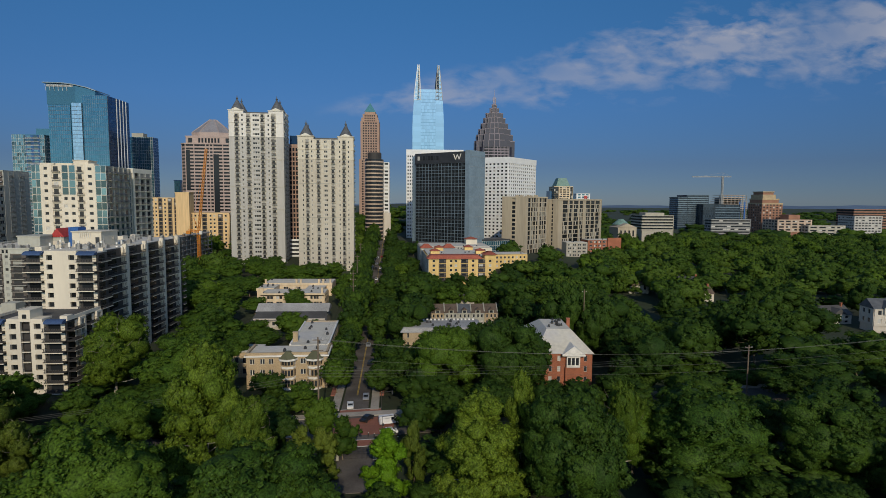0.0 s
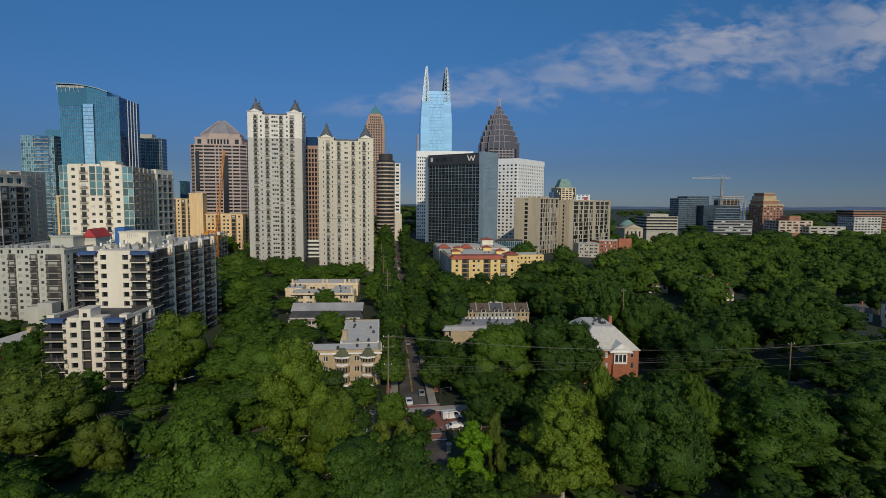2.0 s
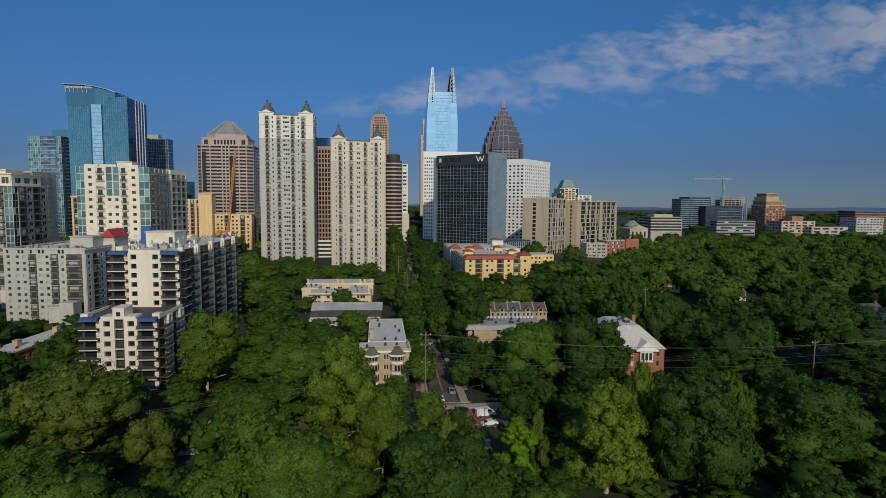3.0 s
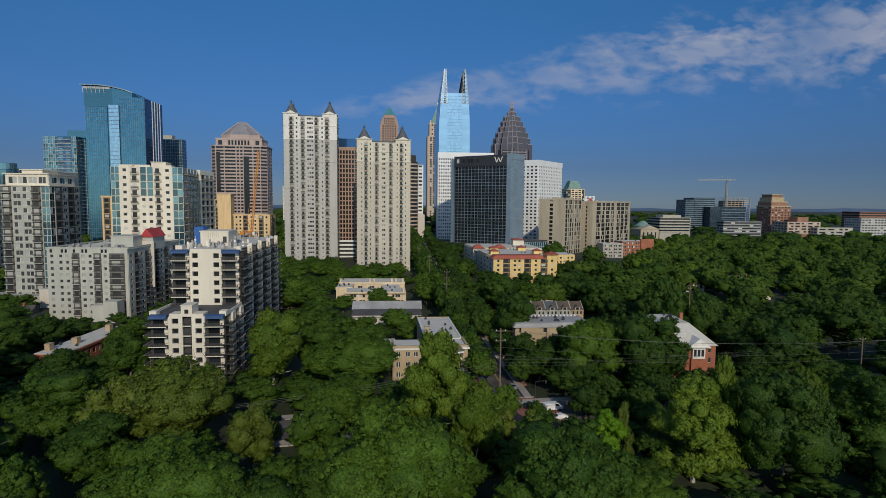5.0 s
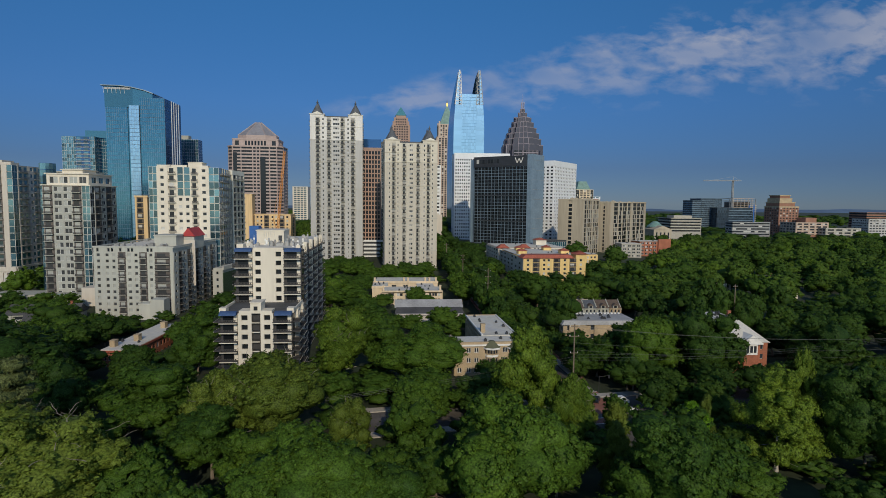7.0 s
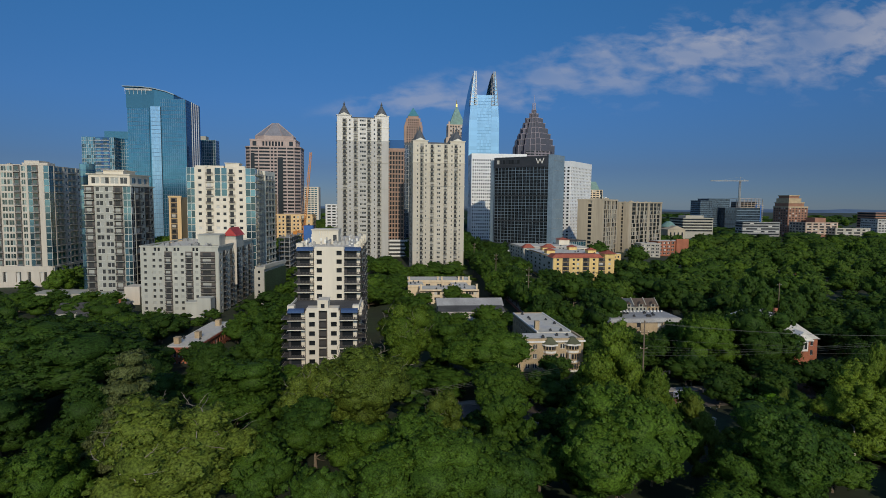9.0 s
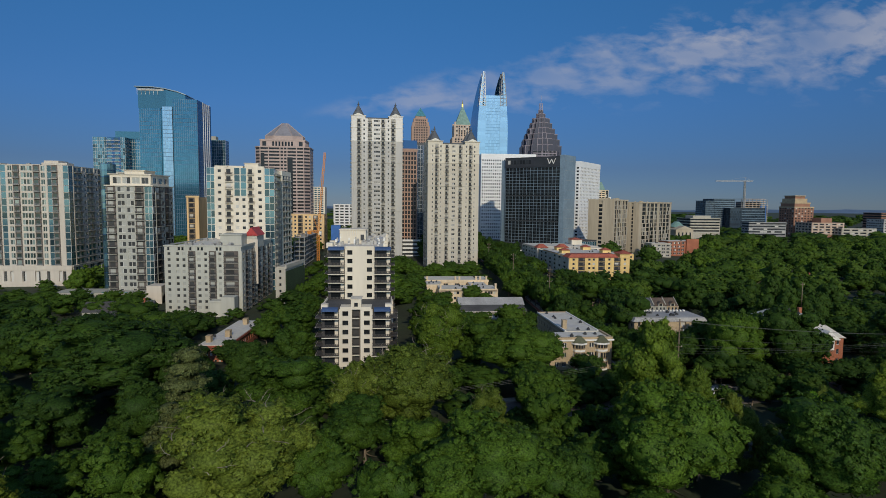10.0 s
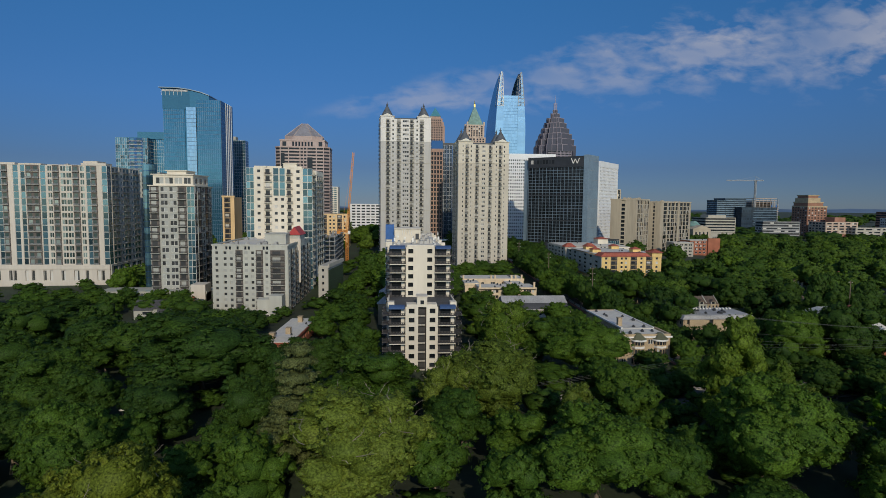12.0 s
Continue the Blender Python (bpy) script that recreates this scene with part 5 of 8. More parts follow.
h.sub(0, 0, 22.8, 19)
flats_front(0, 8, "F", bays("b5.4 s1.1 w1.9 s1.2 v2.7 s1.1 w1.9 s0.9 b5.8"))
flats_front(0, 8, "R", bays("b5.5 s0.8 w1.6 s0.8 b6 s0.8 w1.6 s0.8"))
flats_front(0, 8, "L", bays("s0.8 w1.6 s0.8 b6 s0.8 w1.6 s0.8 b5.5"))
for i in range(8):
    h.fbox("F", 9.9, 12.4, 0.0, 0.7, i * FH - 0.12, i * FH + 0.12, 0)
    h.fbox("F", 9.9, 12.4, 0.6, 0.68, i * FH + 0.9, i * FH + 1.05, 2)
    h.fbox("F", 10.0, 12.3, -0.35, -0.3, i * FH + 0.2, i * FH + 2.4, 2)
h.block(6.0, -0.9, 8 * FH, 9.6, 4, 8 * FH + 0.9, 0)
h.block(9.6, -0.9, 8 * FH, 13.0, 5, 8 * FH + 3.4, 0)
h.block(13.0, -0.9, 8 * FH, 16.4, 4, 8 * FH + 0.9, 0)
h.block(9.4, -1.05, 8 * FH + 3.4, 13.2, 5.2, 8 * FH + 3.65, 0)
for x0, x1 in ((-0.4, 1.8), (21.0, 23.2)):
    h.block(x0, 0.0, 8 * FH, x1, 3, 8 * FH + 1.6, 0)
h.block(-0.4, 3, 8 * FH, 0.0, 19, 8 * FH + 1.1, 0)
h.block(22.8, 3, 8 * FH, 23.2, 19, 8 * FH + 1.1, 0)
w = Solid()
w.box(10.7, -0.98, 8 * FH + 1.0, 11.9, -0.9, 8 * FH + 2.3)
part("window", w, G_DARK, h.e)
t = Solid()
t.box(0, 0.6, 8 * FH, 22.8, 20, 8 * FH + 0.3)
part("roof_terrace", t, DARKROOF, h.e, "dark roof terrace with planters")
h.sub(0, 19, 22.8, 78)
h.dress("F", 8 * FH, 6, FH, bays("b6.0 s0.9 w1.9 s5.2 w1.9 s0.9 b6.0"), rail=RAIL, slab=CREAM, backing=SHADEBAY, deep=1.5, skin=0.9, sill=0.28, head=0.82, frame_mat=BLACK, pane=G_BLACK, pale=True)
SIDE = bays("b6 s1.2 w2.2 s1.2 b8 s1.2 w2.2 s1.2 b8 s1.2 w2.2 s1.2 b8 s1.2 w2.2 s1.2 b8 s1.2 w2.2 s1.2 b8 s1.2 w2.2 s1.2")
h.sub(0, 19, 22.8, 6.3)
# slabs of the side faces turn from cream to grey to paint their shade
h.dress("R", 0, 14, FH, bays("b6"), rail=RAIL, slab=GREYST, backing=SHADEBAY, pane=G_BLACK, deep=0.5, skin=0.9)
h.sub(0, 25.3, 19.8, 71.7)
h.dress("R", 0, 14, FH, bays("s4 b11.5 s4.6 b11.5 s4.6 b11.5 s4.6 b11.5 s4.6 b3"), rail=RAIL, slab=GREYST, backing=SHADEBAY, pane=G_BLACK, deep=1.3, skin=0.9)
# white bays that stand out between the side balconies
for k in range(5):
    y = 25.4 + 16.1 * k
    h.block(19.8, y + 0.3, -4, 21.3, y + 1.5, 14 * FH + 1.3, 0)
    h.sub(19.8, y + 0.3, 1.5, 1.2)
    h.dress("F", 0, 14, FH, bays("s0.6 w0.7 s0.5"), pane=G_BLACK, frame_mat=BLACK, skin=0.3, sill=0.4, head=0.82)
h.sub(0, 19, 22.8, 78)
h.dress("L", 0, 14, FH, mirror(SIDE), rail=RAIL, slab=GREYST, backing=SHADEBAY, pane=G_BLACK, deep=0.5, skin=0.9, sill=0.35, head=0.78, frame_mat=BLACK)
h.block(6.3, 18.1, 14 * FH, 16.6, 24, 14 * FH + 0.9, 0)
for k in range(7):
    y = 26 + k * 11.3
    for x0, x1 in ((-1.5, 0.8),):
        h.block(x0, y, 14 * FH - 0.4, x1, y + 4.4, 14 * FH + 1.5, 0)
h.block(2.0, 42, 14 * FH - 0.5, 12.5, 54, 14 * FH + 5.6, 0)
h.block(1.7, 41.7, 14 * FH + 5.6, 12.8, 54.3, 14 * FH + 5.95, 0)
r = Solid()
r.box(0.7, 19.6, 14 * FH - 0.2, 22.1, 25.3, 14 * FH + 0.15)
r.box(0.7, 25.3, 14 * FH - 0.2, 19.7, 96.5, 14 * FH + 0.15)
part("roof", r, ROOF, h.e, "pale flat roof crowded with plant")
for x0, x1, y, z in ((0.0, 5.3, -2.2, 8 * FH - 0.5), (17.3, 22.8, -2.2, 8 * FH - 0.5), (0.0, 5.8, 16.8, 14 * FH - 0.5), (17.0, 22.8, 16.8, 14 * FH - 0.5)):
    s = Solid()
    for k in range(4):
        a0, a1 = radians(90 * k / 4), radians(90 * (k + 1) / 4)
        s.poly([(x0, y + 2.2 - 2.2 * math.sin(a1), z + 1.2 * math.cos(a1)), (x1, y + 2.2 - 2.2 * math.sin(a1), z + 1.2 * math.cos(a1)), (x1, y + 2.2 - 2.2 * math.sin(a0), z + 1.2 * math.cos(a0)), (x0, y + 2.2 - 2.2 * math.sin(a0), z + 1.2 * math.cos(a0))], [(0, 1, 2, 3)])
    s.poly([(x0, y, z), (x0, y + 2.2, z), (x0, y + 2.2, z + 1.2), (x0, y + 0.4, z + 0.7)], [(0, 1, 2, 3)])
    s.poly([(x1, y, z), (x1, y + 2.2, z), (x1, y + 2.2, z + 1.2), (x1, y + 0.4, z + 0.7)], [(0, 1, 2, 3)])
    part("awning", s, AWNING, h.e, "rounded blue canvas awning")
rg = random.Random(8)
for k in range(30):
    s = Solid()
    x, y = rg.uniform(1.5, 21), rg.uniform(24, 60)
    t = rg.uniform(1.5, 4.6)
    s.bar((x, y, 14 * FH), (x, y, 14 * FH + t), 0.06, sides=5)
    s.box(x - 0.3, y - 0.2, 14 * FH + t * 0.6, x + 0.3, y + 0.1, 14 * FH + t * 0.6 + rg.uniform(0.5, 1.5))
    s.box(x - 0.35, y - 0.3, 14 * FH, x + 0.35, y + 0.3, 14 * FH + 0.5)
    part("antenna", s, TRIM if k % 2 else STEEL, h.e)
for k in range(6):
    s = Solid()
    x = 5.0 + k * 0.75
    s.bar((x, 41.9, 14 * FH + 3.4), (x, 41.5, 14 * FH + 5.4), 0.12, sides=5)
    part("antenna", s, TRIM, h.e)
rooftop(h, 2, 25, 18, 40, 14 * FH + 0.1, 11, STEEL, 12, 2.2)
rooftop(h, 4, 54, 20, 92, 14 * FH + 0.1, 12, STEEL, 12, 2.6)
s = Solid()
s.box(10.4, 41.9, 14 * FH + 1.4, 11.8, 42.05, 14 * FH + 3.8)
part("door", s, BLACK, h.e)
h.finish([CREAM, WHITE, RAIL, SHADEWALL], 300)

# cream tower with aqua glass
h = House("apartment_tower", "cream residential tower with aqua glass columns", -214.9, 343.0, -11.0, 39.4, 40, 82, 6)
n, FH = 19, 4.32
h.block(0.3, 0.3, -4, 39.1, 39.7, n * FH - 0.5, 0)
low = bays("g5.0 s2.2 w2.2 s2.6 b5.0 s1.8 w2.2 s2.2 w2.2 s1.8 b4.4 s2.4 w2.4 s2.0 g3.2 g3.2")
high = bays("g5.0 s2.2 w2.2 s2.6 b5.0 s0.8 g3.6 s0.6 g3.6 s0.8 b4.4 s2.4 w2.4 s2.0 g3.2 g3.2")
kw = dict(pane=G_DARK, gpane=G_AQUA, slab=CREAM, rail=RAIL, deep=1.1, sill=0.3, head=0.72, backing=CREAM)
h.dress("F", 0, 15, FH, low, **kw)
h.dress("F", 15 * FH, 4, FH, high, **kw)
# the right face's shade is painted: grey slabs and backing in place of cream
h.dress("R", 0, n, FH, bays("g3.5 b7 p1 b7 p1 b7 p1 b7 p1 g3 s2"), pane=G_AQUA, slab=GREYST, rail=RAILG, deep=1.2, backing=GREIGE)
h.dress("L", 0, n, FH, bays("s3 w2.4 s3 b6 s3 w2.4 s3 w2.4 g3.5"), **kw)
for x0, x1 in ((4.8, 12.0), (26.0, 33.5)):
    h.block(x0, -0.3, n * FH, x1, 6, n * FH + 1.0, 0)
h.block(22.0, 0.6, n * FH - 0.5, 30.0, 12, n * FH + 2.6, 0)
h.block(21.6, 0.2, n * FH + 2.6, 30.4, 12.4, n * FH + 3.0, 0)
h.block(10.0, 2.0, n * FH - 0.5, 21, 14, n * FH + 1.2, 0)
rooftop(h, 5, 4, 30, 26, n * FH - 0.4, 21, STEEL, 8)
h.finish([CREAM], 260)
# its neighbour: a white slab with a folded edge
h = House("apartment_tower", "white apartment slab with grey balconies", -186.5, 387.2, -8.0, 8.0, 22, 79, -5)
h.block(0.2, 0.2, -4, 7.8, 21.8, 78, 0)
h.dress("F", 0, 18, 4.3, bays("s1.4 b3 s1.0 b2.2 s0.4"), deep=0.8, slab=WHITE, rail=RAILG, backing=GREIGE)
h.dress("R", 0, 18, 4.3, bays("s1 b5 s1 b5 s1 b5 s1"), slab=WHITE, rail=RAILG, deep=1.1, backing=GREIGE)
h.block(-0.4, -0.8, 76.5, 8.4, 22, 79.5, 0)
h.finish([WHITE], 120)

# long buff tower on a podium
h = House("apartment_tower", "buff residential slab with aqua windows on a podium", -425.0, 380.0, -12.5, 111, 48, 86, 0)
FH, n = 4.38, 15
P = 19.5
h.block(0.3, 0.3, -4, 110.7, 47.7, P + n * FH, 1)
unit = "s1.8 g3.2 s0.7 b5 b5 s0.7 g3.8 s1.6 d3 s0.7 b5 s0.9 d3.8 s0.6 d3.8 s0.8 b5 s0.7 d3 s1.5 g3.2 b4.8 s3.8 g3.8"
full = bays(unit + " " + unit)
h.dress("F", P, n, FH, full, pane=G_GREEN, gpane=G_AQUA, slab=GREYST, rail=RAILG, deep=0.9, frame_mat=TRIM, sill=0.14, head=0.87, backing=SHADEWALL)
h.dress("R", P, n, FH, bays("g5 s1 b5 b5 s2 w2.5 s1 b5 b5 s2 w2.5 s1 b5 b5 s1"), pane=G_TEAL, slab=GREYST, rail=RAILG, deep=1.0, backing=GREIGE)
h.dress("F", 8.2, 1, 8.4, bays("s3 w3 s3 w3 s8 w3 s3 w3 s8 d4 s8 d5 s6 w3 s8 w3 s1 w3 s5") * 2, pane=G_DOOR, sill=0.1, head=0.9, skin=1.0)
h.fbox("F", -0.5, 111.5, 0, 1.2, -4, 8.2)
h.fbox("F", -0.5, 111.5, 0, 1.3, 16.6, P)
h.dress("F", 16.7, 1, 2.6, bays("s3 w3 s3 w3 s8 w3 s3 w3 s8 d4 s8 d5 s6 w3 s8 w3 s1 w3 s5") * 2, pane=G_AQUA, sill=0.2, head=0.8, skin=1.35)
h.dress("R", 0, 4, 4.9, bays("s2 g5 s2 g5 s2 g5 s2 g5 s2 g5 s2"), pane=G_TEAL, skin=1.0, m=1)
h.fbox("R", -0.5, 48.5, 0, 1.2, P - 1.2, P, 1)
for x0, x1, e in ((0, 12, 1.2), (14, 34, 0.4), (36, 54, 1.4), (56, 70, 1.0), (74, 94, 0.4), (95, 110.7, 1.6)):
    h.block(x0, -0.4, P + n * FH, x1, 8, P + n * FH + e, 0)
h.block(96, 0.5, P + n * FH, 105, 12, P + n * FH + 3.0, 0)
rooftop(h, 10, 6, 95, 40, P + n * FH, 25, STEEL, 12, 4)
h.finish([BUFF, GREIGE], 300)

# grey-green tower with a stepped crown and curved glass
h = House("apartment_tower", "grey residential tower with stepped crown and corner glass", -265.5, 327.5, -4.0, 25.0, 30, 72, 0)
FH, n = 3.92, 16
h.block(0.3, 0.3, -6, 24.7, 29.7, n * FH, 0)
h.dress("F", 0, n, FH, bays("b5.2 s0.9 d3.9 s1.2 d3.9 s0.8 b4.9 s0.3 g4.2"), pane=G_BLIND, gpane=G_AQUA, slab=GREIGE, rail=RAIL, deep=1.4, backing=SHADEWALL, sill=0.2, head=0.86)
# this side faces away from the sun: its shade is in the backing colour
h.dress("R", 0, n, FH, bays("g4 s0.6 b6.2 s0.9 d3.4 s0.9 b6.2 s0.9 d3.4 s0.9"), pane=G_DARK, slab=GREIGE, rail=RAIL, deep=1.3, backing=SHADEWALL)
h.dress("L", 0, n, FH, bays("s2 d3 s2 b5 s2 d3 s2 b5 s2"), pane=G_TEAL, slab=GREIGE, rail=RAIL, deep=1.0)
cornice(h, 0, 0, 25, 30, n * FH, 0.9, 0.5, 1)
h.sub(1.4, 1.8, 22.2, 26)
h.block(1.7, 2.1, n * FH, 23.3, 27.5, n * FH + 6.5, 0)
h.dress("F", n * FH + 0.5, 1, 6.0, bays("s1.4 d3.8 s0.8 d3.8 s0.8 d3.8 s0.8 d3.4 s0.9"), pane=G_BLIND, m=1, sill=0.15, head=0.75)
h.dress("R", n * FH + 0.5, 1, 6.0, bays("s2 d3.6 s2 d3.6 s2 d3 s2"), pane=G_AQUA, m=1, sill=0.2, head=0.75)
cornice(h, 1.4, 1.8, 23.6, 27.8, n * FH + 6.5, 1.0, 0.5, 1)
h.block(8, 5, n * FH + 7, 19, 20, n * FH + 9.0, 1)
cornice(h, 8, 5, 19, 20, n * FH + 9.0, 0.8, 0.4, 1)
h.finish([DUSK, CREAM], 240)
# glass bay that stands between it and the long tower
s = Solid()
arc = [(8 * math.cos(radians(a)) * 0.45, -8 * math.sin(radians(a))) for a in range(0, 181, 20)]
h2 = thing("glass_tower", "slim curved tower of pale reflective glass", "building", -273.0, 348.0, -4.0)
s.prism(arc, 0, 76, 0)
part("core", s, G_NAVY, h2)
for k in range(20):
    s = Solid()
    s.prism([(x * 1.03, y * 1.03) for x, y in arc], k * 3.8 + 0.2, k * 3.8 + 3.6, 0)
    part("glass_band", s, G_AQUA, h2)
# pool deck at its foot
h = House("podium", "low grey podium with pool deck and planters", -292.0, 312.0, -9.0, 62, 22, 12, 0)
h.block(0, 0, -4, 62, 22, 7.6, 0)
h.fbox("F", -0.3, 62.3, 0, 0.4, 7.0, 8.6)
h.block(54, -2, -4, 62, 8, 12.6, 1)
h.block(4, -1.2, -4, 30, 0, 5.0, 1)
s = Solid()
s.box(26, 4, 7.65, 40, 8, 7.75)
part("pool", s, material("pool_water", (0.10, 0.36, 0.34), 0.1), h.e, "turquoise swimming pool")
h.dress("F", 1.0, 1, 5, bays("s3 d3 s2 d3 s2 d3 s2 d3 s2 d3 s2 d3 s2 d3 s2 d3 s6"), pane=G_DARK)
h.finish([GREIGE, BUFF], 60)

# grey mid-rise with a red gable
h = House("apartment_block", "grey mid-rise flats with a red gabled roof", -217.0, 282.3, -8.0, 38.0, 62, 36, -2)
FH, n = 3.05, 11
h.block(0.3, 0.3, -4, 37.7, 61.7, n * FH + 1.6, 0)
G3 = bays("s1.6 w1.6 s3 w1.6 s1.8 w1.6 s1.5 b4.0 s1 w1.8 s1.8 w1.6 s1 b4.0 s1.2 w1.6 s1.2 b8.0 s1.6")
h.dress("F", 0, n, FH, G3, slab=GREYST, rail=RAIL, deep=0.9, sill=0.3, head=0.78, frame_mat=GREYST, pane=G_BLIND, backing=SHADEWALL)
h.dress("F", n * FH, 1, 2.3, bays("s1.4 w1.4 s4.5 w1.4 s0.6 w1.4 s3 w1.4 s3 w1.4 s0.6 w1.4 s7 w1.4 s0.6 w1.4 s11"), sill=0.05, head=0.85, pane=G_BLACK)
h.dress("R", 0, n, FH, bays("s1.5 w1.6 s2 b4 s2 w1.6 s2 b4 s2 w1.6 s2 b4 s2 w1.6 s2 b4 s2 w1.6 s2 b4 s2 w1.6 s2"), slab=GREYST, rail=RAIL, deep=0.9, sill=0.3, head=0.78, frame_mat=GREYST)
h.dress("L", 0, n, FH, bays("s2 w1.6 s3 b4 s3 w1.6 s3 b4 s3 w1.6 s3 b4 s3"), slab=GREYST, rail=RAIL, deep=0.9, sill=0.3, head=0.78, frame_mat=GREYST)
for f in "FRLB":
    h.fbox(f, -0.4, h.length(f) + 0.4, -0.2, 0.5, n * FH + 2.2, n * FH + 2.9)
h.block(23, 14, n * FH + 2, 34, 26, n * FH + 7.2, 0)
h.block(22.6, 13.6, n * FH + 7.2, 34.4, 26.4, n * FH + 7.7, 0)
h.block(33.5, 24, n * FH, 39.4, 38, n * FH + 6.5, 0)
h.block(33.9, 23.6, n * FH - 20, 39.9, 24.0, n * FH + 4.5, 1)
g = Solid()
g.hip(33.5, 24, 39.4, 38, n * FH + 6.5, n * FH + 11.0, 0, 0.7, True, "y")
part("gable_roof", g, REDMETAL, h.e, "red metal gable roof")
h.block(24, -7.0, -4, 34.5, 0, 8.5, 0)
h.block(23.7, -7.3, 8.5, 34.8, 0.3, 9.2, 0)
h.block(30.5, -9.5, -4, 37.0, -3, 11.5, 0)
r = Solid()
r.box(0.4, 0.4, n * FH + 1.6, 37.6, 61.6, n * FH + 1.9)
part("roof", r, ROOF, h.e, "pale flat roof with plant")
rooftop(h, 2, 3, 32, 13, n * FH + 1.9, 31, STEEL, 14, 2.4)
rooftop(h, 2, 28, 30, 56, n * FH + 1.9, 32, STEEL, 8, 2.4)
h.finish([MIDGREY, BUFF], 280)


# ---- office towers of the skyline ----
# tall blue glass tower with a curved top
h = House("glass_tower", "tall blue glass residential tower with curved roof fin", -372.0, 626.0, 0.0, 60, 46, 165, 0)
FH = 4.05
for x0, x1, n, pane, fwd in ((0, 22, 41, G_BLUE, 0.0), (24.5, 34.5, 37, G_PALE, 2.0), (34.5, 60, 39, G_BLUE, 0.6)):
    h.block(x0 + 0.2, 0.5 - fwd, -8, x1 - 0.2, 46, n * FH, 1)
    h.sub(x0, -fwd, x1 - x0, 46 + fwd)
    k = max(2, round((x1 - x0) / 4.4))
    h.dress("F", 0, n, FH, [("g", 1.0)] * k, pane=pane, frame_mat=BLUEPANEL)
h.block(21.8, 0.8, -8, 24.7, 40, 39.5 * FH, 0)
h.sub(0, 0, 60, 46)
h.dress("R", 0, 39, FH, bays("g4 g4 g4 v0.5 s0.8 g4 s0.8 g4 s0.8 g4 s0.8 g4 v1"), pane=G_NAVY, frame_mat=BLUEPANEL, m=2, skin=0.5)
h.dress("L", 0, 41, FH, [("g", 1.0)] * 9, pane=G_BLUE, frame_mat=BLUEPANEL)
top = Solid()
pts = [(-3.5, -2.5, 169.6), (16, -2.5, 169.4), (28, -2.0, 168.0), (40, -1.0, 165.4), (48, 0.5, 162.5)]
for a, b in zip(pts[:-1], pts[1:]):
    top.poly([a, b, (b[0], 30, b[2]), (a[0], 30, a[2]), (a[0], a[1], a[2] + 0.9), (b[0], b[1], b[2] + 0.9), (b[0], 30, b[2] + 0.9), (a[0], 30, a[2] + 0.9)],
             [(3, 2, 1, 0), (4, 5, 6, 7), (0, 1, 5, 4), (2, 3, 7, 6), (3, 0, 4, 7), (1, 2, 6, 5)])
part("roof_fin", top, BLUEPANEL, h.e, "curved metal roof canopy")
for k in range(6):
    s = Solid()
    x = -1 + k * 4.2
    s.bar((x, -0.5, 162), (x, -1.6, 168.2 - max(0, x - 20) * 0.19), 0.18)
    part("roof_strut", s, PANEL, h.e)
s = Solid()
for (xa, ya, za), (xb, yb, zb) in zip(pts[:-1], pts[1:]):
    xa = max(xa, -0.5)
    s.poly([(xa, -0.4, 148), (xb, -0.4, 148), (xb, 30, 148), (xa, 30, 148), (xa, -0.4, za - 0.6), (xb, -0.4, zb - 0.6), (xb, 30, zb - 0.6), (xa, 30, za - 0.6)],
           [(0, 1, 5, 4), (1, 2, 6, 5), (2, 3, 7, 6), (3, 0, 4, 7), (4, 5, 6, 7)])
part("penthouse", s, G_TEAL, h.e, "teal glass band under the roof fin")
s = Solid()
s.box(-0.6, -0.75, 166.2, 26, -0.4, 168.2)
part("louvre", s, STEEL, h.e, "grey louvre band under the roof fin")
h.finish([G_BLUE, G_NAVY, PANEL], 300)

# balconied glass tower behind it
h = House("glass_tower", "pale green glass tower with balcony bands", -452.0, 690.0, 0.0, 36, 40, 124, 0)
h.block(0.3, 0.3, -8, 35.7, 39.7, 123.5, 0)
h.dress("F", 0, 30, 4.1, bays("g4 g4 g4 b6 b6 g4"), pane=G_AQUA, slab=PANEL, rail=RAILG, deep=1.0, backing=G_NAVY)
h.dress("R", 0, 30, 4.1, bays("g4 b6 b6 g4 b6 g4"), pane=G_TEAL, slab=PANEL, rail=RAILG, deep=1.0, backing=G_NAVY)
h.block(20, 12, 123, 56, 44, 131.5, 0)
h.sub(36, 14, 20, 30)
h.block(36, 14, -8, 56, 44, 123.5, 0)
h.dress("F", 0, 31, 4.1, bays("g4 g4 g4 g4"), pane=G_BLUE)
h.finish([G_TEAL], 260)

# dark teal glass tower
h = House("glass_tower", "dark teal glass tower with balconies", -346.0, 738.0, 0.0, 30.5, 16, 128, 0)
h.block(0.3, 0.3, -8, 30.2, 15.7, 127, 0)
h.dress("F", 0, 31, 4.1, bays("g5 b3 g4 v1 g5 g5 g5"), pane=G_TEAL, slab=GREYST, rail=RAILG, deep=0.8, backing=G_NAVY)
h.dress("R", 0, 31, 4.1, bays("g5 g5 g5"), pane=G_NAVY)
h.block(4, 3, 127, 18, 14, 132, 1)
h.finish([G_NAVY, GREIGE], 220)

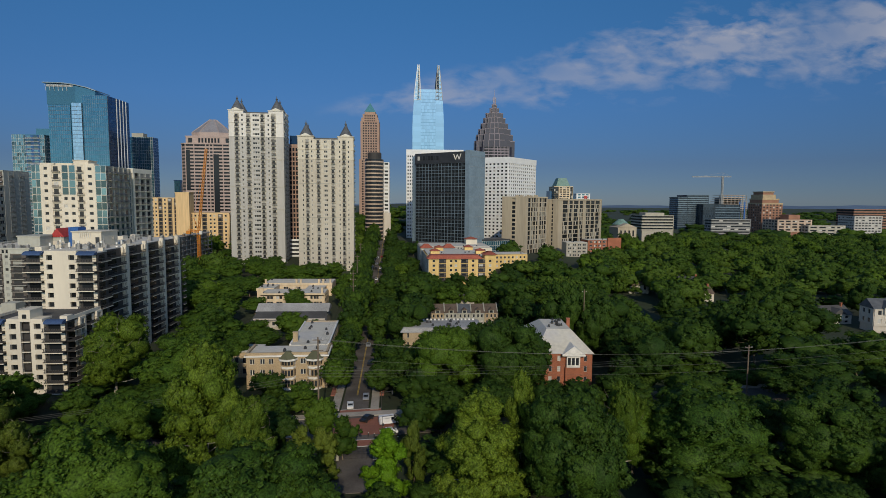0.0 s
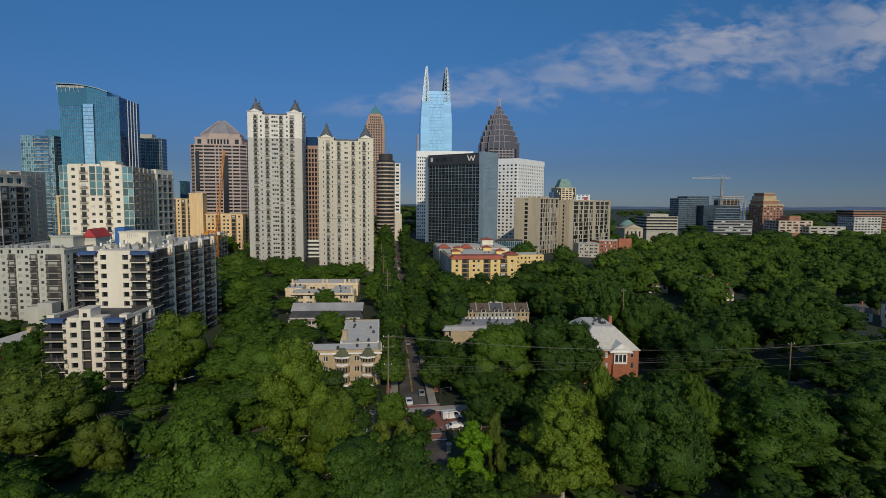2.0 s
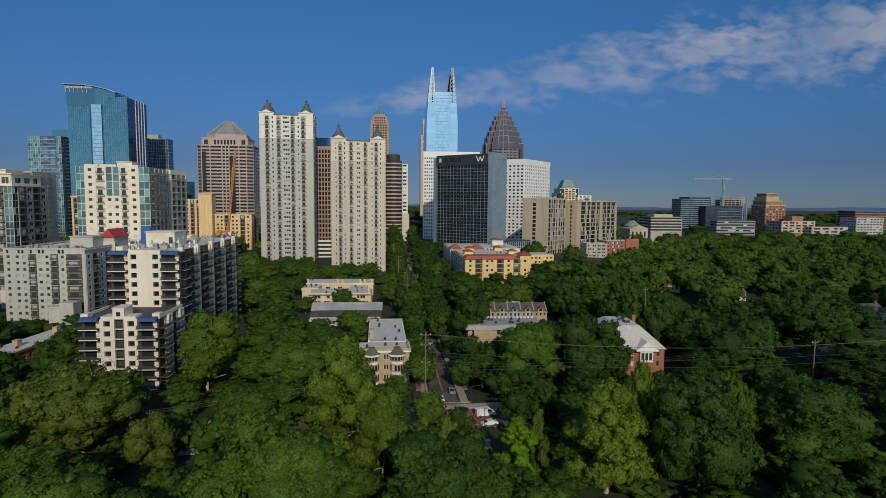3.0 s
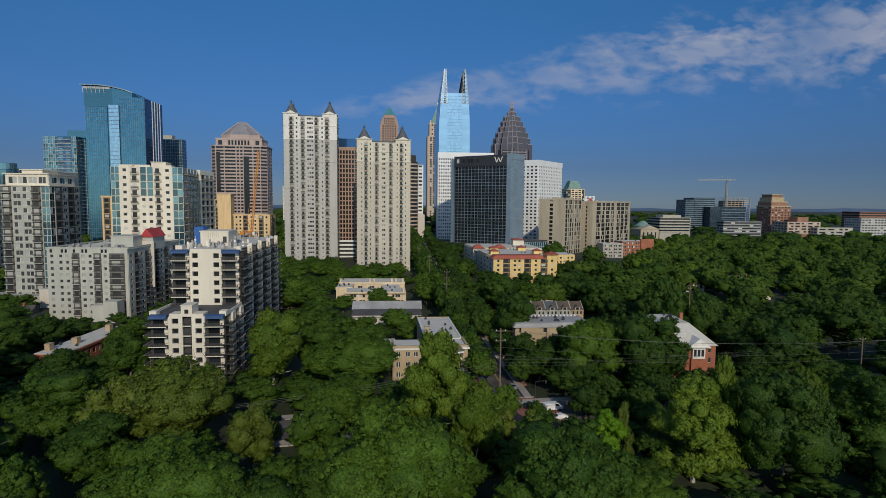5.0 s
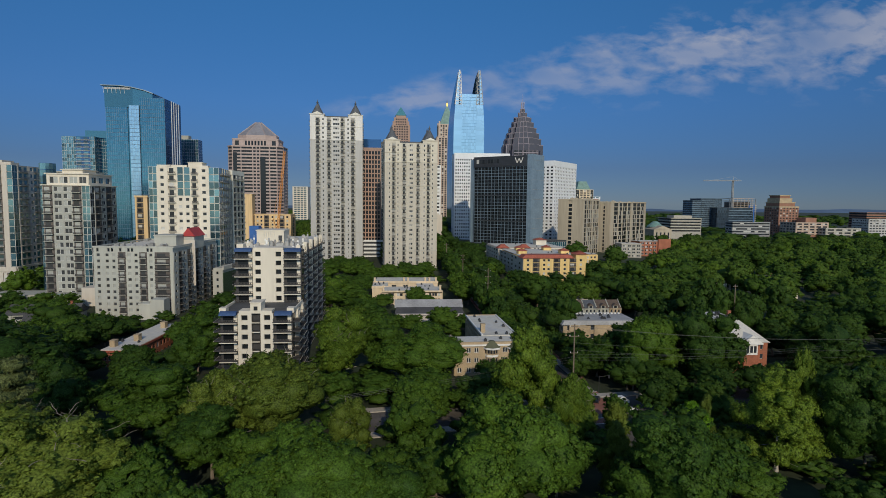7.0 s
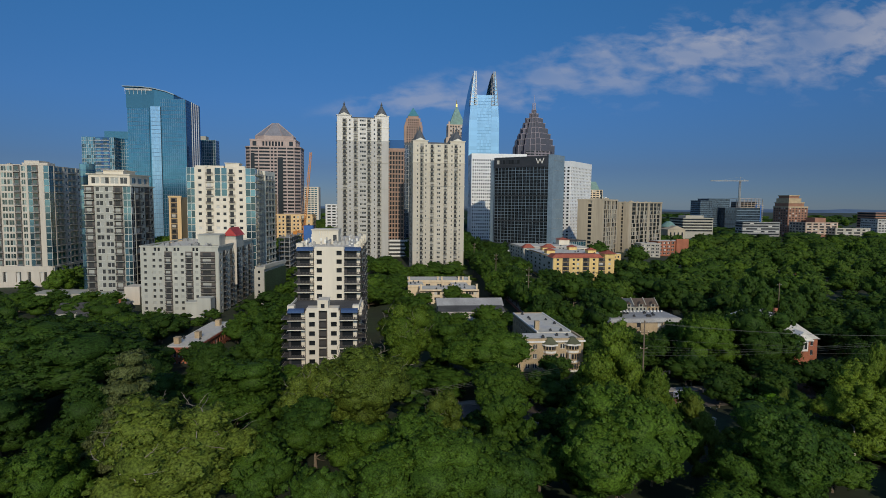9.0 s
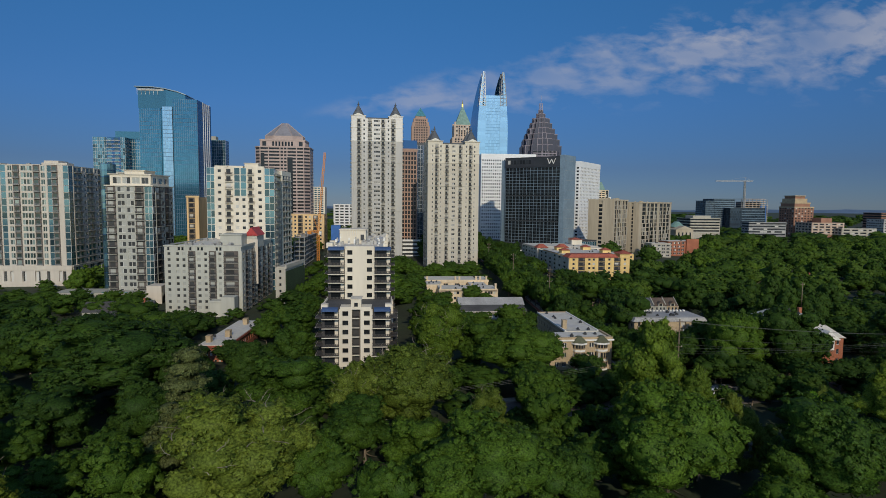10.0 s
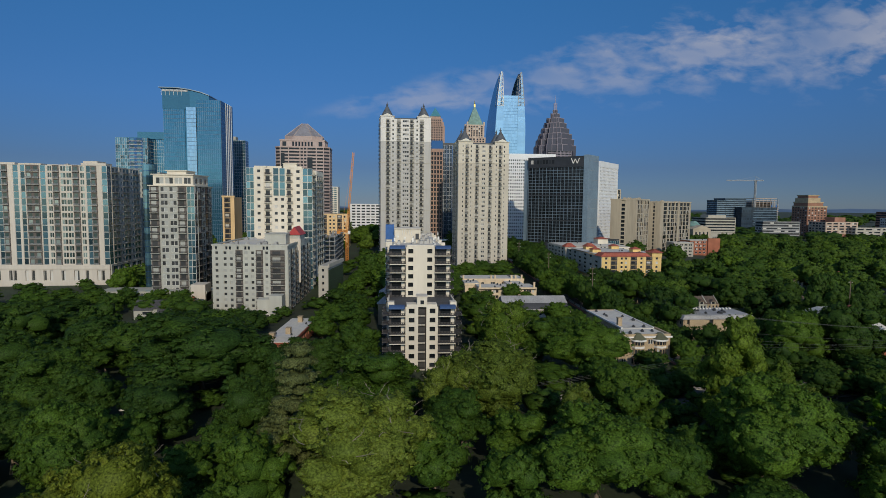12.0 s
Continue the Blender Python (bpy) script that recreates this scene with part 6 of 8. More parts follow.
# mauve granite office with a pyramid roof
h = House("office_tower", "banded mauve granite office tower with a metal pyramid roof", -273.0, 712.0, 2.0, 66, 40, 116, 0)
n, FH = 28, 4.1
h.wall.prism([(6, 0.4), (60, 0.4), (65.6, 6), (65.6, 34), (60, 39.6), (6, 39.6), (0.4, 34), (0.4, 6)], -6, n * FH, 1)
h.sub(6, 0, 54, 40)
h.dress("F", 0, n, FH, bays("s0.8 d7 s0.8 d10 s0.9 w2.4 s0.9 w2.4 s0.9 d8 s0.9 d6 s0.8"), pane=G_BLACK, frame_mat=BLACK, sill=0.46, head=0.99, skin=0.4)
h.sub(0, 6, 66, 28)
for f in "RL":
    h.dress(f, 0, n, FH, bays("s0.8 d8 s0.8 d8 s0.8 d8 s0.8"), pane=G_BLACK, frame_mat=BLACK, sill=0.46, head=0.99, skin=0.4)
# slanted corners with their own bands
for k in range(n):
    h.wall.prism([(0.0, 6.0), (6.0, 0.0), (6.4, 0.4), (0.4, 6.4)], k * FH - 0.1, k * FH + 1.85, 0)
    h.wall.prism([(60.0, 0.0), (66.0, 6.0), (65.6, 6.4), (59.6, 0.4)], k * FH - 0.1, k * FH + 1.85, 0)
g = Solid()
g.box(39.5, -0.62, 0, 46.0, -0.40, 103)
part("dark_glass_strip", g, G_BLACK, h.e, "dark vertical glass strip")
g = Solid()
g.box(7.2, -0.62, 60, 11.8, -0.40, 108)
part("dark_glass_strip", g, G_BLACK, h.e, "dark vertical glass strip")
h.wall.prism([(5, -0.8), (61, -0.8), (66.8, 5), (66.8, 35), (61, 40.8), (5, 40.8), (-0.8, 35), (-0.8, 5)], n * FH, n * FH + 1.5, 0)
h.block(6, 5, n * FH, 60, 36, n * FH + 9.4, 0)
h.sub(6, 5, 54, 31)
for f in "FRL":
    h.dress(f, n * FH + 1.5, 1, 8, bays("s2 w4 s6 w2 s1.2 w2 s1.2 w2 s1.2 w2 s1.2 w2 s1.2 w2 s1.2 w2 s6 w4 s2"), pane=G_BLACK, frame_mat=BLACK, sill=0.1, head=0.8, skin=0.7)
h.block(5, 4, n * FH + 9, 61, 37, n * FH + 10.5, 0)
g = Solid()
o = [(22, 5), (45, 5), (57, 12), (57, 29), (45, 36), (22, 36), (10, 29), (10, 12)]
g.prism(o, n * FH + 10.5, n * FH + 15, 1)
g.prism(o, n * FH + 15, n * FH + 32, 0, shrink=0.15)
for x, y in o:
    r = Solid()
    r.bar((x, y, n * FH + 15.1), (33.5 + (x - 33.5) * 0.15, 20.5 + (y - 20.5) * 0.15, n * FH + 32.1), 0.4)
    part("ridge", r, MAUVE, h.e)
part("pyramid_roof", g, [LEADROOF, MAUVE], h.e, "grey metal pyramid roof")
h.finish([MAUVE, BLACK], 300)

# brown office tower and dark glass neighbour
h = House("office_tower", "brown granite office tower with deep-set windows", -100.5, 497.0, 0.0, 19, 40, 97, 0)
h.block(0.4, 0.4, -6, 18.6, 39.6, 97, 0)
for f in "FL":
    h.dress(f, 12, 21, 4.0, bays("s0.8 w1.7 s0.8 w1.7 s0.8 w1.7 s0.8 w1.7 s0.8 w1.7 s0.8 w1.7 s0.8 w1.7 s0.8"), pane=G_BLACK, frame_mat=BLACK, skin=0.7, sill=0.15, head=0.9)
h.fbox("F", -0.5, 19.5, 0, 0.7, 96, 98.5)
g = Solid()
g.box(1, 2, 98.5, 19, 38, 106)
part("plant_room", g, G_NAVY, h.e, "dark glazed plant room")
h.finish([BROWN], 220)
h = House("office_tower", "dark blue glass office tower", -84.0, 545.0, 0.0, 26, 36, 108, 0)
h.block(0.3, 0.3, -6, 25.7, 35.7, 106, 0)
h.dress("F", 0, 26, 4.1, bays("g4 s0.5 g4 s0.5 g4 s0.5 g4 s0.5 g4"), pane=G_SLATE, m=0, skin=0.3)
h.block(2, 2, 106, 24, 30, 109, 1)
h.finish([G_NAVY, BLACK], 140)
# white parking deck under them
h = House("parking_deck", "white open parking deck with dark levels", -101.0, 486.0, 0.0, 24, 9, 18, 0)
# black core added in place of the shade inside the open levels
h.block(0.8, 0.8, -6, 23.2, 8.2, 17.5, 1)
for k in range(6):
    for f in "FRL":
        h.fbox(f, -0.3, h.length(f) + 0.3, -0.2, 0.4, k * 3.4 - 0.2, k * 3.4 + 1.4)
h.finish([PANEL, BLACK])

# rose granite tower with a glazed pyramid
h = House("office_tower", "rose granite tower with stepped crown and green pyramid", -75.0, 920.0, 2.0, 33, 36, 165, 0)
FH = 4.0
for e, z0, n in ((0, 0, 28), (2.2, 112, 15), (5.6, 172, 3)):
    w, d = 33 - 2 * e, 36 - 2 * e
    h.block(e + 0.3, e + 0.3, z0 - 6, e + w - 0.3, e + d - 0.3, z0 + n * FH, 0)
    h.sub(e, e, w, d)
    for f in "FRL":
        h.dress(f, z0, n, FH, bays("s2 w1.4 s1 w1.4 s1 w1.4 s1 w1.4 s1 w1.4 s1 w1.4 s2"), pane=G_BLACK, frame_mat=BLACK, skin=0.5, sill=0.25, head=0.85)
    h.block(e - 0.6, e - 0.6, z0 + n * FH, e + w + 0.6, e + d + 0.6, z0 + n * FH + 1.2, 0)
for x in (3.0, 26.0):
    h.block(x, 3.0, 172, x + 4, 7, 179, 0)
    h.block(x, 29, 172, x + 4, 33, 179, 0)
h.block(8, 9, 184, 25, 27, 189, 0)
g = Solid()
g.prism([(7.5, 8.5), (25.5, 8.5), (25.5, 27.5), (7.5, 27.5)], 189, 204, 0, shrink=0.02)
part("pyramid_roof", g, G_TEALROOF, h.e, "teal glazed pyramid")
h.finish([BROWN], 260)

# rounded glass mid-tower and its white slab
h2 = thing("glass_tower", "rounded office tower with stone bands and dark glass", "building", -34.0, 604.0, 0.0)
ring = [(9.5 * math.cos(radians(a)), 9.5 * math.sin(radians(a)) + 4) for a in range(180, 361, 15)] + [(9.5, 16), (-9.5, 16)]
s = Solid()
s.prism(ring, -6, 94, 0)
part("core", s, G_BLACK, h2)
for k in range(23):
    s = Solid()
    s.prism([(x * 1.03, (y - 6) * 1.03 + 6) for x, y in ring], k * 4.0 + 2.6, k * 4.0 + 4.0, 0)
    part("band", s, PINK, h2)
s = Solid()
s.prism([(x * 0.75, (y - 6) * 0.75 + 6) for x, y in ring], 94, 101, 0)
for k in range(5):
    s.bar((-4 + k * 2, 4, 101), (-4 + k * 2, 4, 104 + k % 3 * 2), 0.12)
part("plant_room", s, RAIL, h2)
h = House("office_tower", "slim white office slab beside the street", -25.0, 618.0, 0.0, 6.5, 30, 92, 0)
h.block(0.2, 0.2, -6, 6.3, 29.8, 92, 0)
h.dress("F", 0, 23, 4, bays("s1 w3 s1"), pane=G_DARK)
h.block(0, -6, -6, 8, 0, 38, 1)
h.finish([PANEL, BUFF], 60)

# glass tower with two openwork fins
h = House("office_tower", "pale blue glass skyscraper with two openwork fins", 14.5, 736.0, 5.0, 33, 62, 170, 0)
FH = 4.15
n = 44
h.block(0.3, 0.3, -8, 25.7, 61.7, n * FH, 1)
h.sub(1, 0, 25, 62)
h.dress("F", 0, n + 1, FH, bays("g4 g4 g4 g4 g4 g4"), pane=G_PALE, frame_mat=G_PALE)
h.sub(0, 0, 26, 62)
h.dress("L", 0, n - 2, FH, [("g", 1.0)] * 10, pane=G_PALE, frame_mat=BLUEPANEL)
h.dress("R", 0, n - 2, FH, [("g", 1.0)] * 10, pane=G_BLUE, frame_mat=BLUEPANEL)


def lean(z):
    """How far the outer skins stand out from the body at height z."""
    return 7.2 if z < 140 else 7.2 - 6.6 * ((z - 140) / 77.0) ** 1.5


for side in (-1, 1):
    s = Solid()
    f = Solid()
    mid = 0.0 if side < 0 else 25.8
    zs = [4 + (217 - 4) * i / 44 for i in range(45)]

    def outer(z):
        return mid + side * lean(z)

    def inner(z):
        return mid - side * (3.4 - max(0.0, z - 175) * 0.05)

    for i in range(44):
        za, zb = zs[i], zs[i + 1]
        for y in (-0.8, 13.0):
            if za > 171:
                s.bar((outer(za), y, za), (outer(zb), y, zb), 0.5)
                s.bar((inner(za), y, za), (inner(zb), y, zb), 0.42)
                s.bar((inner(za), y, za), (outer(zb), y, zb), 0.3)
                s.bar((inner(za), y, za), (outer(za), y, za), 0.3)
        if za > 171:
            s.bar((inner(za), -0.8, za), (inner(zb), 13, zb), 0.25)
    part("fin", s, TRIM if side < 0 else RAILG, h.e, "openwork steel fin")
    for i in range(44):
        za, zb = zs[i], zs[i + 1]
        deep = 84.0 if za < 110 else max(2.0, 84.0 * max(0.0, 1 - ((za - 110) / 108) ** 2) ** 0.5)
        deepb = 84.0 if zb < 110 else max(2.0, 84.0 * max(0.0, 1 - ((zb - 110) / 108) ** 2) ** 0.5)
        # left flank in navy, right in pale glass: the unlit side is coloured in
        f.poly([(outer(za), -0.6, za), (outer(za), deep, za), (outer(zb), deepb, zb), (outer(zb), -0.6, zb)], [(0, 1, 2, 3)], 1 if side < 0 else 0)
        if za < 171:
            f.poly([(outer(za), -0.6, za), (inner(za), -0.6, za), (inner(zb), -0.6, zb), (outer(zb), -0.6, zb)], [(0, 1, 2, 3)])
        else:
            ma, mb = outer(za) * 0.5 + inner(za) * 0.5, outer(zb) * 0.5 + inner(zb) * 0.5
            f.poly([(outer(za), -0.6, za), (ma, -0.6, za), (mb, -0.6, zb), (outer(zb), -0.6, zb)], [(0, 1, 2, 3)])
        if za > 110:
            f.poly([(outer(za), deep, za), (inner(za), deep, za), (inner(zb), deepb, zb), (outer(zb), deepb, zb)], [(0, 1, 2, 3)])
    part("side_skin", f, [G_PALE, G_NAVY], h.e, "bowed glass side skin, dark blue on its flank")
h.finish([PANEL, G_BLUE], 280)

# pale granite tower with copper pyramid and gilded tip
h = House("office_tower", "pink granite skyscraper with green copper pyramid and gilded tip", 16.0, 1140.0, 0.0, 44, 46, 205, 0)
FH = 4.3
for e, z0, n in ((0, 0, 42), (4, 180.6, 6)):
    w, d = 44 - 2 * e, 46 - 2 * e
    h.block(e + 0.3, e + 0.3, z0 - 8, e + w - 0.3, e + d - 0.3, z0 + n * FH, 0)
    h.sub(e, e, w, d)
    for f in "FL":
        h.dress(f, z0, n, FH, bays("s3 w2.4 s1.6 w2.4 s1.6 w2.4 s2.4 w2.4 s1.6 w2.4 s1.6 w2.4 s3"), pane=G_DARK, frame_mat=GREYST, skin=0.7, sill=0.12, head=0.9)
    h.block(e - 0.7, e - 0.7, z0 + n * FH, e + w + 0.7, e + d + 0.7, z0 + n * FH + 1.8, 0)
for x, y in ((4, 4), (38, 4), (4, 40), (38, 40)):
    h.block(x, y, 206, x + 3, y + 3, 214, 0)
g = Solid()
g.prism([(6, 6), (38, 6), (38, 40), (6, 40)], 208, 246, 0, shrink=0.10)
part("pyramid_roof", g, COPPER, h.e, "green copper pyramid")
g = Solid()
g.prism([(20.5, 21.5), (23.5, 21.5), (23.5, 24.5), (20.5, 24.5)], 246, 252, 0)
g.cone(22, 23, 252, 1.3, 261, 8, 0.05)
part("gilded_tip", g, GOLD, h.e)
h.finish([PINK], 260)

# dark stepped granite tower
h = House("office_tower", "dark violet granite skyscraper with stepped crown and mast", 110.0, 897.0, 4.0, 63, 63, 145, 0)
n, FH = 30, 4.4
h.wall.prism([(13, 0.3), (50, 0.3), (60, 14), (60, 49), (50, 62.7), (13, 62.7), (3, 49), (3, 14)], -8, n * FH, 0)
h.sub(12, 0, 39, 63)
h.dress("F", 0, n, FH, bays("d8 s0.7 d8 s0.7 d8 s1 w2.2 s0.5 w2.2 s0.5 w2.2 s0.5 w2.2 s0.5 w2.2 s0.5 w2.2 s0.5 w2.2 s0.5 w2.2 s1"), pane=G_BLACK, frame_mat=BLACK, skin=0.6, sill=0.3, head=0.97, m=1)
h.sub(3, 13, 57, 37)
h.dress("L", 0, n, FH, bays("d8 s0.7 d8 s0.7 d8 s0.7 d8 s0.7 d8 s0.7 d8"), pane=G_BLACK, frame_mat=BLACK, skin=0.6, sill=0.3, head=0.97, m=1)
step = [(31.5, 122, 143), (28.6, 143, 153), (25.2, 153, 162), (21.3, 162, 171), (17.2, 171, 180), (13.6, 180, 188), (7.0, 188, 196), (3.4, 196, 202)]
for r, z0, z1 in step:
    r = r * 0.97
    for k in range(-3, 4):
        wdt = r * 2 / 7
        x0 = 31.5 + k * wdt - wdt / 2
        out = (3 - abs(k)) * 0.25
        drop = abs(k) * 0.5
        q = (r + out) * (1.0, 0.98, 0.88, 0.70)[abs(k)]
        h.block(x0 + 0.25, 31.5 - q, z0 - 8, x0 + wdt - 0.25, 31.5 + q, z1 - drop, 0)
        h.block(31.5 - q, x0 + 0.25, z0 - 8, 31.5 + q, x0 + wdt - 0.25, z1 - drop, 0)
        h.block(x0, 31.5 - q - 0.25, z1 - drop - 0.6, x0 + wdt, 31.5 - q + 0.5, z1 - drop + 0.1, 1)
        h.block(31.5 - q - 0.25, x0, z1 - drop - 0.6, 31.5 - q + 0.5, x0 + wdt, z1 - drop + 0.1, 1)
        h.block(x0 + wdt * 0.0, 31.5 - q - 0.35, z0 - 8, x0 + wdt * 0.10, 31.5 - q, z1 - drop, 1)
        h.block(31.5 - q - 0.35, x0 + wdt * 0.0, z0 - 8, 31.5 - q, x0 + wdt * 0.10, z1 - drop, 1)
g = Solid()
for x, y in ((29.5, 29.5), (33.5, 29.5), (29.5, 33.5), (33.5, 33.5)):
    g.bar((x, y, 200), (x, y, 213), 0.35, sides=6)
g.bar((31.5, 31.5, 200), (31.5, 31.5, 226), 0.4, 0, 0.1, 6)
part("mast", g, MAUVE, h.e)
h.finish([DARKGRAN, RIBGRAN], 200)


# ---- slanted court of the hotel and the white office towers ----
h = House("hotel_tower", "dark glass hotel slab between blue-grey end walls", 8.0, 548.0, 4.0, 60, 24, 86, -41)
FH, n = 3.05, 24
h.block(0.4, 0.4, -10, 59.6, 23.6, 83, 1)
h.dress("F", 8.5, n, FH, bays("g4 " * 14), pane=G_BLACK, frame_mat=BLACK, s0=1.5, s1=59.0)
for k in range(n + 1):
    g = Solid()
    h.fbox("F", 1.5, 59.0, 0, 0.2, 8.36 + k * FH, 8.64 + k * FH, 0, g)
    part("transom", g, BLUEPANEL, h.e)
h.fbox("F", 0.8, 59.6, 0.2, 0.8, 8.5 + n * FH, 8.5 + n * FH + 9.5, 1)
h.fbox("F", 0.8, 59.6, 0.0, 1.0, 8.5 + n * FH + 9.3, 8.5 + n * FH + 9.9, 1)
for k in range(8):
    g = Solid()
    g.box(4 + k * 3.2, -0.95, 8.5 + n * FH + 3.5, 6.6 + k * 3.2, -0.8, 8.5 + n * FH + 7.2)
    part("window", g, G_DARK, h.e)
for k in range(16):
    g = Solid()
    h.fbox("F", 1.24 + k * 3.84, 1.56 + k * 3.84, 0, 0.22, 8.5, 8.5 + n * FH, 0, g)
    part("mullion", g, BLUEPANEL, h.e)
for k in (7, 15):
    h.fbox("F", 1.5, 59, 0, 0.35, 8.5 + k * FH, 8.5 + k * FH + 1.0, 1)
for x0, y0, x1, z1 in ((-4.5, 1.5, 1.0, 89.5), (59.4, -1.2, 64.0, 92.5)):
    g = Solid()
    g.box(x0, y0, -10, x1, 24, z1)
    part("end_wall", g, BLUEPANEL, h.e, "blue-grey metal end wall")
h.block(-2, -1, -10, 62, 0.4, 8.4, 1)
g = Solid()
zc = 8.5 + n * FH + 3.0
for a, b in (((46.5, 5.0), (48.6, 0.0)), ((48.6, 0.0), (50.6, 4.2)), ((50.6, 4.2), (52.6, 0.0)), ((52.6, 0.0), (54.7, 5.0))):
    g.bar((a[0], -1.1, zc + a[1]), (b[0], -1.1, zc + b[1]), 0.42)
part("emblem", g, TRIM, h.e, "pale zigzag emblem")
h.dress("R", 0, 1, 92, bays("s1"), m=0)
for k in range(10):
    for f, e, d0 in (("R", 24, 4.1), ("L", 22, 4.5)):
        g = Solid()
        h.fbox(f, 0, e, d0, d0 + 0.08, k * 9 + 6, k * 9 + 6.25, 0, g)
        part("panel_joint", g, STEEL, h.e)
h.finish([BLUEPANEL, BLACK, RAIL, STEEL], 300)
# hotel entrance wing
h = House("hotel_wing", "low white entrance wing with dark canopy", 2.5, 529.0, -2.0, 38, 14, 10, -30)
h.block(0, 0, -6, 20, 12, 9, 0)
h.block(20, 2, -6, 38, 14, 8, 1)
h.dress("F", 1, 1, 6, bays("s9 d5 s1 d3 s1"), pane=G_DARK, s0=0, s1=20)
s = Solid()
s.poly([(2, 0.4, 9.1), (38, 0.4, 9.1), (38, 14, 15), (9, 14, 15), (2, 0.4, 8.8), (38, 0.4, 8.8), (38, 14, 14.7), (9, 14, 14.7)], [(0, 1, 2, 3), (4, 7, 6, 5), (0, 4, 5, 1), (0, 3, 7, 4), (2, 1, 5, 6)])
part("canopy", s, BLACK, h.e)
h.finish([PANEL, BLACK], 40)


def white_office(x, y, z, w, d, n, fh, ang, label, pitch=2.1, share="w1.5 s1.2 "):
    h = House("office_tower", label, x, y, z, w, d, n * fh, ang)
    h.block(0.5, 0.5, -8, w - 0.5, d - 0.5, n * fh + 5, 0)
    for f in "FRL":
        k = round(h.length(f) / pitch)
        h.dress(f, 0, n, fh, bays("s0.6 " + share * k)[:-1] + [("s", 0.6)], pane=G_DARK, frame_mat=BLACK, skin=0.8, sill=0.32, head=0.82)
        h.fbox(f, -0.8, h.length(f) + 0.8, -0.2, 0.85, n * fh, n * fh + 6)
    s = Solid()
    s.box(0.3, 0.3, n * fh + 4.9, w - 0.3, d - 0.3, n * fh + 5.1)
    part("roof", s, ROOF, h.e)
    return h


white_office(0.5, 650.0, 5.0, 63, 40, 25, 3.9, -2.0, "white precast office tower with punched windows", 2.5).finish([PANEL], 300)
white_office(113.8, 636.0, 5.0, 68, 46, 23, 3.9, 51.0, "white precast office tower with rows of windows", 4.9, "w1.7 s1.3 ").finish([PANEL], 300)


# tan concrete slab blocks, one behind the other
def slab_block(x, y, z, ang, w, d, hgt, label):
    h = House("apartment_block", label, x, y, z, w, d, hgt, ang)
    h.block(0.5, 0.5, -8, w - 0.5, d - 0.5, hgt - 0.6, 0)
    h.fbox("L", 0, d * 0.42, 0, 0.5, -8, hgt)
    h.fbox("L", d * 0.58, d, 0, 0.5, -8, hgt)
    h.dress("L", 4, 12, (hgt - 8) / 12, bays("s0.2 w3 s0.2"), pane=G_BLACK, frame_mat=BLACK, s0=d * 0.42, s1=d * 0.58, skin=0.4, sill=0.1, head=0.8)
    n = 12
    fh = (hgt - 3) / n
    h.dress("F", 2, n, fh, bays("s1.8 w2.2 p0.4 w1.8 p0.4 w2.2 p0.5 w1.6 s1.4 w2.0 p0.4 w1.8 p0.4 w2.2 s0.8"), pane=G_BLACK, skin=0.5, sill=0.04, head=0.90, frame_mat=BLACK)
    rg = random.Random(int(y))
    for k in range(80):
        g = Solid()
        a, c = rg.uniform(0.1, 0.95) * w, rg.randrange(1, n - 1)
        h.fbox("F", a, a + rg.uniform(0.8, 1.5), 0.6, 0.75, 2 + c * fh, 2 + (c + rg.choice((0.9, 0.9, 1.9))) * fh, 0, g)
        part("screen_panel", g, WARMCON, h.e)
    h.fbox("F", -0.5, w + 0.5, -0.3, 0.9, hgt - 1.4, hgt)
    h.fbox("L", -0.5, d + 0.5, -0.3, 0.6, hgt - 1.4, hgt)
    h.fbox("R", -0.5, d + 0.5, -0.3, 0.6, -8, hgt)
    rooftop(h, 4, 3, w - 4, d - 3, hgt - 0.6, int(x), CONCRETE, 7, 4)
    h.finish([CONCRETE], 180)


slab_block(110.5, 523.0, 0.0, 50, 44, 25, 56, "tan concrete apartment slab with recessed balconies")
slab_block(149.0, 552.0, 0.0, 42, 84, 13, 54, "long tan concrete apartment slab on the ridge")
h = House("office_block", "dark glazed low block under the towers", 66.0, 520.0, 0.0, 34, 20, 14, 20)
h.block(0, 0, -6, 34, 20, 16, 0)
h.dress("F", 1, 3, 4.5, bays("g4 g4 g4 g4 g4"), pane=G_TEAL)
h.finish([BLACK], 40)


# ---- houses and low blocks among the trees ----
def chimney(h, x, y, z0, z1, mat=BRICK, w=1.0):
    s = Solid()
    s.box(x, y, z0, x + w, y + w, z1)
    s.box(x - 0.12, y - 0.12, z1, x + w + 0.12, y + w + 0.12, z1 + 0.25)
    part("chimney", s, mat, h.e)


def flat_roof(h, x0, y0, x1, y1, z, seed=0, n=6, mat=ROOF):
    s = Solid()
    s.box(x0, y0, z - 0.3, x1, y1, z)
    part("roof", s, mat, h.e, "pale flat roof with vents")
    rooftop(h, x0 + 1, y0 + 1, x1 - 1, y1 - 1, z, seed, BLACK, (n * 2) // 3, 1.0)


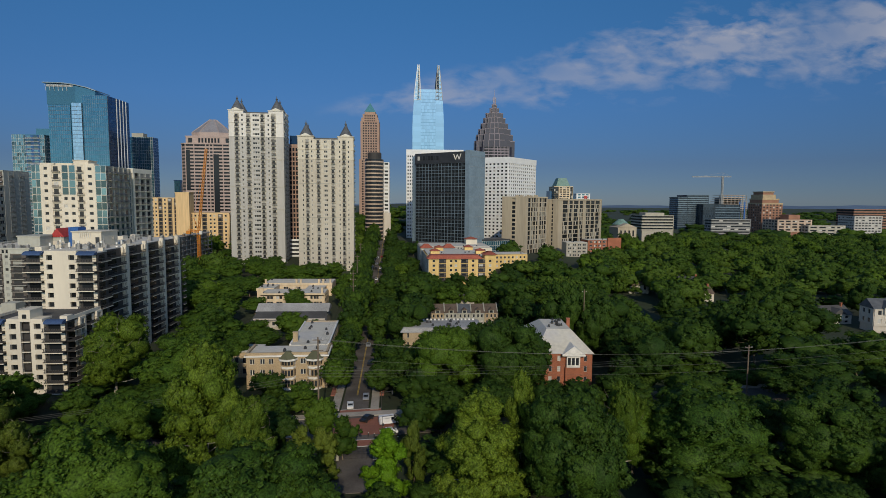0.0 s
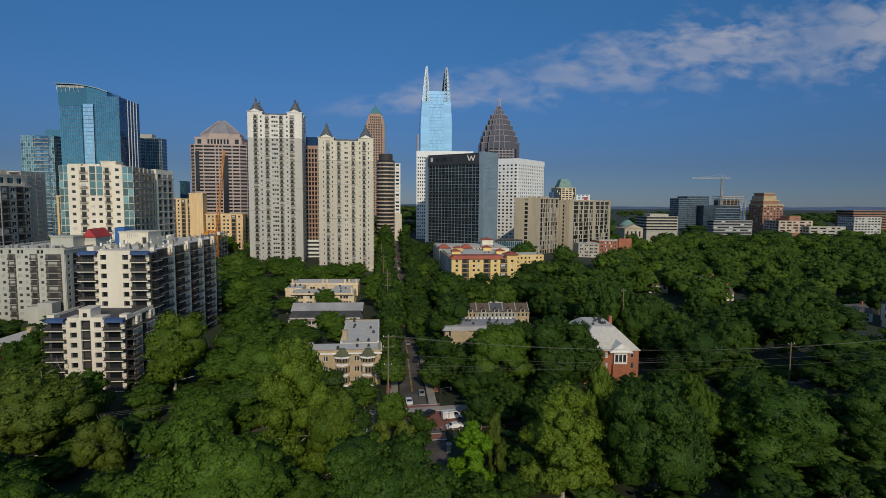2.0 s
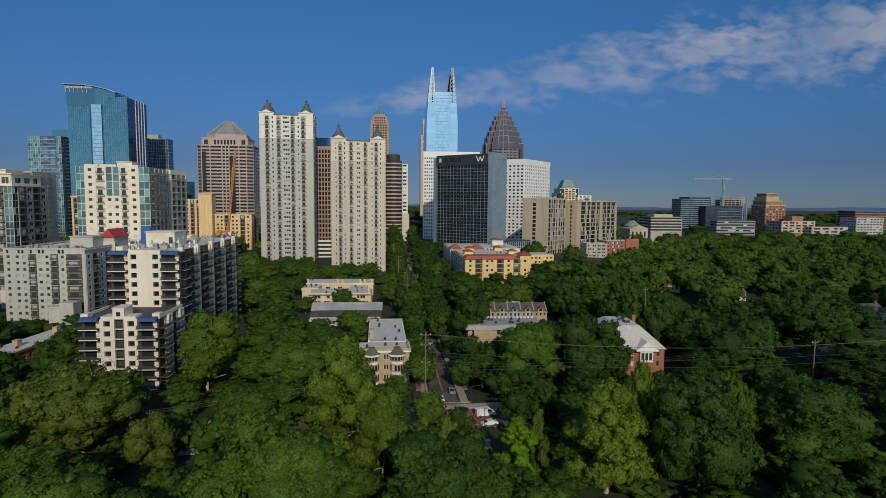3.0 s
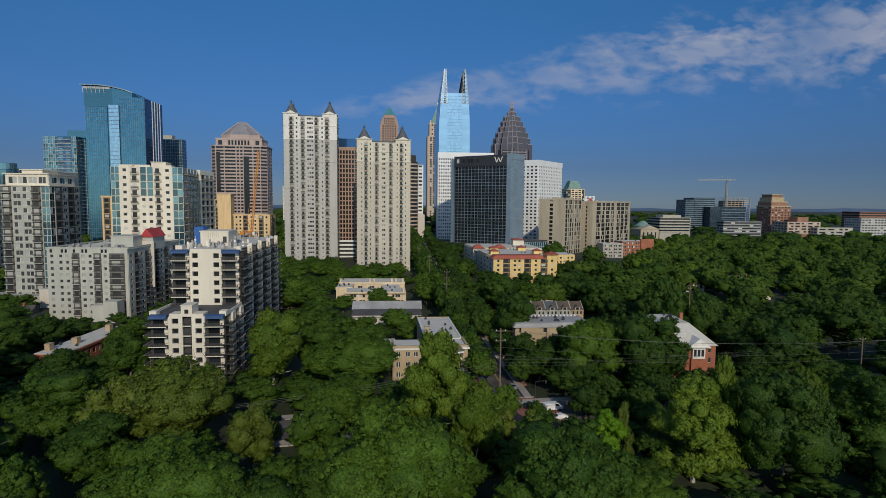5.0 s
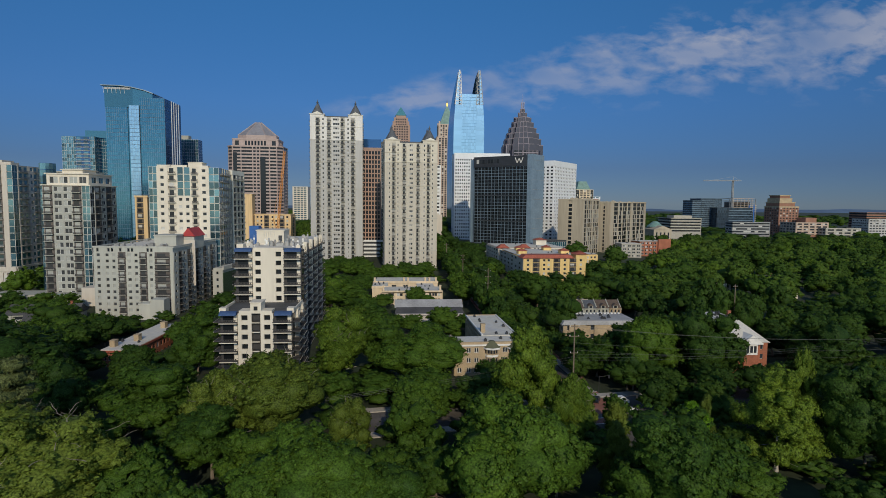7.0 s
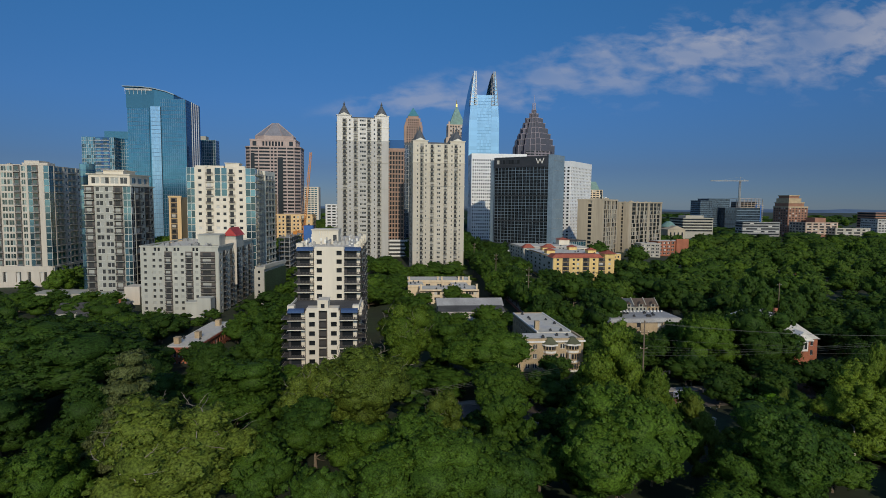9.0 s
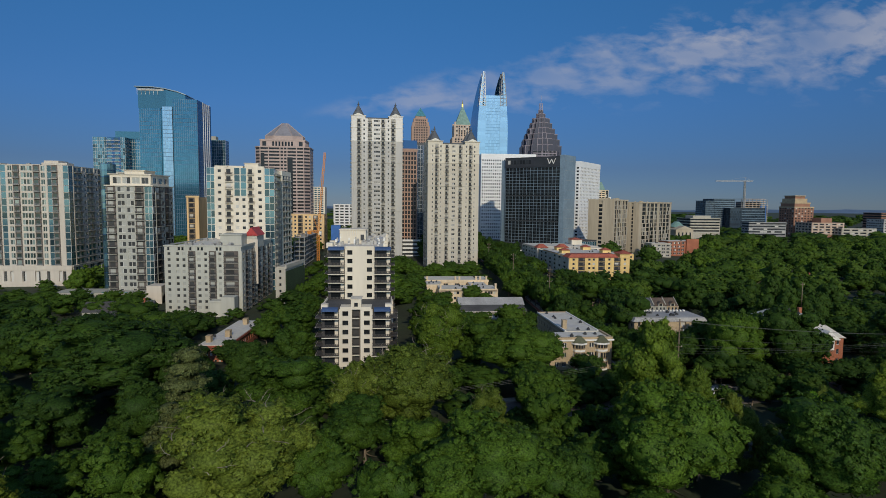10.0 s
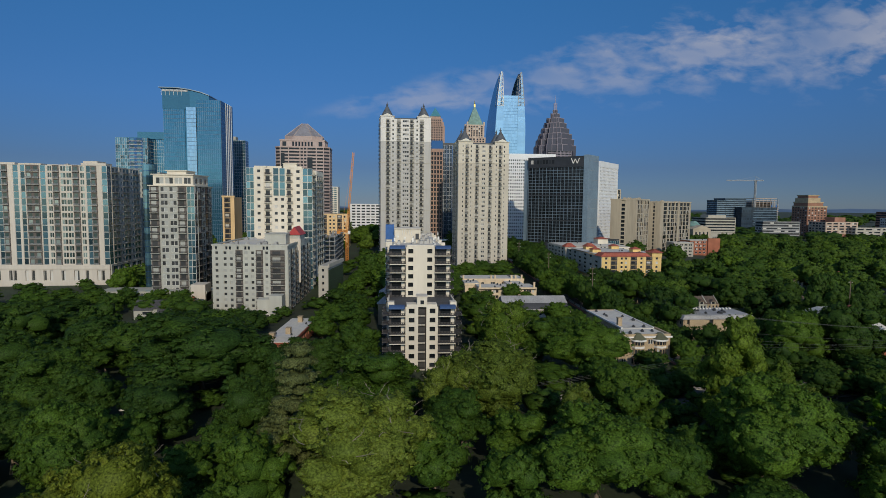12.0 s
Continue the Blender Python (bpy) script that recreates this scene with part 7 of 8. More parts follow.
# tan brick apartment house with bay windows and turret roofs
h = House("apartment_house", "tan brick apartment house with white bay windows", -49.7, 177.6, -10.3, 24.5, 11, 14.5, 2)
h.block(0.3, 0.3, -3, 24.2, 10.7, 14.2, 0)
h.dress("F", 0, 4, 3.4, bays("s1 d1.7 s2 d1.7 s1.4 d1.7 s9.8 d2 s0.6 d2 s5"), pane=G_DARK, frame_mat=TRIM, sill=0.3, head=0.8)
h.dress("R", 0, 4, 3.4, bays("s2 w1.2 s2 w1.2 s2 w1.2 s2"), pane=G_DARK, frame_mat=TRIM)
h.dress("L", 0, 4, 3.4, bays("s2 w1.2 s2 w1.2 s2 w1.2 s2"), pane=G_DARK, frame_mat=TRIM)
for f in "FRL":
    h.fbox(f, -0.7, h.length(f) + 0.7, -0.3, 0.8, 13.6, 14.1, 1)
    h.fbox(f, -0.3, h.length(f) + 0.3, -0.3, 0.35, 14.1, 14.9, 0)
flat_roof(h, 0.4, 0.4, 24.1, 10.6, 14.3, 41, 5)
for cx in (12.6, 20.8):
    b = thing_bay = Solid()
    o = [(cx + 2.4 * math.cos(radians(a)), 0.3 + 2.4 * math.sin(radians(a))) for a in (180, 225, 270, 315, 360)]
    b.prism(o, 0, 12.6, 0)
    for k in range(4):
        b.prism([((x - cx) * 1.06 + cx, (y - 0.3) * 1.06 + 0.3) for x, y in o], k * 3.4 - 0.2, k * 3.4 + 0.5, 1)
    bay = part("bay", b, [TANBRICK, TRIM], h.e, "tan brick bay with white bands")
    for k in range(4):
        for a in (202, 235, 258, 282, 305, 338):
            g = Solid()
            r = 2.36
            c = Vector((cx + r * math.cos(radians(a)), 0.3 + r * math.sin(radians(a)), 0))
            t = Vector((-math.sin(radians(a)), math.cos(radians(a)), 0)) * 0.36
            g.poly([c - t + Vector((0, 0, k * 3.4 + 1.0)), c + t + Vector((0, 0, k * 3.4 + 1.0)), c + t + Vector((0, 0, k * 3.4 + 2.8)), c - t + Vector((0, 0, k * 3.4 + 2.8))], [(0, 1, 2, 3)])
            o2 = part("pane", g, G_DARK, bay)
    g = Solid()
    ring = [(cx + 3.2 * math.cos(radians(a)), 0.3 + 3.2 * math.sin(radians(a))) for a in range(0, 360, 45)]
    g.prism(ring, 12.6, 13.2, 1)
    g.prism(ring, 13.2, 15.2, 0, shrink=0.28)
    part("turret_roof", g, [OLIVEROOF, TRIM], h.e, "olive hipped turret roof")
h.sub(11.5, 11, 12.5, 36)
h.block(11.8, 10, -3, 23.7, 46.7, 14.2, 0)
h.dress("R", 0, 4, 3.2, bays("s2 w1.2 " * 9 + "s2"), pane=G_DARK, frame_mat=TRIM)
h.dress("L", 0, 4, 3.2, bays("s2 w1.2 " * 9 + "s2"), pane=G_DARK, frame_mat=TRIM)
h.block(11.5, 46.5, 0, 24.0, 47, 14.8, 0)
flat_roof(h, 11.5, 10.6, 24.0, 46.6, 14.5, 42, 11)
for f in "RL":
    h.fbox(f, 0, 36, -0.25, 0.35, 14.2, 14.8, 1)
chimney(h, 11.7, 15, 12, 17.5, TANBRICK, 1.6)
h.finish([TANBRICK, TRIM], 200)
# courtyard annex with grey roof
h = House("apartment_house", "small tan annex with grey roof", -58.5, 190.0, -10.5, 9, 9, 12, 0)
h.block(0, 0, -3, 9, 9, 12, 0)
flat_roof(h, -0.3, -0.3, 9.3, 9.3, 12.3, 43, 2)
h.dress("F", 0, 3, 3.6, bays("s1 w1.2 s1 w1.2 s1 w1.2 s1"), pane=G_DARK)
h.finish([TANBRICK], 40)

# cream court apartments with chimneys
h = House("apartment_house", "cream two-winged apartment house with flat roofs", -82.5, 301.0, -8.2, 44, 50, 11, 0)
for x0, y0, x1, y1, zt in ((6, 0, 39, 16, 10.6), (0, 32, 39, 50, 11.4), (26, 16, 36, 32, 10.2), (0, 16, 9, 32, 10.8)):
    h.block(x0, y0, -4, x1, y1, zt, 0)
    h.block(x0 - 0.3, y0 - 0.3, zt - 0.9, x1 + 0.3, y0, zt + 0.5, 0)
    flat_roof(h, x0, y0, x1, y1, zt + 0.35, int(x0 + y0), 6)
for x, y in ((0.5, 32), (6.2, 0.2), (18, 32.2), (20.5, 32.2), (24, 0.2), (31, 32.2), (33.5, 32.2), (37.5, 0.2), (37.5, 33)):
    chimney(h, x, y, 10, 13.8, HONEY, 1.0)
h.sub(6, 0, 33, 16)
h.dress("F", 1.2, 3, 3.0, bays("s3 d3 s1.5 d3 s3 d3 s1.5 d3 s3 w1.2 s0.4 d2.5 s0.4 w1.2 s1"), pane=G_DARK, frame_mat=HONEY)
h.dress("R", 1.2, 3, 3.0, bays("s2 w1.5 s2 w1.5 s2 w1.5 s2"), pane=G_DARK, frame_mat=HONEY)
h.sub(0, 32, 39, 18)
h.dress("F", 1.2, 3, 3.0, bays("s3 d2 s3 d2 s3 d2 s3 d2 s3 d2 s3"), pane=G_DARK, frame_mat=HONEY)
h.finish([HONEY], 160)

# low house with a pale metal front and dark mansard
h = House("mansard_house", "low house with pale grey roof and dark slates", -69.5, 257.0, -5.8, 33, 20, 8, 0)
h.block(0.5, 0.5, -3, 32.5, 19.5, 4.2, 1)
s = Solid()
s.hip(0, 8, 33, 20, 6.0, 9.0, 0, 0.3, True)
part("roof", s, GREYROOF, h.e, "pale grey roof")
s = Solid()
s.poly([(-0.5, -0.5, 3.4), (33.5, -0.5, 3.4), (32.5, 8, 6.2), (0.5, 8, 6.2)], [(0, 1, 2, 3)])
part("roof", s, DARKROOF, h.e, "dark shingle slope")
h.dress("F", 0.4, 1, 3.2, bays("s2 d2 s2 d2 s2 d2 s2 d2 s2 d2 s2"), pane=G_DARK, m=1)
h.finish([PANEL, BUFF], 40)

# tan brick house with flared grey roof
h = House("apartment_house", "tan brick house with flared grey roof", -1.0, 214.0, -8.0, 30, 14, 12, 0)
h.block(0.6, 0.6, -3, 29.4, 13.4, 10.7, 0)
h.dress("F", 0, 3, 3.55, bays("s0.8 w1 s0.5 d2.6 s0.5 s1.5 w0.9 s1.5 d2.6 s0.6 w1 s1.5 d2.6 s1"), pane=G_DARK, frame_mat=TRIM, sill=0.25)
h.dress("L", 0, 3, 3.2, bays("s1 w1 s1.6 w1 s1.6 w1 s1"), pane=G_DARK)
h.fbox("F", 6.2, 8.6, 0.3, 0.45, -3, 9.4, 1)
s = Solid()
s.prism([(-1.3, -1.3), (31.3, -1.3), (31.3, 15.3), (-1.3, 15.3)], 10.3, 11.9, 0, shrink=0.93)
part("roof", s, GREYROOF, h.e, "flared grey shingle roof skirt")
s = Solid()
s.box(0.2, 0.2, 11.7, 29.8, 13.8, 12.0)
part("roof_deck", s, GREYROOF, h.e, "grey flat roof deck")
for k in range(18):
    g = Solid()
    g.box(1.4 + k * 1.55, 12.6, 11.9, 2.1 + k * 1.55, 13.6, 12.6)
    part("roof_batten", g, TRIM, h.e)
for x0, x1 in ((2.0, 9), (12.5, 19.5), (22, 28)):
    h.block(x0, -1.0, -3, x1, 0.4, 10.2, 0)
rooftop(h, 3, 2, 27, 11, 12.0, 45, BLACK, 9, 1.2)
h.finish([TANBRICK, BRICK], 60)

# row of gabled town houses
row = []
for k in range(5):
    x = 11.5 + k * 6.3
    mat = (TANBRICK, GREIGE, GREIGE, GREIGE, TANBRICK)[k]
    h = House("town_house", "narrow gabled town house with arched dormer", x, 262.0, -9.0, 5.3, 11, 12, 0, group="town houses in a row")
    h.e.matrix_basis = h.e.matrix_basis @ Matrix.Diagonal((1.18, 1.0, 1.0, 1))
    h.block(0.1, 0.1, -3, 5.2, 10.9, 8.8, 0)
    h.dress("F", 0, 3, 2.9, bays("s0.7 w0.9 s0.9 w0.9 s0.7 w0.9 s0.6"), pane=G_DARK, frame_mat=TRIM)
    s = Solid()
    s.hip(0, 0, 5.3, 11, 8.8, 12.2, 0, 0.15, True, "x")
    part("roof", s, (BRNROOF, BRNROOF, SLATE, BRNROOF, BRNROOF)[k], h.e)
    s = Solid()
    s.box(1.7, -0.2, 8.6, 3.7, 1.5, 10.1)
    s.hip(1.7, -0.2, 3.7, 2.5, 10.1, 11.2, 1, 0.1, True, "y")
    d = part("dormer", s, [GREIGE, BRNROOF], h.e, "small gabled dormer")
    s = Solid()
    s.box(2.1, -0.26, 8.9, 3.3, -0.2, 10.0)
    part("pane", s, G_DARK, d)
    for x0 in (0.0, 5.2):
        s = Solid()
        s.poly([(x0, -0.3, 8.6), (x0 + 0.25, -0.3, 8.6), (x0 + 0.25, 5.5, 12.7), (x0, 5.5, 12.7), (x0, -0.3, 8.0), (x0 + 0.25, -0.3, 8.0), (x0 + 0.25, 5.5, 12.0), (x0, 5.5, 12.0)], [(0, 1, 2, 3), (4, 5, 1, 0), (0, 3, 7, 4), (1, 2, 6, 5)])
        part("gable_wall", s, GREIGE, h.e)
    h.finish([mat], 30)
for x, y, z, w in ((21, 288, -4.7, 14), (7, 243, -8.1, 22)):
    h = House("house", "low house with dark shingle roof", x, y, z, w, 6, 8, 0)
    h.block(0, 0, -3, w, 6, 5.5, 0)
    s = Solid()
    s.hip(0, 0, w, 6, 5.5, 8.6, 0, 0.6)
    part("roof", s, DARKROOF, h.e)
    h.finish([BUFF])

# red brick house with white pediment
h = House("brick_house", "red brick apartment house with white portico", 41.6, 175.5, -6.0, 20.6, 42, 11, -4)
h.e.matrix_basis = h.e.matrix_basis @ Matrix.Diagonal((0.85, 0.85, 0.97, 1))
h.block(0.3, 0.3, -3, 20.3, 41.7, 10.6, 0)
h.dress("F", 0, 3, 3.5, bays("s1.5 w1.1 s1.5 w1.1 s1.8 w1.1 s5 w1.1 s1.8 w1.1 s1.5"), pane=G_DARK, frame_mat=TRIM)
h.dress("L", 0, 3, 3.5, bays("s2 w1.1 " * 8 + "s2"), pane=G_DARK, frame_mat=TRIM)
h.dress("R", 0, 3, 3.5, bays("s2 w1.1 " * 8 + "s2"), pane=G_DARK, frame_mat=TRIM)
s = Solid()
s.prism([(-0.9, -0.9), (21.5, -0.9), (21.5, 42.9), (-0.9, 42.9)], 10.6, 16.4, 0, shrink=0.42)
part("roof", s, ROOF, h.e, "pale grey low hipped roof")
s = Solid()
s.poly([(9.4, -2.2, 10.6), (17.6, -2.2, 10.6), (13.5, -2.2, 13.4), (9.4, 6, 10.6), (17.6, 6, 10.6), (13.5, 6, 13.4)], [(0, 1, 2), (1, 4, 5, 2), (0, 2, 5, 3), (0, 3, 4, 1)])
s.box(9.2, -2.4, 10.1, 17.8, 0.5, 10.6)
part("pediment", s, TRIM, h.e, "white triangular pediment")
s = Solid()
s.box(11.0, -1.6, 6.2, 16.0, 0.0, 10.0)
porch = part("porch", s, TRIM, h.e, "white porch bay")
for zz in (7.0,):
    for xx in (11.4, 12.9, 14.4):
        g = Solid()
        g.box(xx, -1.66, zz, xx + 1.1, -1.6, zz + 2.4)
        part("pane", g, G_DARK, porch)
h.block(10.6, -1.5, -3, 16.4, 0.4, 6.2, 0)
chimney(h, 15.6, 22, 12, 18.0, BRICK, 1.3)
rooftop(h, 6.5, 13, 14.5, 29, 16.35, 47, BLACK, 12, 0.8)
h.finish([BRICK], 120)

# pale low roof beside the flats, red fascia
h = House("apartment_house", "low brick flats with pale roof and red fascia", -172.2, 196.0, -9.5, 13, 42, 9, -4)
h.e.matrix_basis = h.e.matrix_basis @ Matrix.Diagonal((0.75, 1, 1, 1))
h.block(0.3, 0.3, -3, 12.7, 41.7, 7.4, 0)
s = Solid()
s.box(-0.8, -0.8, 7.4, 13.8, 42.8, 8.1)
part("fascia", s, TERRA, h.e, "red fascia board")
flat_roof(h, -0.4, -0.4, 13.4, 42.4, 8.4, 51, 7)
for x, y in ((1.2, 3), (6.3, 12), (5.6, 34)):
    s = Solid()
    s.box(x, y, 8.4, x + 2.4, y + 2.4, 10.6)
    s.box(x - 0.12, y - 0.12, 10.6, x + 2.52, y + 2.52, 10.85)
    part("stair_head", s, TANBRICK, h.e, "buff stair head on the roof")
h.dress("F", 0, 2, 3.4, bays("s1 w1.2 " * 6 + "s1"), pane=G_DARK)
h.dress("R", 0, 2, 3.4, bays("s1 w1.2 " * 14 + "s1"), pane=G_DARK)
h.finish([BRICK, BRICK], 60)

# yellow mid-rise with red tile roofs
h = House("apartment_block", "yellow stucco apartment block with terracotta tile roofs", 14.0, 353.0, 1.2, 42, 70, 17, 2)
h.e.matrix_basis = h.e.matrix_basis @ Matrix.Diagonal((1, 1, 0.93, 1))
FH = 3.3
h.block(0.3, 0.3, -9, 41.7, 30, 15.6, 0)
h.dress("F", 0, 5, 3.1, bays("s2 w1.4 s2 b4 s2 w1.4 s1.2 w1.4 s2 b4 s2 w1.4 s2 b4 s2 w1.4 s2"), pane=G_DARK, slab=YELLOW, rail=RAIL, deep=0.4, backing=SHADEWALL)
h.dress("R", 0, 5, 3.1, bays("s2 w1.4 s2 b4 s2 w1.4 s2 w1.4 s2 b4 s2"), pane=G_DARK, slab=YELLOW, rail=RAIL, deep=0.4, s1=30)
# left face in grey rather than yellow: its shadow is put into the colour
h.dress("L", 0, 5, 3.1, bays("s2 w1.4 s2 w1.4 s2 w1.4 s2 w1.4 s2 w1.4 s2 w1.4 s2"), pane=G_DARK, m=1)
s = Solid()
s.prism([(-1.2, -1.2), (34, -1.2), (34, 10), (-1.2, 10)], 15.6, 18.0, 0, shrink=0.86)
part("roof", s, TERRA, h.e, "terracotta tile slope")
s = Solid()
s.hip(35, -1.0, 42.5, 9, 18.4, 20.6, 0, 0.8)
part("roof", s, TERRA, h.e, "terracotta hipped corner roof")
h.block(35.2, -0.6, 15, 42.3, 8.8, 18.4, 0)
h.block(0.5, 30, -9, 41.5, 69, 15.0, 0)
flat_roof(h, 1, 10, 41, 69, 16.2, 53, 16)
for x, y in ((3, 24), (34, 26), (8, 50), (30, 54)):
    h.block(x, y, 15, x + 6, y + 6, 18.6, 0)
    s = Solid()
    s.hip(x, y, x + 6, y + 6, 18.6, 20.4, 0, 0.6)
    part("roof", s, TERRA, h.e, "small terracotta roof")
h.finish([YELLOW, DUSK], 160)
h = House("apartment_block", "cream rear wing with terracotta roof edges", 11.0, 425.0, 2.0, 54, 46, 16, 2)
h.e.matrix_basis = h.e.matrix_basis @ Matrix.Diagonal((1, 1, 0.93, 1))
h.block(0.2, 0.2, -9, 53.8, 45.8, 15.5, 0)
h.block(38, 28, 15, 47, 37, 20.5, 0)
s = Solid()
s.hip(37.5, 27.5, 47.5, 37.5, 20.5, 22.4, 0, 0.5)
part("roof", s, TERRA, h.e, "terracotta hipped tower roof")
h.dress("F", 0, 5, 3.0, bays("s1.5 w1.4 s1.5 w1.4 s1.5 w1.4 s1.5 w1.4 s1.5 w1.4 s1.5"), pane=G_DARK, m=0)
h.dress("L", 0, 5, 3.0, bays("s1.5 w1.4 s1.5 w1.4 s1.5 w1.4 s1.5 w1.4 s1.5 w1.4 s1.5"), pane=G_DARK, m=0)
for x in (0, 17):
    s = Solid()
    s.prism([(x - 0.8, -0.8), (x + 9, -0.8), (x + 9, 8), (x - 0.8, 8)], 15.5, 18.6, 0, shrink=0.3)
    part("roof", s, TERRA, h.e)
flat_roof(h, 0.5, 8, 53.5, 45.5, 16.0, 55, 8)
h.finish([CREAM], 60)
h = House("apartment_block", "low yellow block with flat roof", 64.0, 430.0, 0.5, 34, 20, 12, 8)
h.e.matrix_basis = h.e.matrix_basis @ Matrix.Diagonal((0.885, 0.885, 0.93, 1))
h.block(0, 0, -9, 34, 20, 11, 0)
flat_roof(h, 0.3, 0.3, 33.7, 19.7, 11.6, 57, 5)
h.dress("F", 0, 3, 3.4, bays("s1.5 w1.4 " * 9 + "s1.5"), pane=G_DARK)
h.finish([YELLOW], 40)

# ochre blocks behind the building site
h = House("apartment_block", "ochre stucco apartment block with balconies", -213.0, 563.0, 0.0, 41.6, 26, 38, 0)
h.block(0.3, 0.3, -8, 41.3, 25.7, 38, 0)
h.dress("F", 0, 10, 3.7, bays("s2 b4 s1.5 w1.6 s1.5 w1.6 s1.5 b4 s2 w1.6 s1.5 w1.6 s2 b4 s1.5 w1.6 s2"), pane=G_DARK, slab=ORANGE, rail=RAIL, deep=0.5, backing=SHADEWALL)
h.dress("R", 0, 10, 3.7, bays("s2 w1.6 s2 b4 s2 w1.6 s2"), pane=G_DARK, slab=ORANGE, rail=RAIL, deep=0.5)
h.block(-6.5, -5, -8, 6, 7, 57, 0)
h.block(-6.9, -5.4, 57, 6.4, 7.4, 57.8, 0)
h.block(-33, 1, -8, 0, 24, 52.5, 0)
h.sub(-33, 1, 33, 23)
h.dress("F", 0, 14, 3.7, bays("s2 w1.6 s1.5 w1.6 s1.5 b4 s1.5 w1.6 s2 b4 s2 b4 s6.5"), pane=G_DARK, slab=ORANGE, rail=RAIL, deep=0.5, backing=SHADEWALL)
h.finish([ORANGE], 140)
h = House("apartment_block", "narrow ochre block with stacked balconies", -242.5, 388.0, -4.0, 8.0, 20, 58, 0)
h.block(0.2, 0.2, -6, 7.8, 19.8, 57, 0)
h.dress("F", 0, 16, 3.55, bays("s1.2 b4.2 s2.6"), pane=G_DARK, slab=ORANGE, rail=RAIL, deep=0.4, backing=SHADEWALL)
h.fbox("F", -0.4, 8.4, -0.3, 0.6, 56.8, 58)
h.finish([ORANGE], 40)

# concrete frame under construction with its crane
h2 = thing("building_frame", "raw concrete frame of a building under construction", "building site", -180.3, 438.0, -10.0)
for k in range(10):
    s = Solid()
    s.box(0, 0, k * 3.6, 9.3, 76, k * 3.6 + 0.35)
    part("floor_slab", s, RAWCON, h2)
for i in range(3):
    for j in range(10):
        s = Solid()
        s.box(0.3 + i * 4.0, 0.4 + j * 8.2, -3, 0.9 + i * 4.0, 1.0 + j * 8.2, 34.4 if (i + j) % 3 else 33)
        part("column", s, RAWCON, h2)
s = Solid()
s.box(2.5, 12, 0, 7, 34, 33)
part("lift_core", s, RAWCON, h2)
for k in range(14):
    s = Solid()
    x, y = random.uniform(0.3, 7), random.uniform(0.5, 70)
    s.box(x, y, 32.75, x + random.uniform(0.4, 2.5), y + random.uniform(0.4, 2), 32.75 + random.uniform(0.4, 1.8))
    part("formwork", s, (WOOD, RAWCON, ORANGE)[k % 3], h2)

h2 = thing("tower_crane", "orange lattice tower crane with raised jib", "crane", -163.7, 459.3, -8.0)


def lattice(name, p, q, r, n, t, parent, mat):
    s = Solid()
    p, q = Vector(p), Vector(q)
    d = (q - p).normalized()
    a = d.cross(Vector((0, 1, 0))).normalized() * r
    b = d.cross(a).normalized() * r
    cs = (a + b, a - b, -a - b, b - a)
    for c in cs:
        s.bar(p + c, q + c, t)
    for i in range(n):
        m0, m1 = p.lerp(q, i / n), p.lerp(q, (i + 1) / n)
        for j in range(4):
            s.bar(m0 + cs[j], m1 + cs[(j + 1) % 4], t * 0.7)
            s.bar(m0 + cs[j], m0 + cs[(j + 1) % 4], t * 0.7)
    return part(name, s, mat, parent)


TOP = 33.9
lattice("mast", (0, 0, -2), (0, 0, TOP - 2), 1.0, 18, 0.24, h2, YELPAINT)
lattice("jib", (0, 0, TOP), (4.9, 8, 99.4), 0.7, 22, 0.2, h2, YELPAINT)
lattice("counter_jib", (0, 0, TOP), (-7, -3, TOP + 1.5), 0.8, 5, 0.2, h2, YELPAINT)
s = Solid()
s.box(-8.0, -4.5, TOP - 1.5, -5.0, -2.0, TOP + 1)
part("counterweight", s, YELPAINT, h2)
s = Solid()
s.box(0.8, -1.5, TOP - 2, 2.8, 0.8, TOP + 0.6)
part("cab", s, TRIM, h2)
s = Solid()
s.bar((0, 0, TOP), (-3, -1, TOP + 11), 0.25)
s.bar((-3, -1, TOP + 11), (4.9, 8, 99.4), 0.08)
s.bar((-3, -1, TOP + 11), (-7, -3, TOP + 1.5), 0.08)
part("stay", s, YELPAINT, h2)
# sheeted hoist and low white wing with ivy side
h = House("hoist_tower", "narrow grey stair tower with blue sheeted top", -127.9, 224.0, -6.0, 3.4, 5, 46, 0)
h.block(0, 0, -3, 3.4, 5, 40, 1)
h.block(-0.1, -0.1, 40, 3.5, 5.1, 47.3, 0)
for k in range(12):
    h.fbox("F", -0.2, 3.6, 0, 0.6, 2 + k * 3.2, 2.3 + k * 3.2, 2)
h.finish([BLUETARP, BLUEPANEL, PANEL])
h = House("office_block", "low white block with square windows and ivy", -166.0, 300.0, -7.0, 5.5, 34, 23, -8)
h.block(0.2, 0.2, -4, 5.3, 33.8, 22.5, 0)
h.dress("F", 0, 6, 3.6, bays("s2.0 w1.2 s2.3"), pane=G_BLACK, frame_mat=BLACK, sill=0.35, head=0.75)
h.fbox("R", -0.3, 34.3, -0.2, 0.6, 21.5, 23.5)
h.fbox("R", 0.2, 34, 0, 0.35, -4, 20, 1)
h.finish([GREYST, material("ivy_wall", (0.02, 0.045, 0.014), 0.9, grain=(2.0, 0.5), bump=0.8)], 20)
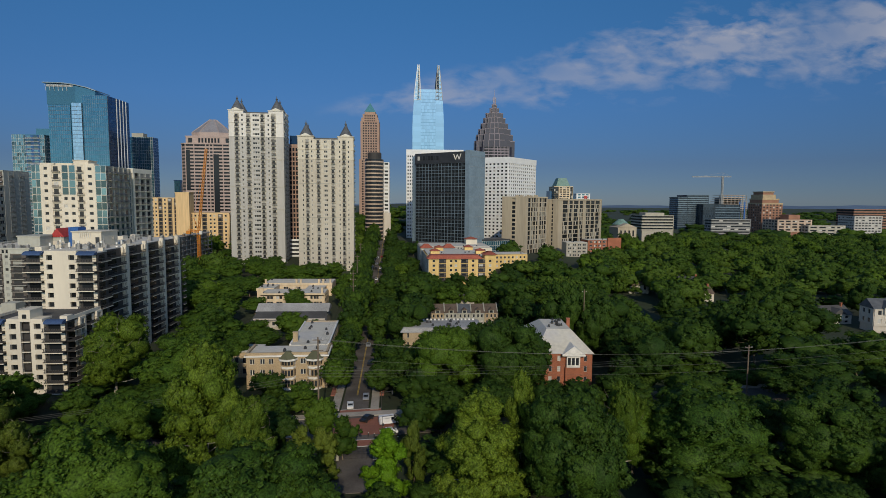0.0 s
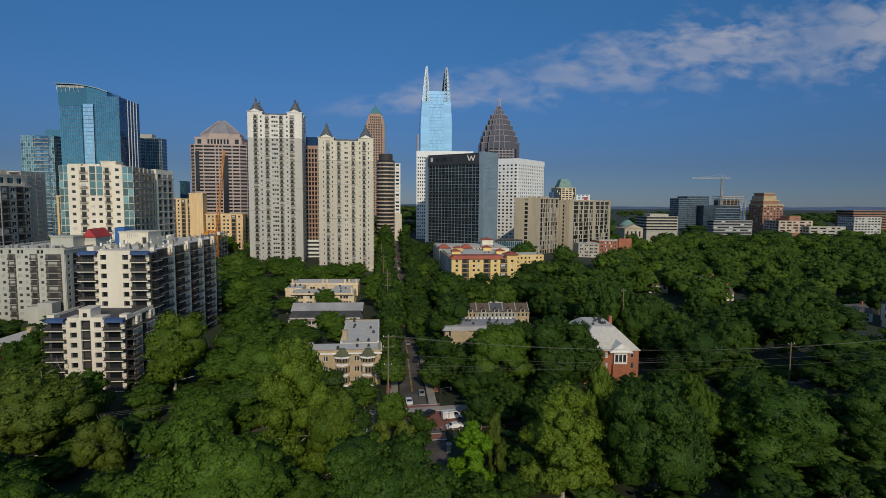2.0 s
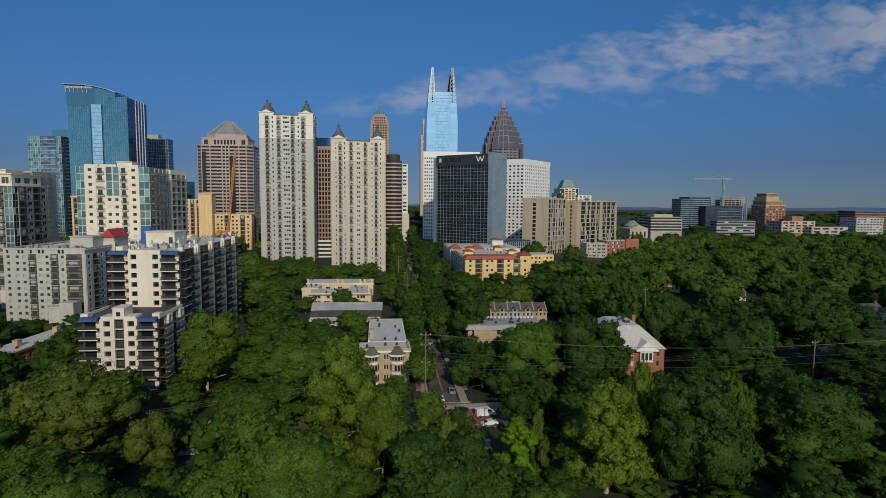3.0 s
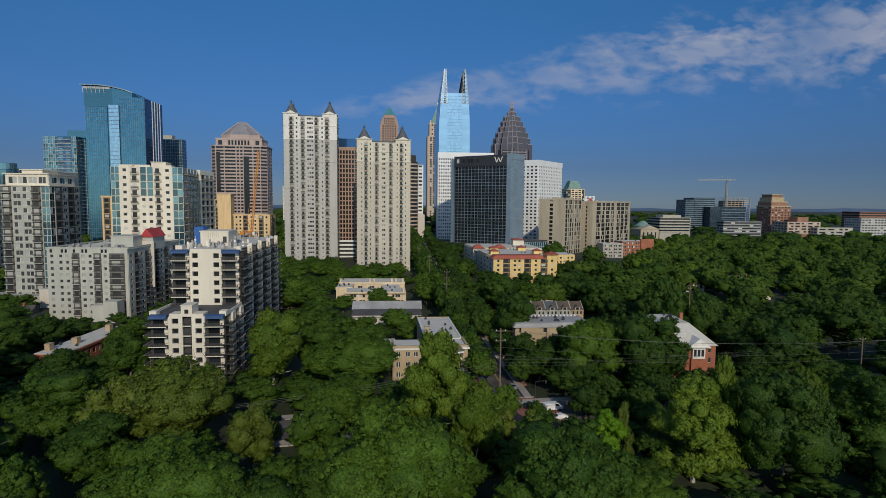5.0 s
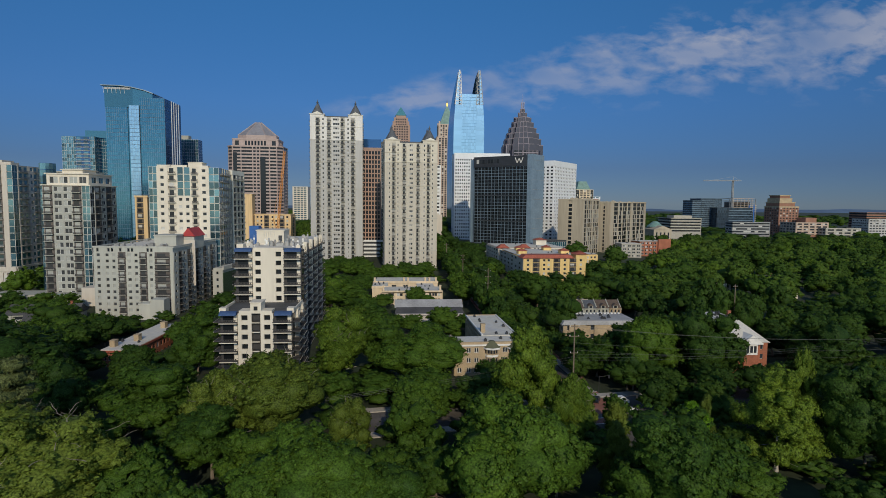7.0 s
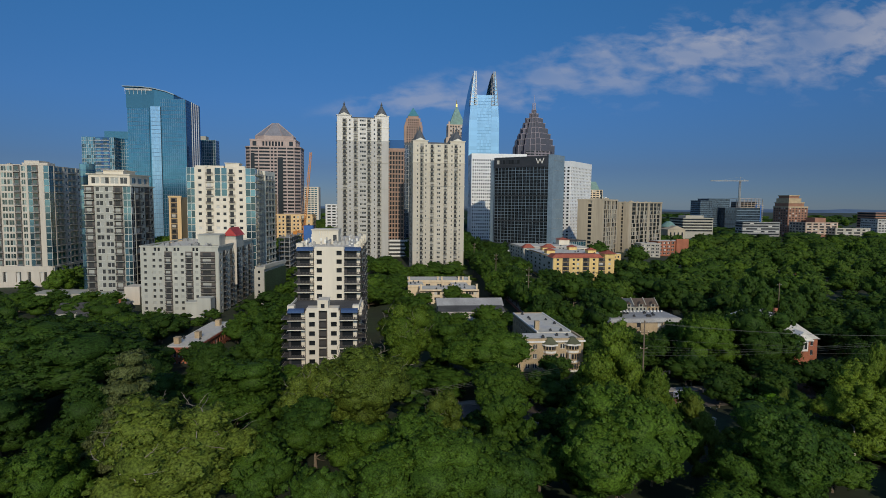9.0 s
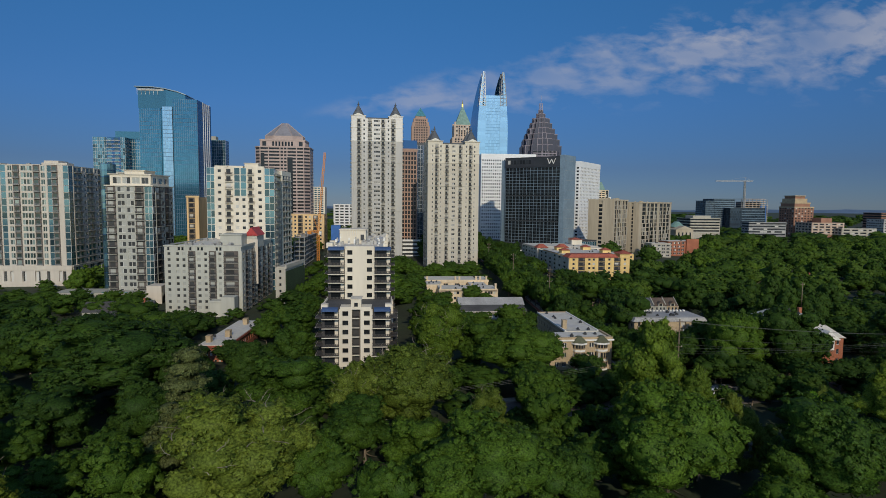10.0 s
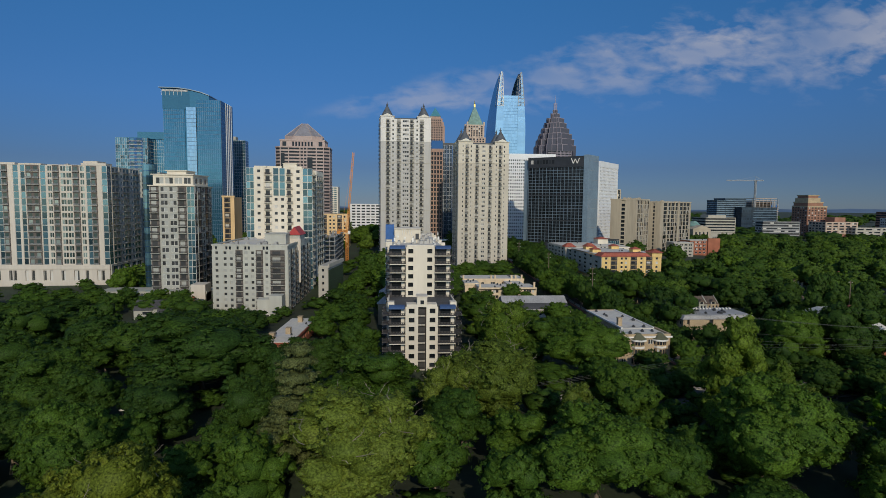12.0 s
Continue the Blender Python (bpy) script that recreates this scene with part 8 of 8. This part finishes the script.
# long service building behind the flats
h = House("service_building", "grey low building with sloping roof", -132.0, 250.0, -8.0, 6, 40, 13, 0)
h.block(0, 0, -4, 6, 40, 11, 0)
s = Solid()
s.hip(0, 0, 6, 40, 11, 13.5, 0, 0.5, False, "y")
part("roof", s, GREYROOF, h.e)
h.finish([TANBRICK])


def house(x, y, w, d, wall, roofmat, ang=0, hgt=6.0, label="gabled family house under the trees", z=None):
    h = House("house", label, x, y, rise(x, y) if z is None else z, w, d, hgt, ang)
    h.block(0.2, 0.2, -5, w - 0.2, d - 0.2, hgt, 0)
    h.dress("F", 0, 2, hgt / 2, bays("s1 w1.1 s1.2 d1.8 s1.2 w1.1 s1"), pane=G_DARK)
    h.dress("L", 0, 2, hgt / 2, bays("s1.5 w1.1 s1.5 w1.1 s1.5"), pane=G_DARK)
    s = Solid()
    s.hip(0, 0, w, d, hgt, hgt + 4.2, 0, 0.6, True, "x")
    part("roof", s, roofmat, h.e)
    s = Solid()
    s.box(w * 0.3, -1.2, hgt - 2.5, w * 0.7, d * 0.5, hgt + 0.8)
    s.hip(w * 0.3, -1.2, w * 0.7, d * 0.5, hgt + 0.8, hgt + 3.6, 1, 0.4, True, "y")
    part("gable", s, [wall, roofmat], h.e)
    chimney(h, w * 0.85, d * 0.4, hgt, hgt + 5.2, BRICK, 0.9)
    h.finish([wall], 20)


house(217, 247, 13, 10, BUFF, SLATE, -8, 8.0, "pale gabled house with dark slate roof", rise(217, 247) + 3.5)
house(231, 251, 10, 11, DUSK, SLATE, -8, 8.0, "grey gabled house with dark slate roof", rise(231, 251) + 3.5)
house(206, 264, 16, 10, BUFF, DARKROOF, 8, 4.5)
for x, y, c, a in ((170, 320, CREAM, 10), (205, 300, GREIGE, -6), (235, 340, BRICK, 0), (180, 360, BUFF, -12), (260, 300, GREIGE, 4), (95, 268, BUFF, 0), (140, 345, CREAM, 0), (300, 330, TRIM, 9), (250, 262, TRIM, 9)):
    house(x, y, 12, 9, c, (DARKROOF, GREYROOF, BRNROOF)[int(x) % 3], a, 6.5, z=rise(x, y) - 2.0)
house(-250, 268, 30, 12, GREIGE, DARKROOF, 6, 6.0, "long low house with dark shingle roof", -9)
house(-232, 250, 20, 10, TRIM, DARKROOF, 14, 5.0, "low gabled house with white trim", -9)
h = House("apartment_block", "low white flats with flat roof", 149.0, 520.0, 0.0, 20, 16, 13, 0)
h.block(0, 0, -4, 20, 16, 13, 0)
h.dress("F", 0, 4, 3.2, bays("s1 d2 s1 d2 s1 d2 s1 d2 s1"), pane=G_DARK)
flat_roof(h, 0, 0, 20, 16, 13.6, 61, 4)
h.finish([WARMCON], 30)
h = House("apartment_block", "red brick low flats beside the slab blocks", 176.0, 540.0, 0.0, 34, 16, 15, 8)
h.block(0, 0, -4, 34, 16, 14, 0)
h.block(20, -2, -4, 34, 0, 16.5, 0)
h.dress("F", 0, 4, 3.5, bays("s1 d2 s1 d2 s1 d2 s1 d2 s1"), pane=G_DARK, s1=20)
flat_roof(h, 0, 0, 34, 16, 14.6, 63, 5)
h.finish([BRICK], 30)


# ---- far offices on the skyline to the north ----
def office(name, label, x, y, z, w, d, n, fh, spec, mats, pane, ang=0, sill=0.3, head=0.8, cap=90, extra=None, parapet=1.0):
    h = House(name, label, x, y, z, w, d, n * fh, ang)
    h.block(0.3, 0.3, -20, w - 0.3, d - 0.3, n * fh, 0)
    for f in "FL":
        h.dress(f, 0, n, fh, bays(spec), pane=pane, frame_mat=BLACK, skin=0.6, sill=sill, head=head)
        h.fbox(f, -0.6, h.length(f) + 0.6, -0.3, 0.7, n * fh, n * fh + parapet)
    h.fbox("R", -0.3, d + 0.3, -0.2, 0.6, -20, n * fh + parapet)
    if extra:
        extra(h)
    return h.finish(mats, cap)


office("office_block", "low white office with dark window bands", 338.0, 797.0, 10.0, 46, 40, 5, 4.2, "d12 d12 d12 d12", [WARMCON], G_BLACK, 0, 0.45, 0.98, extra=lambda h: h.block(8, 8, 21, 36, 30, 25.5, 0))
office("office_block", "dark glass office block", 569.0, 1162.0, 0.0, 20, 40, 14, 4.3, "g5 g5 g5", [G_SLATE, BLUEPANEL], G_SLATE, extra=lambda h: [h.fbox(f, -0.3, h.length(f), 0, 0.3, k * 4.3 - 0.5, k * 4.3 + 0.5, 1) for k in range(15) for f in "FL"])
office("office_block", "dark glass office block with pale bands", 589.0, 1165.0, 0.0, 47, 44, 15, 4.3, "g6 g6 g6 g6 g6 g6", [G_SLATE, BLUEPANEL], G_SLATE, extra=lambda h: [h.fbox("F", -0.3, 47, 0, 0.3, k * 4.3 - 0.5, k * 4.3 + 0.5, 1) for k in range(16)])
office("office_block", "blue glass office block", 612.0, 1140.0, -2.0, 78, 30, 9, 5.3, "g6 g6 g6 s1 g6 g6 g6 g6", [G_SLATE, BLUEPANEL], G_SLATE, extra=lambda h: [h.fbox("F", 26, 78, 0, 1.5, k * 5.3 - 0.4, k * 5.3 + 0.4, 1) for k in range(9)])
office("office_block", "grey low office block", 498.0, 900.0, -5.0, 66, 20, 6, 4.6, "d9 d9 d9 d9 d9", [RAWCON], G_DARK, 0, 0.4, 0.9)
office("office_tower", "red brick tower with stepped buff crown", 616.0, 951.0, -5.0, 36, 40, 12, 4.5, "s1 w2 s1.6 w2 s1.6 w2 s1.6 w2 s1.6 w2 s1.6 w2 s1", [BRNBRICK, TANBRICK], G_DARK, 0, 0.3, 0.8, 120,
       lambda h: [h.block(-0.9, -0.9, 53, 36.9, 40.6, 55.5, 1), h.block(0.5, 1, 55, 30, 38, 62, 0), h.block(-0.2, 0.4, 61, 30.6, 38.6, 63, 1), h.block(1.5, 2, 63, 25, 36, 70, 1), h.block(3, 4, 70, 22, 32, 74, 0), h.block(2, 3, 74, 23, 33, 75.5, 1)])
office("office_block", "buff and brick office block", 610.0, 898.0, -5.0, 58, 40, 6, 4.6, "s1 d4 s1.5 d4 s1.5 d4 s1.5 d4 s1.5 d4 s1", [PINK, BRNBRICK], G_DARK, 0, 0.3, 0.85, 80, lambda h: [h.block(-0.3, -0.9, -20, 58.3, -0.55, 8, 1), h.block(32, 20, 27, 52, 42, 36, 1)])
office("office_block", "cream low office block", 650.0, 880.0, -6.0, 62, 30, 4, 5.0, "s1 d4 s1.5 d4 s1.5 d4 s1.5 d4 s1", [WARMCON], G_DARK)
office("office_block", "white office block with square windows", 744.0, 900.0, -6.0, 48, 36, 8, 4.4, "s1 w3 s1 w3 s1 w3 s1 w3 s1 w3 s1 w3 s1 w3 s1 w3 s1", [MAYA], G_DARK, 0, 0.3, 0.75)
office("office_block", "brick office block with pale bands", 775.0, 940.0, -6.0, 80, 40, 10, 4.6, "d12 d12 d12 d12 d12", [BRNBRICK], G_BLACK, 0, 0.45, 0.95)
office("office_block", "white slab office with window grid", -191.0, 850.0, 0.0, 60, 22, 11, 4.2, "s1 w2.4 s1 w2.4 s1 w2.4 s1 w2.4 s1 w2.4 s1 w2.4 s1 w2.4 s1 w2.4 s1", [PANEL], G_DARK)
office("apartment_tower", "cream apartment tower with balconies far off", -264.0, 1115.0, 0.0, 28, 30, 19, 4.1, "s1.5 d3 s1 d3 s1 d3 s1 d3 s1.5", [CREAM], G_TEAL, 0, 0.3, 0.85)
office("office_tower", "cream tower with green mansard crown", 281.0, 1073.0, 0.0, 36, 40, 19, 4.1, "g5 s1 d3 s1 d3 s1 d3 s1 g3", [HONEY, COPPER, G_NAVY], G_DARK, 0, 0.3, 0.9, 100, lambda h: [h.wall.prism([(4, 2), (32, 2), (32, 36), (4, 36)], 78, 95, 1, shrink=0.55), h.block(-6, 10, -20, 0, 36, 70, 2)])
office("office_block", "white block with a dark glass side", 454.0, 1500.0, 0.0, 36, 30, 17, 4.1, "s2 d4 s2 d4 s2 d4 s2", [PANEL, REDMETAL], G_BLUE, 0, 0.3, 0.9, 40, lambda h: h.block(20, -0.9, 57, 29, -0.6, 65, 1))
office("office_block", "dark glass block beside the white tower", -355.0, 900.0, 0.0, 9, 14, 19, 4.1, "g4 g4 g4", [G_NAVY], G_TEAL)
office("apartment_tower", "grey apartment tower with balcony rows", -356.0, 470.0, -8.0, 40, 30, 20, 4.0, "b4 s1 w2 s1 b4 s1 w2 s1 b4", [DUSK], G_BLACK, extra=lambda h: h.dress("R", 0, 20, 4.0, bays("g4 s0.6 b4 s0.6 g4 s0.6 b4 s0.6 g4"), pane=G_SLATE, rail=RAILG, slab=GREIGE, backing=SHADEBAY, skin=0.7, deep=0.8))
# pale hall with pediment and low green dome
h = House("hall", "pale stone hall with pediment and green roof", 266.0, 700.0, 4.0, 24, 30, 16, 0)
h.block(0, 0, -6, 24, 30, 15, 0)
s = Solid()
s.hip(0, 0, 24, 30, 15, 20, 0, 0.8, True, "y")
part("roof", s, CONCRETE, h.e)
s = Solid()
s.cone(12, 22, 18, 11, 25, 16, 3)
part("dome", s, COPPER, h.e, "low green dome")
h.dress("F", 0, 1, 14, bays("s2 w1.5 s2 w1.5 s2 w1.5 s2 w1.5 s2"), pane=G_DARK)
h.finish([CONCRETE], 20)
# tower frame under construction with blue netting, and its crane
h2 = thing("building_frame", "concrete tower frame under construction with blue net", "building site", 718.0, 1269.0, -10.0)
for k in range(16):
    s = Solid()
    e = 0 if k < 13 else 6
    s.box(e, 0, k * 5.1, 68 - e, 40, k * 5.1 + 1.0)
    part("floor_slab", s, PINK if k > 8 else RAWCON, h2)
for i in range(8):
    s = Solid()
    s.box(1 + i * 9.2, 0.5, -10, 2.2 + i * 9.2, 2, 76)
    part("column", s, RAWCON, h2)
s = Solid()
s.box(8, 14, 0, 60, 34, 70)
part("core", s, BLACK, h2)
for x in (48, 60):
    s = Solid()
    s.box(x, -0.6, 8, x + 3, -0.2, 62)
    part("net", s, BLUETARP, h2)
h2 = thing("tower_crane", "blue-grey hammerhead tower crane far off", "crane", 720.0, 1262.0, -8.0)
lattice("mast", (0, 0, 0), (0, 0, 118), 1.5, 16, 0.5, h2, STEEL)
lattice("jib", (-72, 0, 116), (20, 0, 117), 1.0, 20, 0.35, h2, STEEL)
s = Solid()
s.bar((0, 0, 118), (0, 0, 126), 0.4)
s.bar((0, 0, 126), (-50, 0, 117), 0.15)
s.bar((0, 0, 126), (18, 0, 117), 0.15)
part("stay", s, STEEL, h2)


# ---- street furniture, cars, poles and wires ----
def car(x, y, ang, paint, label, z=None, kind="car", scale=1.0):
    e = thing(kind, label, "car" if kind == "car" else "van", x, y, (rise(x, y) if z is None else z) + 0.23, ang)
    s = Solid()
    prof = [(-2.2, 0.35), (-2.25, 0.75), (-1.9, 0.92), (-1.3, 0.98), (-0.75, 1.42), (0.9, 1.45), (1.6, 1.0), (2.2, 0.92), (2.25, 0.4)] if kind == "car" else \
        [(-2.7, 0.4), (-2.75, 2.1), (-2.5, 2.3), (1.2, 2.35), (2.0, 1.45), (2.8, 1.25), (2.85, 0.45)]
    n = len(prof)
    w = 0.9 if kind == "car" else 1.0
    pts = [(px, -w * (0.86 if pz > 1.2 else 1), pz) for px, pz in prof] + [(px, w * (0.86 if pz > 1.2 else 1), pz) for px, pz in prof]
    s.poly(pts, [tuple(range(n)), tuple(reversed(range(n, 2 * n)))] + [(i, n + i, n + (i + 1) % n, (i + 1) % n) for i in range(n)])
    body = part("body", s, paint, e)
    g = Solid()
    if kind == "car":
        for sd in (-1, 1):
            g.poly([(-1.15, sd * 0.88, 1.0), (1.35, sd * 0.88, 1.02), (0.85, sd * 0.79, 1.38), (-0.7, sd * 0.79, 1.36)], [(0, 1, 2, 3)])
        g.poly([(-1.33, -0.74, 1.0), (-1.33, 0.74, 1.0), (-0.79, 0.7, 1.41), (-0.79, -0.7, 1.41)], [(0, 1, 2, 3)])
        g.poly([(1.63, -0.74, 1.02), (1.63, 0.74, 1.02), (0.97, 0.7, 1.43), (0.97, -0.7, 1.43)], [(0, 1, 2, 3)])
    else:
        g.poly([(2.04, -0.85, 1.46), (2.04, 0.85, 1.46), (1.27, 0.8, 2.25), (1.27, -0.8, 2.25)], [(0, 1, 2, 3)])
        for sd in (-1, 1):
            g.poly([(0.4, sd * 1.01, 1.45), (1.8, sd * 1.01, 1.45), (1.2, sd * 0.9, 2.15), (0.4, sd * 0.9, 2.15)], [(0, 1, 2, 3)])
    part("glazing", g, G_BLACK, e)
    for px in ((-1.4, 1.4) if kind == "car" else (-1.8, 1.8)):
        for sd in (-1, 1):
            t = Solid()
            t.bar((px, sd * w - 0.1, 0.33), (px, sd * w + 0.04, 0.33), 0.33, sides=12)
            part("wheel", t, BLACK, e)
    return e


CARW = material("white_car_paint", (0.75, 0.75, 0.74), 0.3)
CARS = material("silver_car_paint", (0.45, 0.46, 0.47), 0.3, 0.5)
CARD = material("dark_car_paint", (0.02, 0.022, 0.026), 0.3)
CARR = material("red_car_paint", (0.3, 0.02, 0.015), 0.3)
for x, y, a, p, lab in ((-13.0, 202, 88, CARD, "dark saloon car driving up the street"), (-12.0, 167, 92, CARS, "silver saloon car at the crossing"), (-16.0, 160, 95, CARW, "white car turning from the avenue"),
                        (-10.6, 150, 60, CARD, "dark car at the crossing"), (-4.4, 141, 15, CARW, "white estate car on the avenue"), (-15.3, 228, 90, CARS, "silver car coming down the street"),
                        (-20.0, 379, 90, CARW, "white car far up the street"), (-17.0, 336, 90, CARW, "white car far up the street"), (-17.6, 356, 90, CARD, "dark car far up the street"), (-15.6, 290, 90, CARR, "red car up the street"),
                        (-22.6, 420, 90, CARD, "dark car queueing far up the street"), (-19.2, 420, 90, CARW, "white car queueing far up the street"), (-23.0, 440, 90, CARS, "silver car queueing far up the street"), (-19.8, 446, 90, CARD, "dark car queueing far up the street"), (-23.6, 470, 90, CARW, "white car queueing far up the street"), (-20.6, 476, 90, CARR, "red car queueing far up the street"),
                        (-29.0, 139.5, 5, CARW, "white car on the avenue"), (30, 151, 9, CARS, "silver car in the shade of the avenue"), (62, 158, 9, CARD, "dark car in the shade of the avenue")):
    car(x, y, a, p, lab)
car(-4.5, 147.5, 12, CARW, "white panel van waiting on the avenue", None, "van")


def pole(x, y, top, arms, label, r=0.26):
    g = rise(x, y)
    e = thing("utility_pole", label, "utility pole", x, y, g)
    s = Solid()
    s.bar((0, 0, -0.5), (0, 0, top - g), r, 0, r * 0.65, 10)
    part("post", s, WOOD, e)
    for k, (dz, w) in enumerate(arms):
        s = Solid()
        s.box(-w / 2, -0.1, top - g - dz, w / 2, 0.1, top - g - dz + 0.16)
        arm = part("crossarm", s, WOOD, e)
        for u in (-0.46, 0.0, 0.46):
            s = Solid()
            s.cone(u * w, 0, top - g - dz + 0.16, 0.09, top - g - dz + 0.45, 8, 0.05)
            part("insulator", s, TRIM, arm)
    return e


poles = [(-21.6, 138.3, 19.1, ((0.8, 2.6), (3.4, 2.6), (8.0, 2.0)), "tall wooden utility pole at the crossing"), (-24.5, 262.0, 20.0, ((1.6, 2.6), (4.4, 2.6), (7.5, 2.4)), "wooden utility pole with three crossarms"),
         (-28.5, 330.0, 20.5, ((1.2, 2.4), (3.6, 2.4)), "wooden utility pole up the street"), (-32, 400, 22, ((1.2, 2.4), (3.6, 2.4)), "wooden utility pole up the street"),
         (107.4, 168.5, 8.0, ((0.8, 2.2),), "slim wooden pole beside the avenue"), (-112, 126, 2, ((0.8, 2.2), (2.0, 2.2)), "wooden utility pole along the avenue"), (175, 139, 24.1, ((0.8, 2.4), (3.4, 2.4)), "tall utility pole along the avenue"), (66, 205, 20, ((1.0, 1.6),), "bare wooden pole behind the houses")]
for p in poles:
    pole(*p)


def wire(p, q, sag, label="power cable between utility poles"):
    s = Solid()
    n = 14
    pts = [Vector(p).lerp(Vector(q), i / n) - Vector((0, 0, sag * 4 * (i / n) * (1 - i / n))) for i in range(n + 1)]
    ring = []
    for c in pts:
        ring += [c + Vector((0, 0, 0.018)), c + Vector((0.012, -0.012, -0.011)), c + Vector((-0.012, 0.012, -0.011))]
    s.poly(ring, [(3 * i + j, 3 * i + (j + 1) % 3, 3 * i + 3 + (j + 1) % 3, 3 * i + 3 + j) for i in range(n) for j in range(3)])
    alone("cable", s, WIRE, label, "cable", group="power cables")


for u in (-1.1, 0.0, 1.1):
    wire((-21.6 + u, 138.3, 18.6), (175 + u, 139, 23.7), 7.0)
    wire((-21.6 + u, 138.3, 10.0 + u * 0.7), (107.4 + u, 168.5, 7.0 + u * 0.6), 2.2)
    wire((-21.6 + u, 138.3, 9.5 + u * 0.8), (-112 + u, 126, 1.4 + u * 0.3), 1.0)
    wire((-21.6 + u, 138.3, 16.1), (-24.5 + u, 262, 18.7), 3.0)
    wire((-24.5 + u, 262, 18.7), (-28.5 + u, 330, 19.3), 2.0)
for dz in (12.0, 14.0):
    wire((-21.6, 138.3, dz), (175, 139, dz + 6.3), 6.0)

# bollards round the crossing, park gate, signals
for k in range(7):
    s = Solid()
    x, y = -9.5 + k * 1.5, 139.6 - k * 0.55
    s.cone(0, 0, 0, 0.14, 0.95, 10, 0.12)
    s.cone(0, 0, 0.95, 0.13, 1.12, 10, 0.05, m=1)
    alone("bollard", s, [RAIL, TRIM], "black bollard with pale cap at the crossing", "bollard", x, y, rise(x, y) + 0.2, group="bollards at the crossing")
e = thing("park_gate", "black iron park gate with arched top", "gate", -11.5, 127.0, rise(-11, 127) + 0.2)
for sd in (-1, 1):
    s = Solid()
    s.box(sd * 4.4 - 0.5, -0.5, 0, sd * 4.4 + 0.5, 0.5, 1.8)
    s.box(sd * 4.4 - 0.65, -0.65, 1.8, sd * 4.4 + 0.65, 0.65, 2.05)
    part("pier", s, GREIGE, e, "grey stone pier")
    s = Solid()
    for k in range(14):
        x = sd * (0.1 + k * 0.29)
        s.bar((x, 0, 0.1), (x, 0, 2.9 - k * 0.07), 0.03)
    for zz in (0.3, 1.4, 2.0):
        s.bar((sd * 0.05, 0, zz), (sd * 3.9, 0, zz), 0.04)
    s.bar((sd * 0.05, 0, 3.0), (sd * 3.9, 0, 2.0), 0.05)
    part("leaf", s, RAIL, e)
for x, y in ((-7.0, 157.5), (-20.5, 139.0), (-6.0, 139.5)):
    e = thing("traffic_signal", "dark traffic signal on a slim post", "traffic signal", x, y, rise(x, y) + 0.3)
    s = Solid()
    s.bar((0, 0, 0), (0, 0, 5.2), 0.09, 0, 0.06, 8)
    s.bar((0, 0, 5.0), (3.2, 0, 5.4), 0.06, sides=6)
    part("post", s, RAIL, e)
    s = Solid()
    s.box(2.9, -0.18, 4.5, 3.3, 0.18, 5.5)
    part("lamp_head", s, BLACK, e)
for x, y in ((-193.0, 131.5),):
    e = thing("street_lamp", "park lamp with a pale saucer shade", "lamp", x, y, rise(x, y))
    s = Solid()
    s.bar((0, 0, 0), (0, 0, 5.0), 0.09, 0, 0.07, 8)
    part("post", s, RAIL, e)
    s = Solid()
    s.cone(0, 0, 5.0, 0.95, 5.35, 16, 0.2)
    part("shade", s, TRIM, e)
